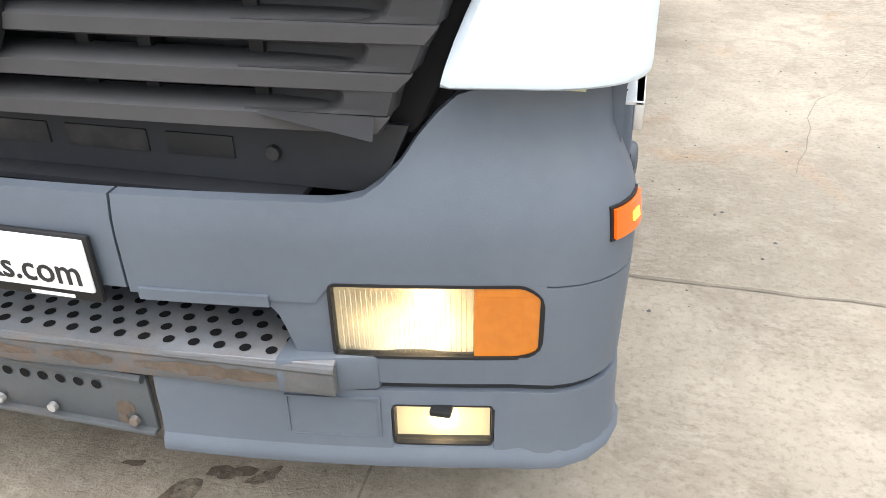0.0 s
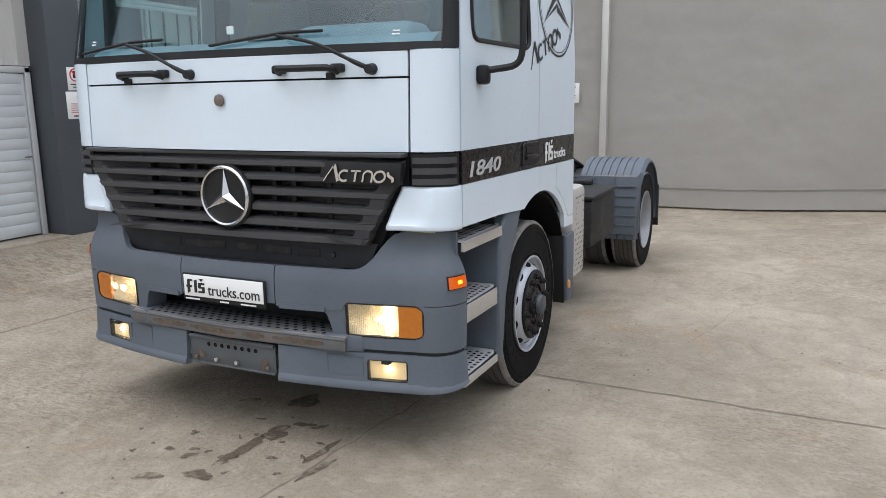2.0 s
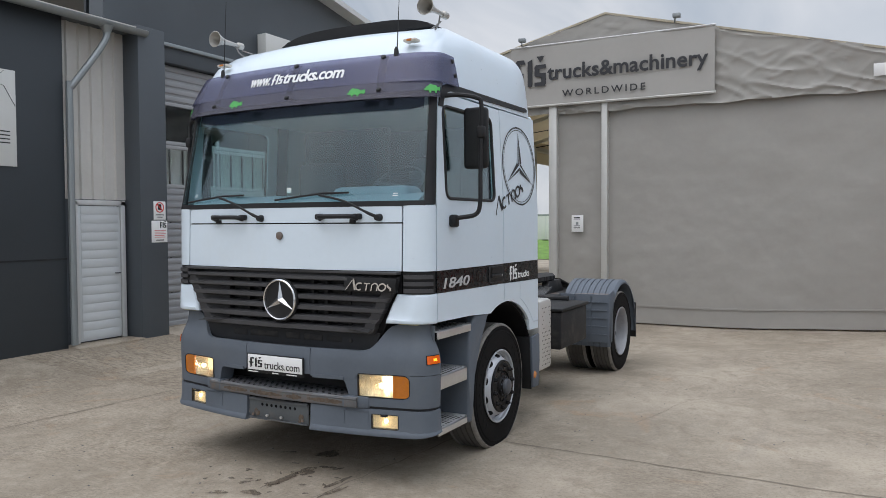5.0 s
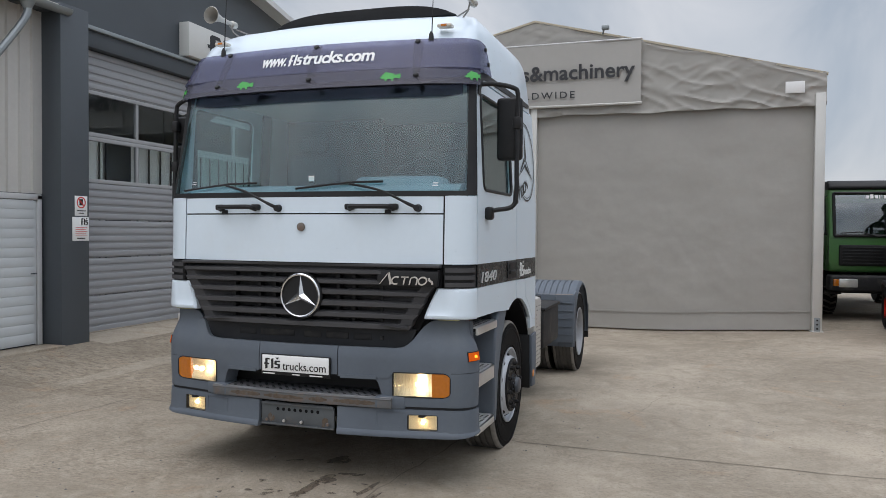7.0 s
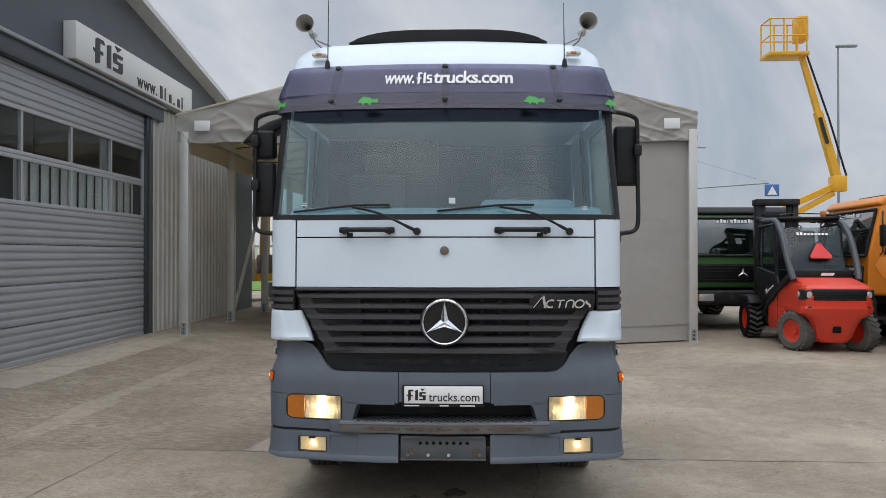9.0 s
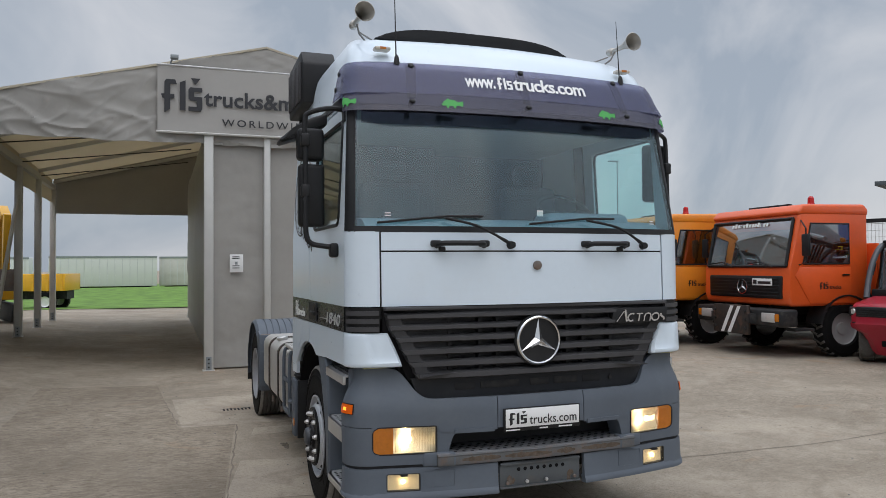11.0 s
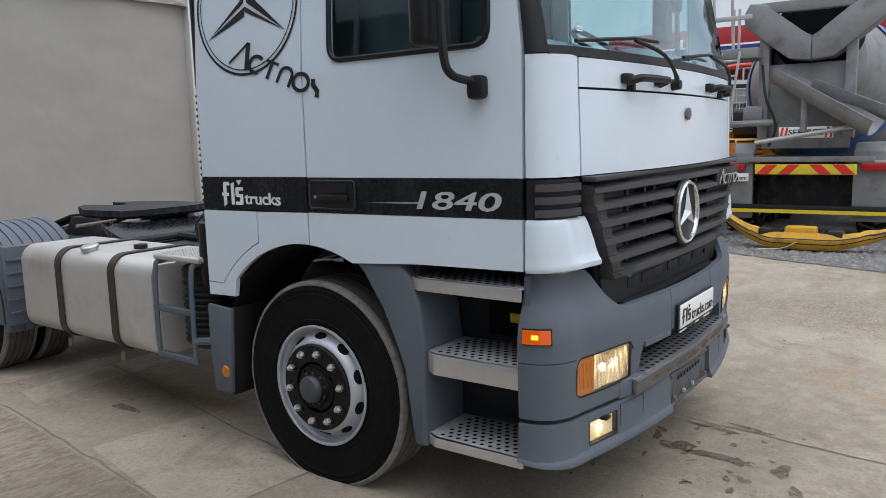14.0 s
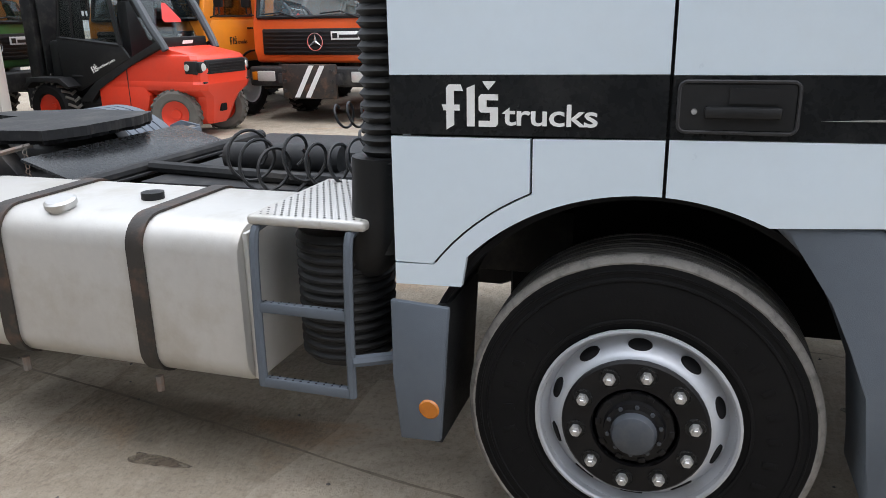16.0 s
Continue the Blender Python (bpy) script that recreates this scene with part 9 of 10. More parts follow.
def dumper(m, label, body=True, bar_mat=None):
    """A small site dumper, its engine end facing -y at y = 0."""
    d = thing("site_dumper", m, label, "dumper", "site dumpers")
    e = part("engine_cover", prism([(-0.02, 0.48), (-0.02, 1.42), (0.06, 1.50), (0.75, 1.48), (0.95, 1.20), (0.95, 0.48)], "x", -0.62, 0.62, 0.03), M_YELPAINT, d, "yellow engine cover")
    for k in range(6):
        part("louvre", box(-0.26, 0.30, -0.05, -0.015, 0.88 + 0.085 * k, 0.925 + 0.085 * k, 0.01), M_YELPAINT, e)
        part("louvre_slot", box(-0.24, 0.28, -0.0285, -0.02, 0.862 + 0.085 * k, 0.88 + 0.085 * k), M_SEAM, e)
    part("louvre_ground", box(-0.29, 0.33, -0.026, -0.018, 0.84, 1.40), M_YELPAINT, e)
    bm = bmesh.new()
    for k in range(8):
        box(-0.28 + 0.07 * k, -0.28 + 0.07 * k + 0.05, 0, 0.06 if k in (0, 3) else 0.045, -0.003, 0.003, bm=bm)
    part("name_bars", bm, M_SIGNK, e, m=facing(0.05, -0.025, 0.74))
    part("upper_bars", merge(box(-0.30, -0.18, -0.026, -0.018, 1.425, 1.47), box(-0.15, 0.35, -0.026, -0.018, 1.43, 1.46)), M_SIGNK, e)
    part("seat_back", box(-0.27, 0.27, 0.42, 0.58, 1.55, 2.02, 0.06, 3), M_SEATBLK, d, "black seat back")
    part("seat_pad", box(-0.27, 0.27, 0.55, 1.0, 1.48, 1.60, 0.05, 3), M_SEATBLK, d)
    bar = bar_mat or M_CHASSIS
    part("roll_bar", tube(smooth_path([(-0.55, 0.32, 1.2), (-0.55, 0.32, 2.3), (-0.50, 0.32, 2.66), (-0.32, 0.32, 2.80), (0.32, 0.32, 2.80), (0.50, 0.32, 2.66), (0.55, 0.32, 2.3), (0.55, 0.32, 1.2)], 4), 0.042, 10), bar, d, "tall roll bar hoop")
    part("beacon_stem", tube([(0.05, 0.32, 2.82), (0.05, 0.32, 2.97)], 0.015, 6), M_BLACKPL, d)
    part("beacon", lathe([(0.06, 0.0), (0.06, 0.02), (0.07, 0.03), (0.065, 0.10), (0.0, 0.11)], 14, "z"), M_TAILRED, d, m=pose(0.05, 0.32, 2.97))
    for s in (-1, 1):
        part("grab_loop", tube(smooth_path([(s * 0.48, 0.10, 1.48), (s * 0.5, 0.10, 1.70), (s * 0.42, 0.15, 1.74), (s * 0.36, 0.2, 1.5)], 4), 0.022, 6), M_YELPAINT, d)
        part("bar_socket", box(s * 0.55 - 0.06, s * 0.55 + 0.06, 0.26, 0.38, 1.2, 1.78, 0.01), M_YELPAINT, d)
        simple_wheel(d, s * 0.62, 0.62, 0.46, 0.38, M_CHASSIS, zc=0.46)
        simple_wheel(d, s * 0.66, 2.25, 0.50, 0.40, M_CHASSIS, zc=0.50)
        part("front_light", box(s * 0.5 - 0.06, s * 0.5 + 0.06, 1.2, 1.26, 1.55, 1.66, 0.02), M_LAMPCLEAR, d)
    part("steering_wheel", tube([(0.16 * math.cos(a), 1.22 + 0.06 * math.sin(a), 1.82 + 0.15 * math.sin(a)) for a in [2 * math.pi * k / 20 for k in range(21)]], 0.015, 6), M_BLACKPL, d)
    part("steering_column", tube([(0, 1.24, 1.8), (0, 1.5, 1.3)], 0.03, 8), M_BLACKPL, d)
    part("chassis", box(-0.4, 0.4, 0.2, 2.6, 0.42, 0.62, 0.02), M_CHASSIS, d)
    sk = [[(-0.75, 1.55, 1.62), (0.75, 1.55, 1.62), (0.75, 3.05, 1.55), (-0.75, 3.05, 1.55)], [(-0.62, 1.65, 0.85), (0.62, 1.65, 0.85), (0.62, 2.7, 0.75), (-0.62, 2.7, 0.75)]]
    b2 = loft([[Vector(p) for p in r] for r in sk[::-1]], True, False)
    b2.faces.new([v for v in b2.verts if v.co.z < 1.0][:4])
    bmesh.ops.solidify(b2, geom=b2.faces[:], thickness=0.03)
    part("skip", b2, M_YELPAINT, d, "yellow tipping skip")
    part("skip_rim", tube([(-0.76, 1.55, 1.62), (0.76, 1.55, 1.62), (0.76, 3.05, 1.55), (-0.76, 3.05, 1.55), (-0.76, 1.55, 1.62)], 0.03, 6), M_YELPAINT, d)
    return d


dumper(pose(7.70, 3.45, gz, 0, 0, -77) @ Matrix.Diagonal((0.74, 0.86, 0.92, 1)), "yellow site dumper with a black roll bar and louvred engine cover", bar_mat=M_CHASSIS)
dumper(pose(10.6, 2.9, gz, 0, 0, -80), "yellow site dumper with a red roll bar, behind the mixer", bar_mat=M_RED)


# concrete mixer truck, its rear facing -y at y = 0
mx_ = thing("concrete_mixer", pose(8.55, 1.55, gz, 0, 0, -88), "grey concrete mixer truck with chutes and a chevron board", "truck")
part("drum", lathe([(0.0, 0.3), (0.55, 0.35), (0.72, 0.45), (1.18, 1.6), (1.25, 2.4), (1.22, 3.6), (0.9, 4.6), (0.0, 4.8)], 40, "y"), M_MIXGREY, mx_, "grey mixing drum", m=pose(0, 0.1, 2.75, -14, 0, 0))
part("drum_band", lathe([(1.12, 1.38), (1.18, 1.5), (1.205, 1.62), (1.13, 1.5)], 40, "y"), M_BLUEP, mx_, m=pose(0, 0.1, 2.75, -14, 0, 0))
part("drum_mouth", lathe([(0.56, 0.30), (0.60, 0.28), (0.60, 0.40), (0.52, 0.42)], 30, "y"), M_DARK, mx_, m=pose(0, 0.05, 2.75, -14, 0, 0))
part("drum_stripe", lathe([(1.255, 2.2), (1.262, 2.5), (1.262, 2.9), (1.25, 3.0)], 40, "y"), M_BLUEP, mx_, m=pose(0, 0.1, 2.75, -14, 0, 0))
hp = thing("hopper")
hp.parent = mx_
for s in (-1, 1):
    part("hopper_wing", prism([(0.07 + s * 0.86, 3.50), (0.07 + s * 0.94, 3.34), (0.07 + s * 0.92, 3.16), (0.07 + s * 0.30, 2.66), (0.07, 2.62), (0.07, 2.98), (0.07 + s * 0.14, 3.02), (0.07 + s * 0.62, 3.46)], "y", -0.20, 0.22, 0.03), M_MIXGREY, hp)
    part("hopper_leg", box(s * 0.58 - 0.07, s * 0.58 + 0.07, -0.10, 0.10, 1.5, 3.0, 0.01), M_MIXGREY, hp)
part("hopper_rim", box(-0.82, 0.95, -0.12, 0.02, 3.34, 3.50, 0.02), M_MIXGREY, hp)
part("hopper_cone", lathe([(0.34, 3.42), (0.42, 3.55), (0.70, 3.98), (0.72, 4.0), (0.69, 4.0), (0.38, 3.5)], 24, "z"), M_MIXGREY, hp, m=pose(0.15, 0.35, 0))
part("drum_opening", lathe([(0.0, 0.0), (0.60, 0.0), (0.62, 0.3)], 30, "y"), M_DARK, hp, m=pose(0.07, 0.30, 3.05))
part("hopper_back", box(-0.6, 0.6, 0.0, 0.08, 1.35, 2.6, 0.02), M_MIXGREY, hp)
ch = thing("chute")
ch.parent = mx_
def chute(p0, p1, r):
    p0, p1 = Vector(p0), Vector(p1)
    d = (p1 - p0).normalized()
    a = d.cross(Vector((0, 0, 1))).normalized()
    b = a.cross(d)
    return sheet([[p + r * (math.cos(t) * a - math.sin(t) * b) for t in [math.pi * k / 10 for k in range(11)]] for p in (p0, p0.lerp(p1, 0.5), p1)], 0.02)
part("chute_trough", chute((-0.30, -0.25, 2.52), (1.00, -0.55, 1.72), 0.24), M_MIXGREY, ch)
part("chute_trough", chute((0.15, -0.1, 2.35), (1.25, -0.15, 1.85), 0.18), M_MIXGREY, ch)
part("chute_rest", tube([(0.03, -0.32, 1.60), (0.03, -0.32, 2.10)], 0.05, 10), M_MIXGREY, ch)
part("chute_ram", tube([(-0.62, -0.35, 1.45), (0.70, -0.35, 1.66)], 0.035, 8), M_SILVER, ch)
part("access_platform", box(-1.27, -0.62, -0.35, 0.35, 2.70, 2.85, 0.01), M_MIXGREY, mx_)
for x, y in ((-1.24, -0.32), (-1.12, 0.3)):
    part("guard_post", tube(smooth_path([(x, y, 2.85), (x - 0.04, y, 3.9), (x + 0.06, y, 4.05), (x + 0.62, y + 0.05, 4.12), (x + 0.72, y + 0.05, 3.95)], 4), 0.024, 6), M_SILVER, mx_)
for x in (-0.98, -0.90):
    part("guard_stub", tube([(x, -0.32, 2.85), (x, -0.32, 3.42)], 0.022, 6), M_SILVER, mx_)
part("guard_rail", box(-1.26, -0.72, -0.34, -0.30, 3.26, 3.33, 0.005), M_SILVER, mx_)
la = thing("access_ladder")
la.parent = mx_
for x in (-1.18, -0.92):
    part("ladder_rail", tube([(x + 0.05, -0.38, 2.80), (x - 0.12, -0.45, 1.25)], 0.022, 6), M_SILVER, la)
for k in range(7):
    part("ladder_rung", tube([(-1.30 + 0.02 * k, -0.44 + 0.008 * k, 1.35 + 0.22 * k), (-1.03 + 0.02 * k, -0.44 + 0.008 * k, 1.35 + 0.22 * k)], 0.018, 6), M_SILVER, la)
part("cross_pipe", tube([(-1.18, -0.2, 1.73), (-0.33, -0.25, 1.75)], 0.05, 8), M_MIXGREY, mx_)
part("water_pump", box(-0.86, -0.56, -0.15, 0.15, 1.72, 2.0, 0.06), M_MIXGREY, mx_)
part("rear_frame", box(-0.6, 0.6, -0.1, 0.2, 0.95, 1.25, 0.02), M_CHASSIS, mx_)
part("frame_beam", box(-0.95, 0.95, -0.25, -0.15, 1.16, 1.24, 0.01), M_MIXGREY, mx_)
for s in (-1, 1):
    part("mudguard", prism([(-0.15, 0.30), (-0.15, 1.30), (0.1, 1.42), (1.0, 1.42), (1.0, 1.36), (0.15, 1.36), (-0.08, 1.26), (-0.08, 0.30)], "x", s * 0.68, s * 1.27, 0.01), M_MIXGREY, mx_)
    part("tail_lamp", box(s * 1.02 - 0.24, s * 1.02 + 0.24, -0.24, -0.16, 1.03, 1.14, 0.015), M_TAILRED, mx_)
    part("lamp_bracket", box(s * 1.02 - 0.27, s * 1.02 + 0.27, -0.22, -0.12, 1.14, 1.18, 0.006), M_SILVER, mx_)
    simple_wheel(mx_, s * 0.95, 0.75, 0.52, 0.5, M_SILVER)
    simple_wheel(mx_, s * 0.95, 2.1, 0.52, 0.5, M_SILVER)
    part("frame_rail", box(s * 0.42 - 0.04, s * 0.42 + 0.04, 0.0, 7.5, 0.85, 1.1), M_CHASSIS, mx_)
    simple_wheel(mx_, s * 1.0, 6.4, 0.52, 0.32, M_SILVER)
cb = part("chevron_board", box(-0.62, 0.74, -0.30, -0.27, 0.98, 1.13, 0.004), M_YELLOW, mx_, "red and yellow chevron board")
for k in range(4):
    x0 = -0.60 + 0.30 * k + (0.12 if k > 1 else 0.0)
    sl = 0.14 if k < 2 else -0.14
    x0 += 0.14 if k > 1 else 0.0
    part("red_stripe", prism([(x0, 0.985), (x0 + 0.16, 0.985), (x0 + 0.16 + sl, 1.125), (x0 + sl, 1.125)], "y", -0.304, -0.301), M_TRIRED, cb)
part("underrun_bar", box(-1.2, 1.2, -0.25, -0.15, 0.42, 0.52, 0.01), M_BLACKPL, mx_)
part("underrun_stripe", box(-1.2, 1.2, -0.253, -0.25, 0.40, 0.455), M_YELLOW, mx_)
pl = part("white_plate", box(-1.25, -0.72, -0.25, -0.235, 0.87, 0.99, 0.003), M_SIGNW, mx_)
part("plate_word", text_bm("trucks.com", 0.06, 0.35, 0.002, 0, 1, 0.01), M_SIGNK, pl, m=facing(-1.10, -0.253, 0.895))
part("plate_bars", box(-1.22, -1.13, -0.253, -0.25, 0.895, 0.965), M_SIGNK, pl)
sv = part("service_sign", box(-0.30, 0.42, -0.32, -0.305, 1.51, 1.67, 0.003), M_SIGNW, mx_)
part("service_word", text_bm("SERVICE", 0.085, 0.46, 0.003, 0, 1, 0.015), M_SIGNK, sv, m=facing(-0.17, -0.324, 1.55))
for s in (-1, 1):
    for k in range(2):
        x = 0.06 + s * 0.30 + 0.06 * k - 0.03
        part("sign_stripe", prism([(x - 0.02, 1.515), (x + 0.01, 1.515), (x + 0.04, 1.665), (x + 0.01, 1.665)], "y", -0.325, -0.322), M_TRIRED, sv)
part("tag", box(-1.06, -0.92, -0.27, -0.255, 1.28, 1.45, 0.004), M_AMBER, mx_)
# Dark box added to stand for the shade between the rear wheels.
part("axle_shade", box(-0.66, 0.66, 0.26, 0.34, 0.40, 0.96, 0.02), M_CHASSIS, mx_)
part("mixer_cab", box(-1.2, 1.2, 6.0, 7.6, 1.0, 3.0, 0.08), M_BLUEP, mx_)
part("hose_line", tube(smooth_path([(-0.6, -0.1, 2.6), (-0.5, -0.3, 2.1), (-0.35, -0.3, 1.7), (-0.45, -0.25, 1.4)], 5), 0.02, 6), M_HOSE, mx_)

# steel skip and a small covered machine standing behind the dumper
rb = thing("steel_skip", pose(11.2, 5.6, gz, 0, 0, -70), "red-orange ribbed steel skip behind the forklift", "skip")
part("skip_body", loft([[Vector(p) for p in ((-1.0, 0.1, 0.3), (1.0, 0.1, 0.3), (1.0, 1.5, 0.3), (-1.0, 1.5, 0.3))], [Vector(p) for p in ((-1.2, 0, 2.0), (1.2, 0, 2.0), (1.2, 1.7, 2.0), (-1.2, 1.7, 2.0))]]), M_REDOR, rb)
for k in range(7):
    part("skip_rib", box(-1.05 + 0.34 * k, -0.97 + 0.34 * k, -0.05, 0.08, 0.3, 2.0, 0.01), M_REDOR, rb)
part("skip_rim", box(-1.24, 1.24, -0.06, 0.04, 1.92, 2.02, 0.01), M_REDOR, rb)
ha = thing("hydraulic_arm", pose(10.3, 4.55, gz, 0, 0, -75), "black hydraulic loading arm with hoses, folded over the skip", "machine arm")
part("arm_beam", tube([(-1.15, 0.0, 2.05), (0.75, 0.0, 2.38)], 0.075, 4), M_CHASSIS, ha)
part("arm_ram", tube([(-0.9, -0.1, 2.22), (0.55, -0.1, 2.46)], 0.045, 8), M_SILVER, ha)
part("arm_knee", box(0.62, 0.92, -0.14, 0.14, 1.95, 2.52, 0.04), M_BLACKPL, ha)
part("arm_post", tube([(0.78, 0.0, 2.0), (0.68, 0.0, 0.25)], 0.085, 8), M_CHASSIS, ha)
part("arm_foot", box(0.42, 0.94, -0.3, 0.3, 0.0, 0.28, 0.03), M_CHASSIS, ha)
for k in range(4):
    part("arm_hose", tube(smooth_path([(-1.0 + 0.15 * k, -0.14, 2.1), (-0.6 + 0.2 * k, -0.24, 1.62 - 0.1 * k), (0.1 + 0.12 * k, -0.22, 1.85), (0.7, -0.16, 2.2)], 6), 0.022, 6), M_HOSE, ha)
gm = thing("roller_machine", pose(11.0, 4.0, gz, 0, 0, -75), "grey-blue hooded machine behind the dumper", "machine")
part("hood", prism([(0.0, 0.4), (0.0, 1.45), (0.25, 1.95), (1.5, 1.75), (1.6, 0.4)], "x", -0.6, 0.6, 0.06, seg=3), M_ANTHR, gm)
part("hood_screen", prism([(0.03, 1.50), (0.24, 1.90), (0.26, 1.90), (0.05, 1.50)], "x", -0.5, 0.5), M_GLASSDK, gm)
for s in (-1, 1):
    simple_wheel(gm, s * 0.6, 0.4, 0.4, 0.3, M_SILVER)
    simple_wheel(gm, s * 0.6, 1.3, 0.4, 0.3, M_SILVER)

# yellow blade lying on the gravel
pb = thing("yellow_blade", pose(7.15, 1.30, gz), "worn yellow curved metal blade lying on gravel", "machine part")
rings = []
for k in range(41):
    t = k / 40 * 2 - 1
    y, x = -1.15 * t, 0.38 * t * t
    z0 = 0.03 + 0.52 * max(0, abs(t) - 0.30) ** 1.5 * (1.25 if t < 0 else 0.75)
    hh = 0.23 - 0.13 * t * t + (0.018 if k % 8 in (1, 2) and abs(t) > 0.35 else 0.0)
    rings.append([Vector(p) for p in ((x, y, z0), (x - 0.05, y, z0 + hh * 0.25), (x - 0.065, y, z0 + hh * 0.6), (x - 0.02, y, z0 + hh), (x + 0.12, y, z0 + hh * 0.95), (x + 0.17, y, z0 + hh * 0.3), (x + 0.10, y, z0))])
part("blade_body", loft(rings), M_WORNYEL, pb)
part("blade_recess", box(0.06, 0.16, -0.55, 0.55, 0.17, 0.235, 0.02), M_DARK, pb)
part("blade_clamp", box(0.02, 0.26, -0.18, 0.20, 0.22, 0.33, 0.02), M_WORNYEL, pb)
for y in (-0.42, 0.45):
    part("blade_lug", box(0.02, 0.20, y - 0.09, y + 0.09, 0.20, 0.30, 0.02), M_CHASSIS, pb)
part("blade_groove", tube([(r[1].lerp(r[2], 0.35) + Vector((-0.002, 0, 0))) for r in rings], 0.008, 5), M_CHASSIS, pb)
part("blade_edge", tube([(r[2] + Vector((0.02, 0, 0.005))) for r in rings], 0.02, 6), M_CHASSIS, pb)
part("rope", tube(smooth_path([(-0.15, 0.5, 0.03), (-0.1, 0.2, 0.05), (-0.05, 0.0, 0.15), (0.0, -0.2, 0.22)], 5), 0.008, 5), M_TAPE, pb)

# boom lift
bl = thing("boom_lift", pose(13.15, 24.6, 0, 0, 0, 0), "yellow articulated boom lift raised high", "boom lift")
def beam(p0, p1, w0, w1=None):
    return tube([p0, p1], [w0, w1 or w0], 4)
P_EL, P_TOP = Vector((1.25, 0, 4.5)), Vector((-0.15, 0, 9.5))
part("lower_arm", beam((-1.6, 0, 3.2), P_EL, 0.16), M_LIFTYEL, bl)
part("lower_arm", beam((-1.8, 0, 2.6), P_EL + Vector((-0.2, 0, -0.35)), 0.14), M_LIFTYEL, bl)
part("elbow", box(0.95, 1.5, -0.22, 0.22, 4.2, 4.8, 0.05), M_LIFTYEL, bl)
part("main_boom", beam(P_EL, P_EL.lerp(P_TOP, 0.55), 0.20, 0.19), M_LIFTYEL, bl)
part("inner_boom", beam(P_EL.lerp(P_TOP, 0.5), P_TOP, 0.14, 0.13), M_LIFTYEL, bl)
part("boom_bars", beam(P_EL.lerp(P_TOP, 0.3) + Vector((-0.1, -0.26, 0)), P_EL.lerp(P_TOP, 0.5) + Vector((-0.1, -0.26, 0)), 0.07), M_SIGNK, bl)
part("hose_run", tube([P_EL + Vector((0.25, -0.1, 0.3)), P_EL.lerp(P_TOP, 0.5) + Vector((0.3, -0.1, 0)), P_TOP + Vector((0.15, -0.1, 0))], 0.04, 5), M_BLACKPL, bl)
bk = thing("basket", pose(0.58, 0, 0.12))
bk.parent = bl
part("basket_floor", box(-2.1, -0.6, -0.5, 0.5, 9.2, 9.35, 0.03), M_LIFTYEL, bk)
for x in (-2.05, -1.55, -1.05, -0.7):
    for y in (-0.45, 0.45):
        part("basket_post", tube([(x, y, 9.35), (x, y, 10.6)], 0.03, 6), M_LIFTYEL, bk)
for z in (9.95, 10.6):
    part("basket_rail", tube([(-0.7, -0.45, z), (-2.05, -0.45, z), (-2.05, 0.45, z), (-0.7, 0.45, z)], 0.03, 6), M_LIFTYEL, bk)
part("control_box", box(-0.95, -0.55, -0.3, 0.3, 9.8, 10.75, 0.05), M_LIFTYEL, bk)
part("lift_base", box(-1.6, 1.0, -1.1, 1.1, 0.5, 2.2, 0.1), M_LIFTYEL, bl)
part("lift_wheels", merge(tube([(-1.2, -1.1, 0.45), (-1.2, 1.1, 0.45)], 0.45, 16), tube([(0.8, -1.1, 0.45), (0.8, 1.1, 0.45)], 0.45, 16)), M_RUBBER, bl)
part("base_post", box(-1.9, -1.3, -0.3, 0.3, 2.0, 3.5, 0.04), M_LIFTYEL, bl)

# street furniture
def lamp_post(x, y, h, arm, label):
    l_ = thing("street_lamp", pose(x, y, ground_z(x, y)), label, "street lamp", "street lamps")
    part("pole", tube([(0, 0, 0), (0, 0, h)], [0.085, 0.04], 10), M_ZINC, l_)
    part("lamp_head", box(-0.1 if arm > 0 else arm, arm if arm > 0 else 0.1, -0.12, 0.12, h - 0.02, h + 0.10, 0.04), M_ZINC, l_)


lamp_post(18.3, 32.6, 11.85, 0.9, "tall grey street lamp with a flat head")
lamp_post(39.0, 58.9, 12.2, -1.0, "grey street lamp in the distance")
lamp_post(23.36, 71.85, 13.2, 1.0, "grey street lamp in the distance")
cs = thing("crossing_sign", pose(23.36, 71.85, 0), "blue pedestrian crossing sign on a long arm", "road sign")
part("arm", tube([(0, 0, 8.45), (6.3, -2.2, 8.75)], 0.07, 6), M_ZINC, cs)
part("wire", tube([(0, 0, 11.2), (6.3, -2.2, 8.8)], 0.02, 4), M_ZINC, cs)
part("sign_box", box(5.85, 7.2, -2.5, -2.3, 7.45, 8.6, 0.03), M_BLUEP, cs)
part("sign_face", prism([(6.05, 7.6), (7.0, 7.6), (6.525, 8.45)], "y", -2.52, -2.505), M_SIGNW, cs)

# distance on the right: flag, building, filling-station canopy, fence
fl_ = thing("banner_flag", pose(30.0, 19.1, 0, 0, 0, -57), "black and red vertical banner flag on a pole", "flag")
part("flag_pole", tube([(-0.1, 0, 0), (-0.1, 0, 6.95)], 0.05, 8), M_ZINC, fl_)
part("flag_cloth", sheet([[Vector((1.0 * i / 4, 0.06 * math.sin(i + j), 3.95 + 2.85 * j / 10)) for i in range(5)] for j in range(11)], 0.01), M_SIGNK, fl_)
part("flag_panel", box(0.06, 0.96, -0.10, -0.08, 4.95, 6.25, 0.02), M_TRIRED, fl_)
part("flag_mark", box(0.26, 0.74, -0.12, -0.105, 5.3, 6.05, 0.02), M_SIGNK, fl_)
part("flag_bar", box(0.14, 0.86, -0.12, -0.105, 4.62, 4.82), M_SIGNW, fl_)
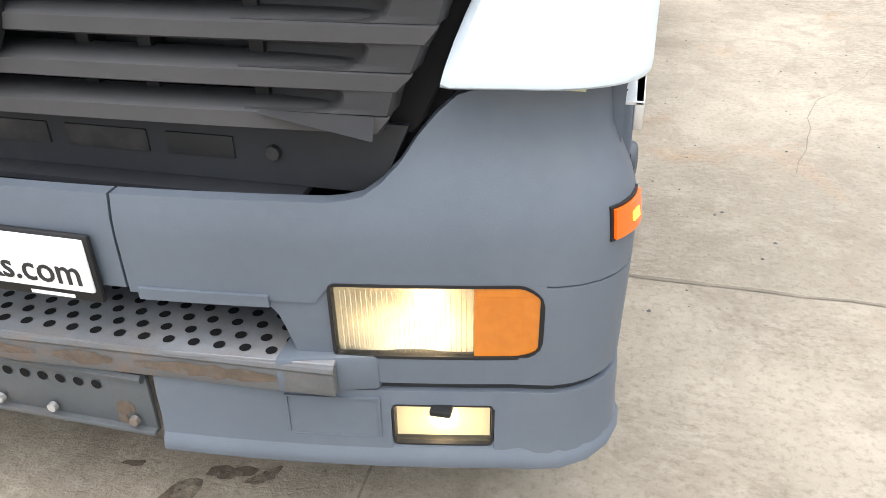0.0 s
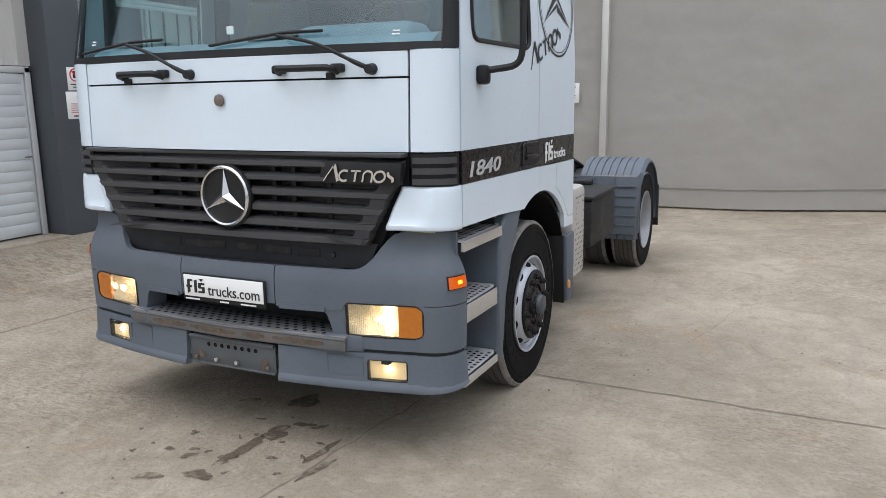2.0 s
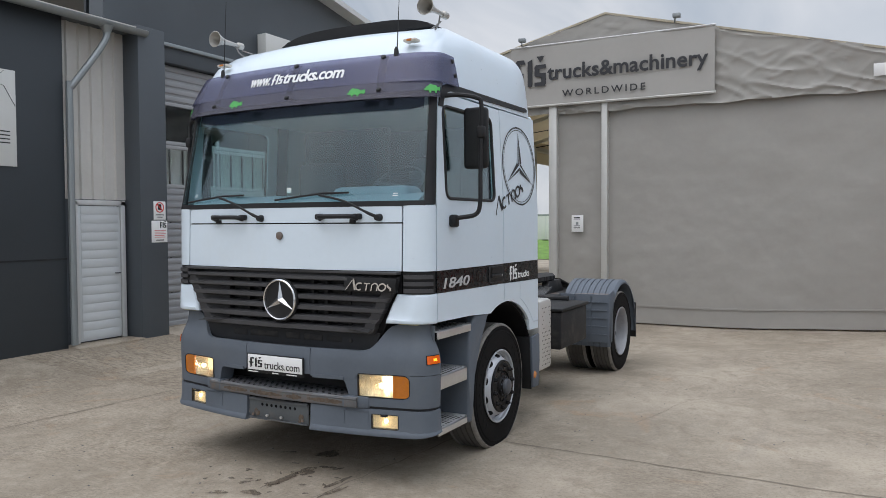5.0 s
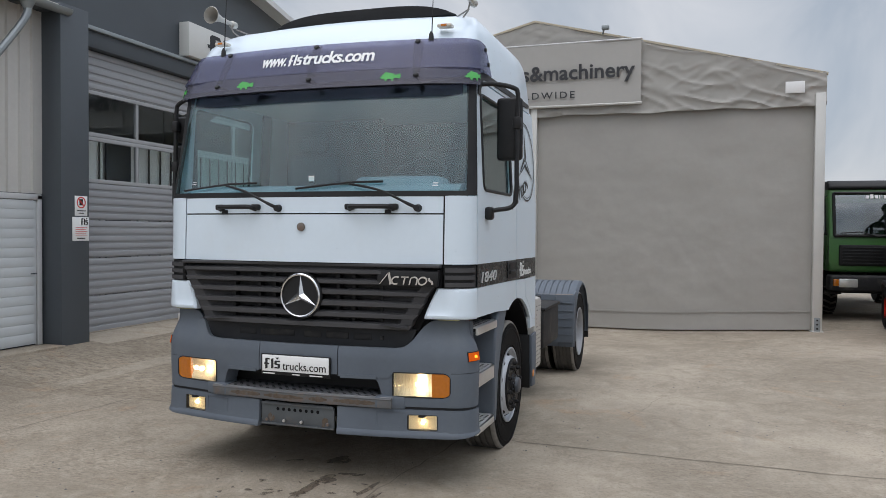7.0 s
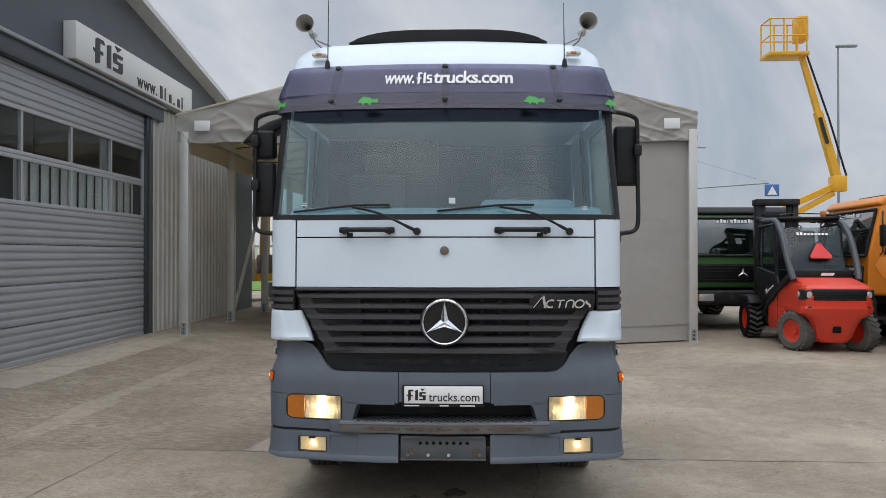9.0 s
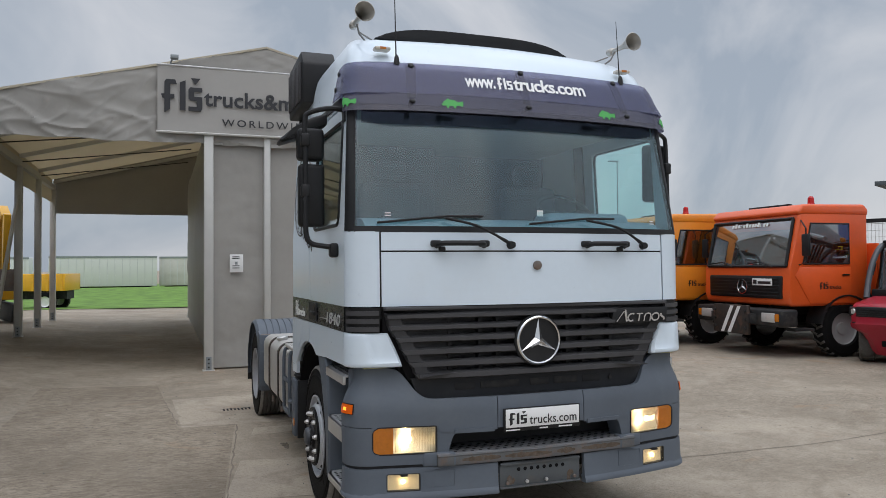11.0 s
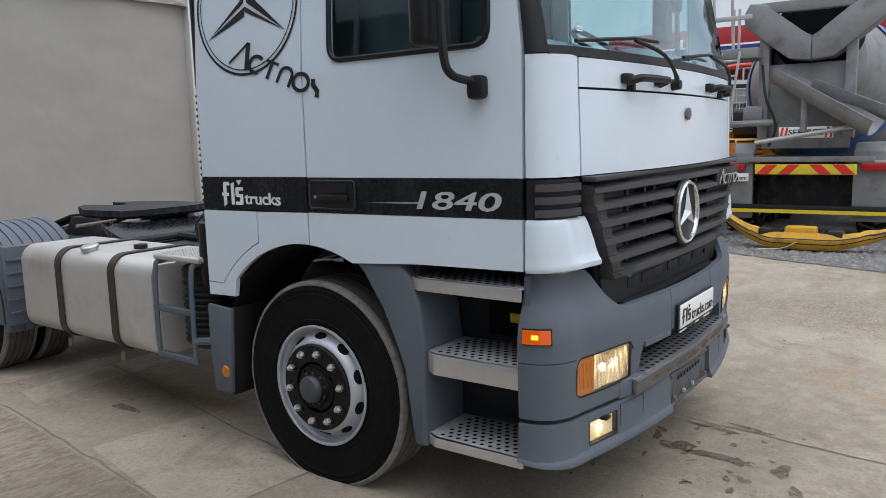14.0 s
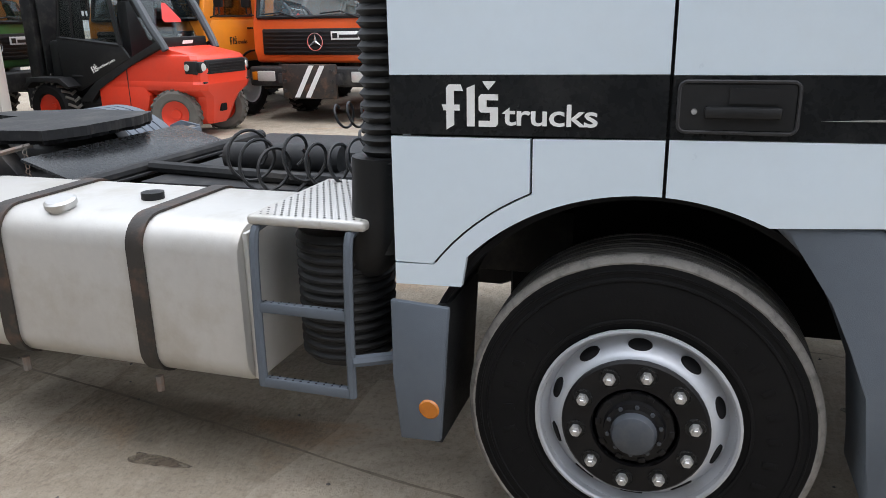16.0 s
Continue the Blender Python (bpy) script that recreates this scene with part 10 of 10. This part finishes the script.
part("flag_bar", box(0.14, 0.86, -0.12, -0.105, 4.12, 4.22), M_TRIRED, fl_)
bb = tagged(thing("far_building", pose(44.6, 33.2, 0, 0, 0, -62)), "long pale grey office building with a dark window band", "building", kind="structure")
part("wall", box(2, 26, 0, 10, 0, 4.7), M_ZINC, bb)
part("sill_band", box(2, 26, -0.1, 10, 4.7, 5.35), M_LIGHTFR, bb)
part("window_band", box(2.5, 26, -0.08, 0.0, 5.35, 7.0), M_GLASSDK, bb)
part("upper_core", box(2, 26, 0.3, 10, 5.35, 7.1), M_ANTHR, bb)
part("roof_edge", box(-1.5, 26.4, -0.9, 10, 7.05, 7.35, 0.02), M_ANTHR, bb)
for k in range(13):
    part("window_post", box(2.4 + 1.9 * k, 2.52 + 1.9 * k, -0.14, -0.08, 5.35, 7.05), M_CORR, bb)
part("window_rail", box(2.5, 26, -0.12, -0.08, 6.2, 6.27), M_CORR, bb)
for k in range(5):
    part("lower_window", box(6 + 4.0 * k, 8 + 4.0 * k, -0.05, 0.02, 2.6, 4.2), M_GLASSDK, bb)
cn = tagged(thing("filling_station", pose(37, 0, 0)), "filling-station canopy with red, white and blue fascia", "building", kind="structure")
part("canopy_red", box(0, 9, 1, 17, 6.12, 6.98, 0.02), M_CANRED, cn)
part("canopy_white", box(-0.02, 9, 0.98, 17.02, 6.03, 6.12), M_SIGNW, cn)
part("canopy_blue", box(0, 9, 1, 17, 5.62, 6.03), M_CANBLUE, cn)
for y in (4, 13):
    part("column", box(3, 3.5, y - 0.25, y + 0.25, 0, 5.62), M_LIGHTFR, cn)
part("kiosk", box(9, 14, 1, 15, 0, 4.2), M_LIGHTFR, cn)
part("kiosk_window", box(8.94, 9.0, 2, 14, 1.0, 3.4), M_GLASSDK, cn)
lamp_post(17.8, 6.3, 10.5, 0.8, "tall grey lamp post behind the mixer")
pp = thing("flag_pole", pose(31.1, 17.5, 0), "slim white pole with a short arm", "pole")
part("pole", tube([(0, 0, 0), (0, 0, 7.3)], 0.055, 8), M_LIGHTFR, pp)
part("arm", tube([(0, 0, 7.15), (0.9, -1.4, 7.3)], 0.02, 6), M_LIGHTFR, pp)
fn = tagged(thing("mesh_fence", pose(20, 8, 0, 0, 0, -66)), "pale wire mesh fence along the yard", "fence", kind="structure")
for k in range(16):
    part("fence_post", box(-16 + 2.2 * k, -15.92 + 2.2 * k, 0, 0.06, 0, 3.1), M_BLACKPL, fn)
bm = bmesh.new()
for k in range(15):
    box(-16, 17, 0.02, 0.035, 0.2 + 0.20 * k, 0.214 + 0.20 * k, bm=bm)
part("mesh_wires", bm, M_LIGHTFR, fn)
bm = bmesh.new()
for k in range(330):
    box(-16 + 0.10 * k, -15.988 + 0.10 * k, 0.04, 0.05, 0.1, 3.05, bm=bm)
part("mesh_bars", bm, M_LIGHTFR, fn)
for z in (1.9, 3.1):
    part("fence_rail", box(-16, 17, -0.03, 0.05, z - 0.06, z + 0.06), M_BLACKPL, fn)

# distance behind the tent: tipper, trailers, digger
ty_ = thing("tipper_truck", pose(-7.95, 37.0, ground_z(0, 37) - 0.08, 0, 0, 78), "yellow tipper truck standing beyond the tent", "truck")
part("bed", box(-1.1, 1.1, -1.6, 1.4, 0.95, 1.75, 0.03), M_LIFTYEL, ty_)
for k in range(5):
    part("bed_rib", box(-1.14, 1.14, -1.5 + 0.65 * k, -1.4 + 0.65 * k, 0.95, 1.75), M_LIFTYEL, ty_)
part("cab", box(-1.05, 1.05, 1.6, 3.1, 0.7, 2.4, 0.1), M_SIGNW, ty_)
part("frame", box(-0.5, 0.5, -1.5, 3.0, 0.55, 0.95), M_CHASSIS, ty_)
for y in (-0.7, 2.3):
    for s in (-1, 1):
        simple_wheel(ty_, s * 0.95, y, 0.45, 0.35, M_SIGNW)
for k, (x, w) in enumerate(((-12.0, 9.2), (-2.6, 9.0), (-27.0, 13.0))):
    y = 72.8 + 1.5 * k
    tr = thing("curtain_trailer", pose(x, y, ground_z(x, y) - 0.32), "long pale curtain-side trailer in the distance", "trailer", "curtain trailers")
    part("trailer_box", box(0, w, 0, 2.5, 1.2, 4.0, 0.05), M_SIGNPANEL if k != 1 else M_CORR, tr)
    part("chassis", box(0.5, w - 0.5, 0.3, 2.2, 0.8, 1.2), M_CHASSIS, tr)
    for q in range(int(w / 0.65)):
        part("curtain_post", box(0.3 + 0.65 * q, 0.36 + 0.65 * q, -0.03, 0.02, 1.25, 3.9), M_LIGHTFR, tr)
    part("top_rail", box(0, w, -0.04, 0.03, 3.85, 4.02), M_ZINC, tr)
    for dx in (6.0, 7.3, 8.6):
        simple_wheel(tr, dx, 0.4, 0.5, 0.35, M_SILVER, axis="y", zc=0.5)
ex_ = thing("excavator", pose(-7.45, 22.6, ground_z(-6.6, 22), 0, 0, 20), "old yellow excavator parked behind the shed", "excavator")
for s in (-1, 1):
    tr = part("track", prism([(-1.2, 0.25), (-1.0, 0.05), (1.0, 0.05), (1.2, 0.25), (1.1, 0.6), (-1.1, 0.6)], "x", s * 0.55, s * 0.85, 0.03), M_CHASSIS, ex_)
    for k in range(5):
        part("roller", lathe([(0.0, 0.0), (0.14, 0.0), (0.14, 0.05), (0.0, 0.05)], 14, "x"), M_RUST, tr, m=pose(s * 0.86 - 0.025, -0.8 + 0.4 * k, 0.3))
part("house", prism([(-0.5, 0.7), (1.1, 0.7), (1.2, 1.3), (0.9, 1.55), (-0.3, 1.5)], "x", -0.75, 0.75, 0.05), M_LIFTYEL, ex_)
cb_ = part("cab", prism([(-0.7, 0.75), (0.2, 0.75), (0.2, 2.3), (-0.45, 2.35), (-0.75, 1.5)], "x", -0.72, -0.05, 0.04), M_TANK, ex_)
part("cab_window", prism([(-0.6, 1.5), (0.1, 1.5), (0.1, 2.2), (-0.4, 2.2)], "x", -0.735, -0.722), M_GLASSDK, cb_)
part("boom", prism([(-0.3, 1.2), (-1.1, 3.2), (-1.6, 3.5), (-2.1, 3.2), (-2.0, 3.05), (-1.55, 3.25), (-1.25, 2.95), (-0.6, 1.1)], "x", 0.1, 0.35, 0.02), M_LIFTYEL, ex_)
part("stick", prism([(-2.1, 3.25), (-2.3, 3.2), (-2.1, 1.6), (-1.95, 1.6)], "x", 0.13, 0.32, 0.02), M_LIFTYEL, ex_)
part("bucket", prism([(-2.1, 1.65), (-1.6, 1.5), (-1.7, 1.0), (-2.2, 1.05)], "x", -0.1, 0.55, 0.03), M_RUST, ex_)
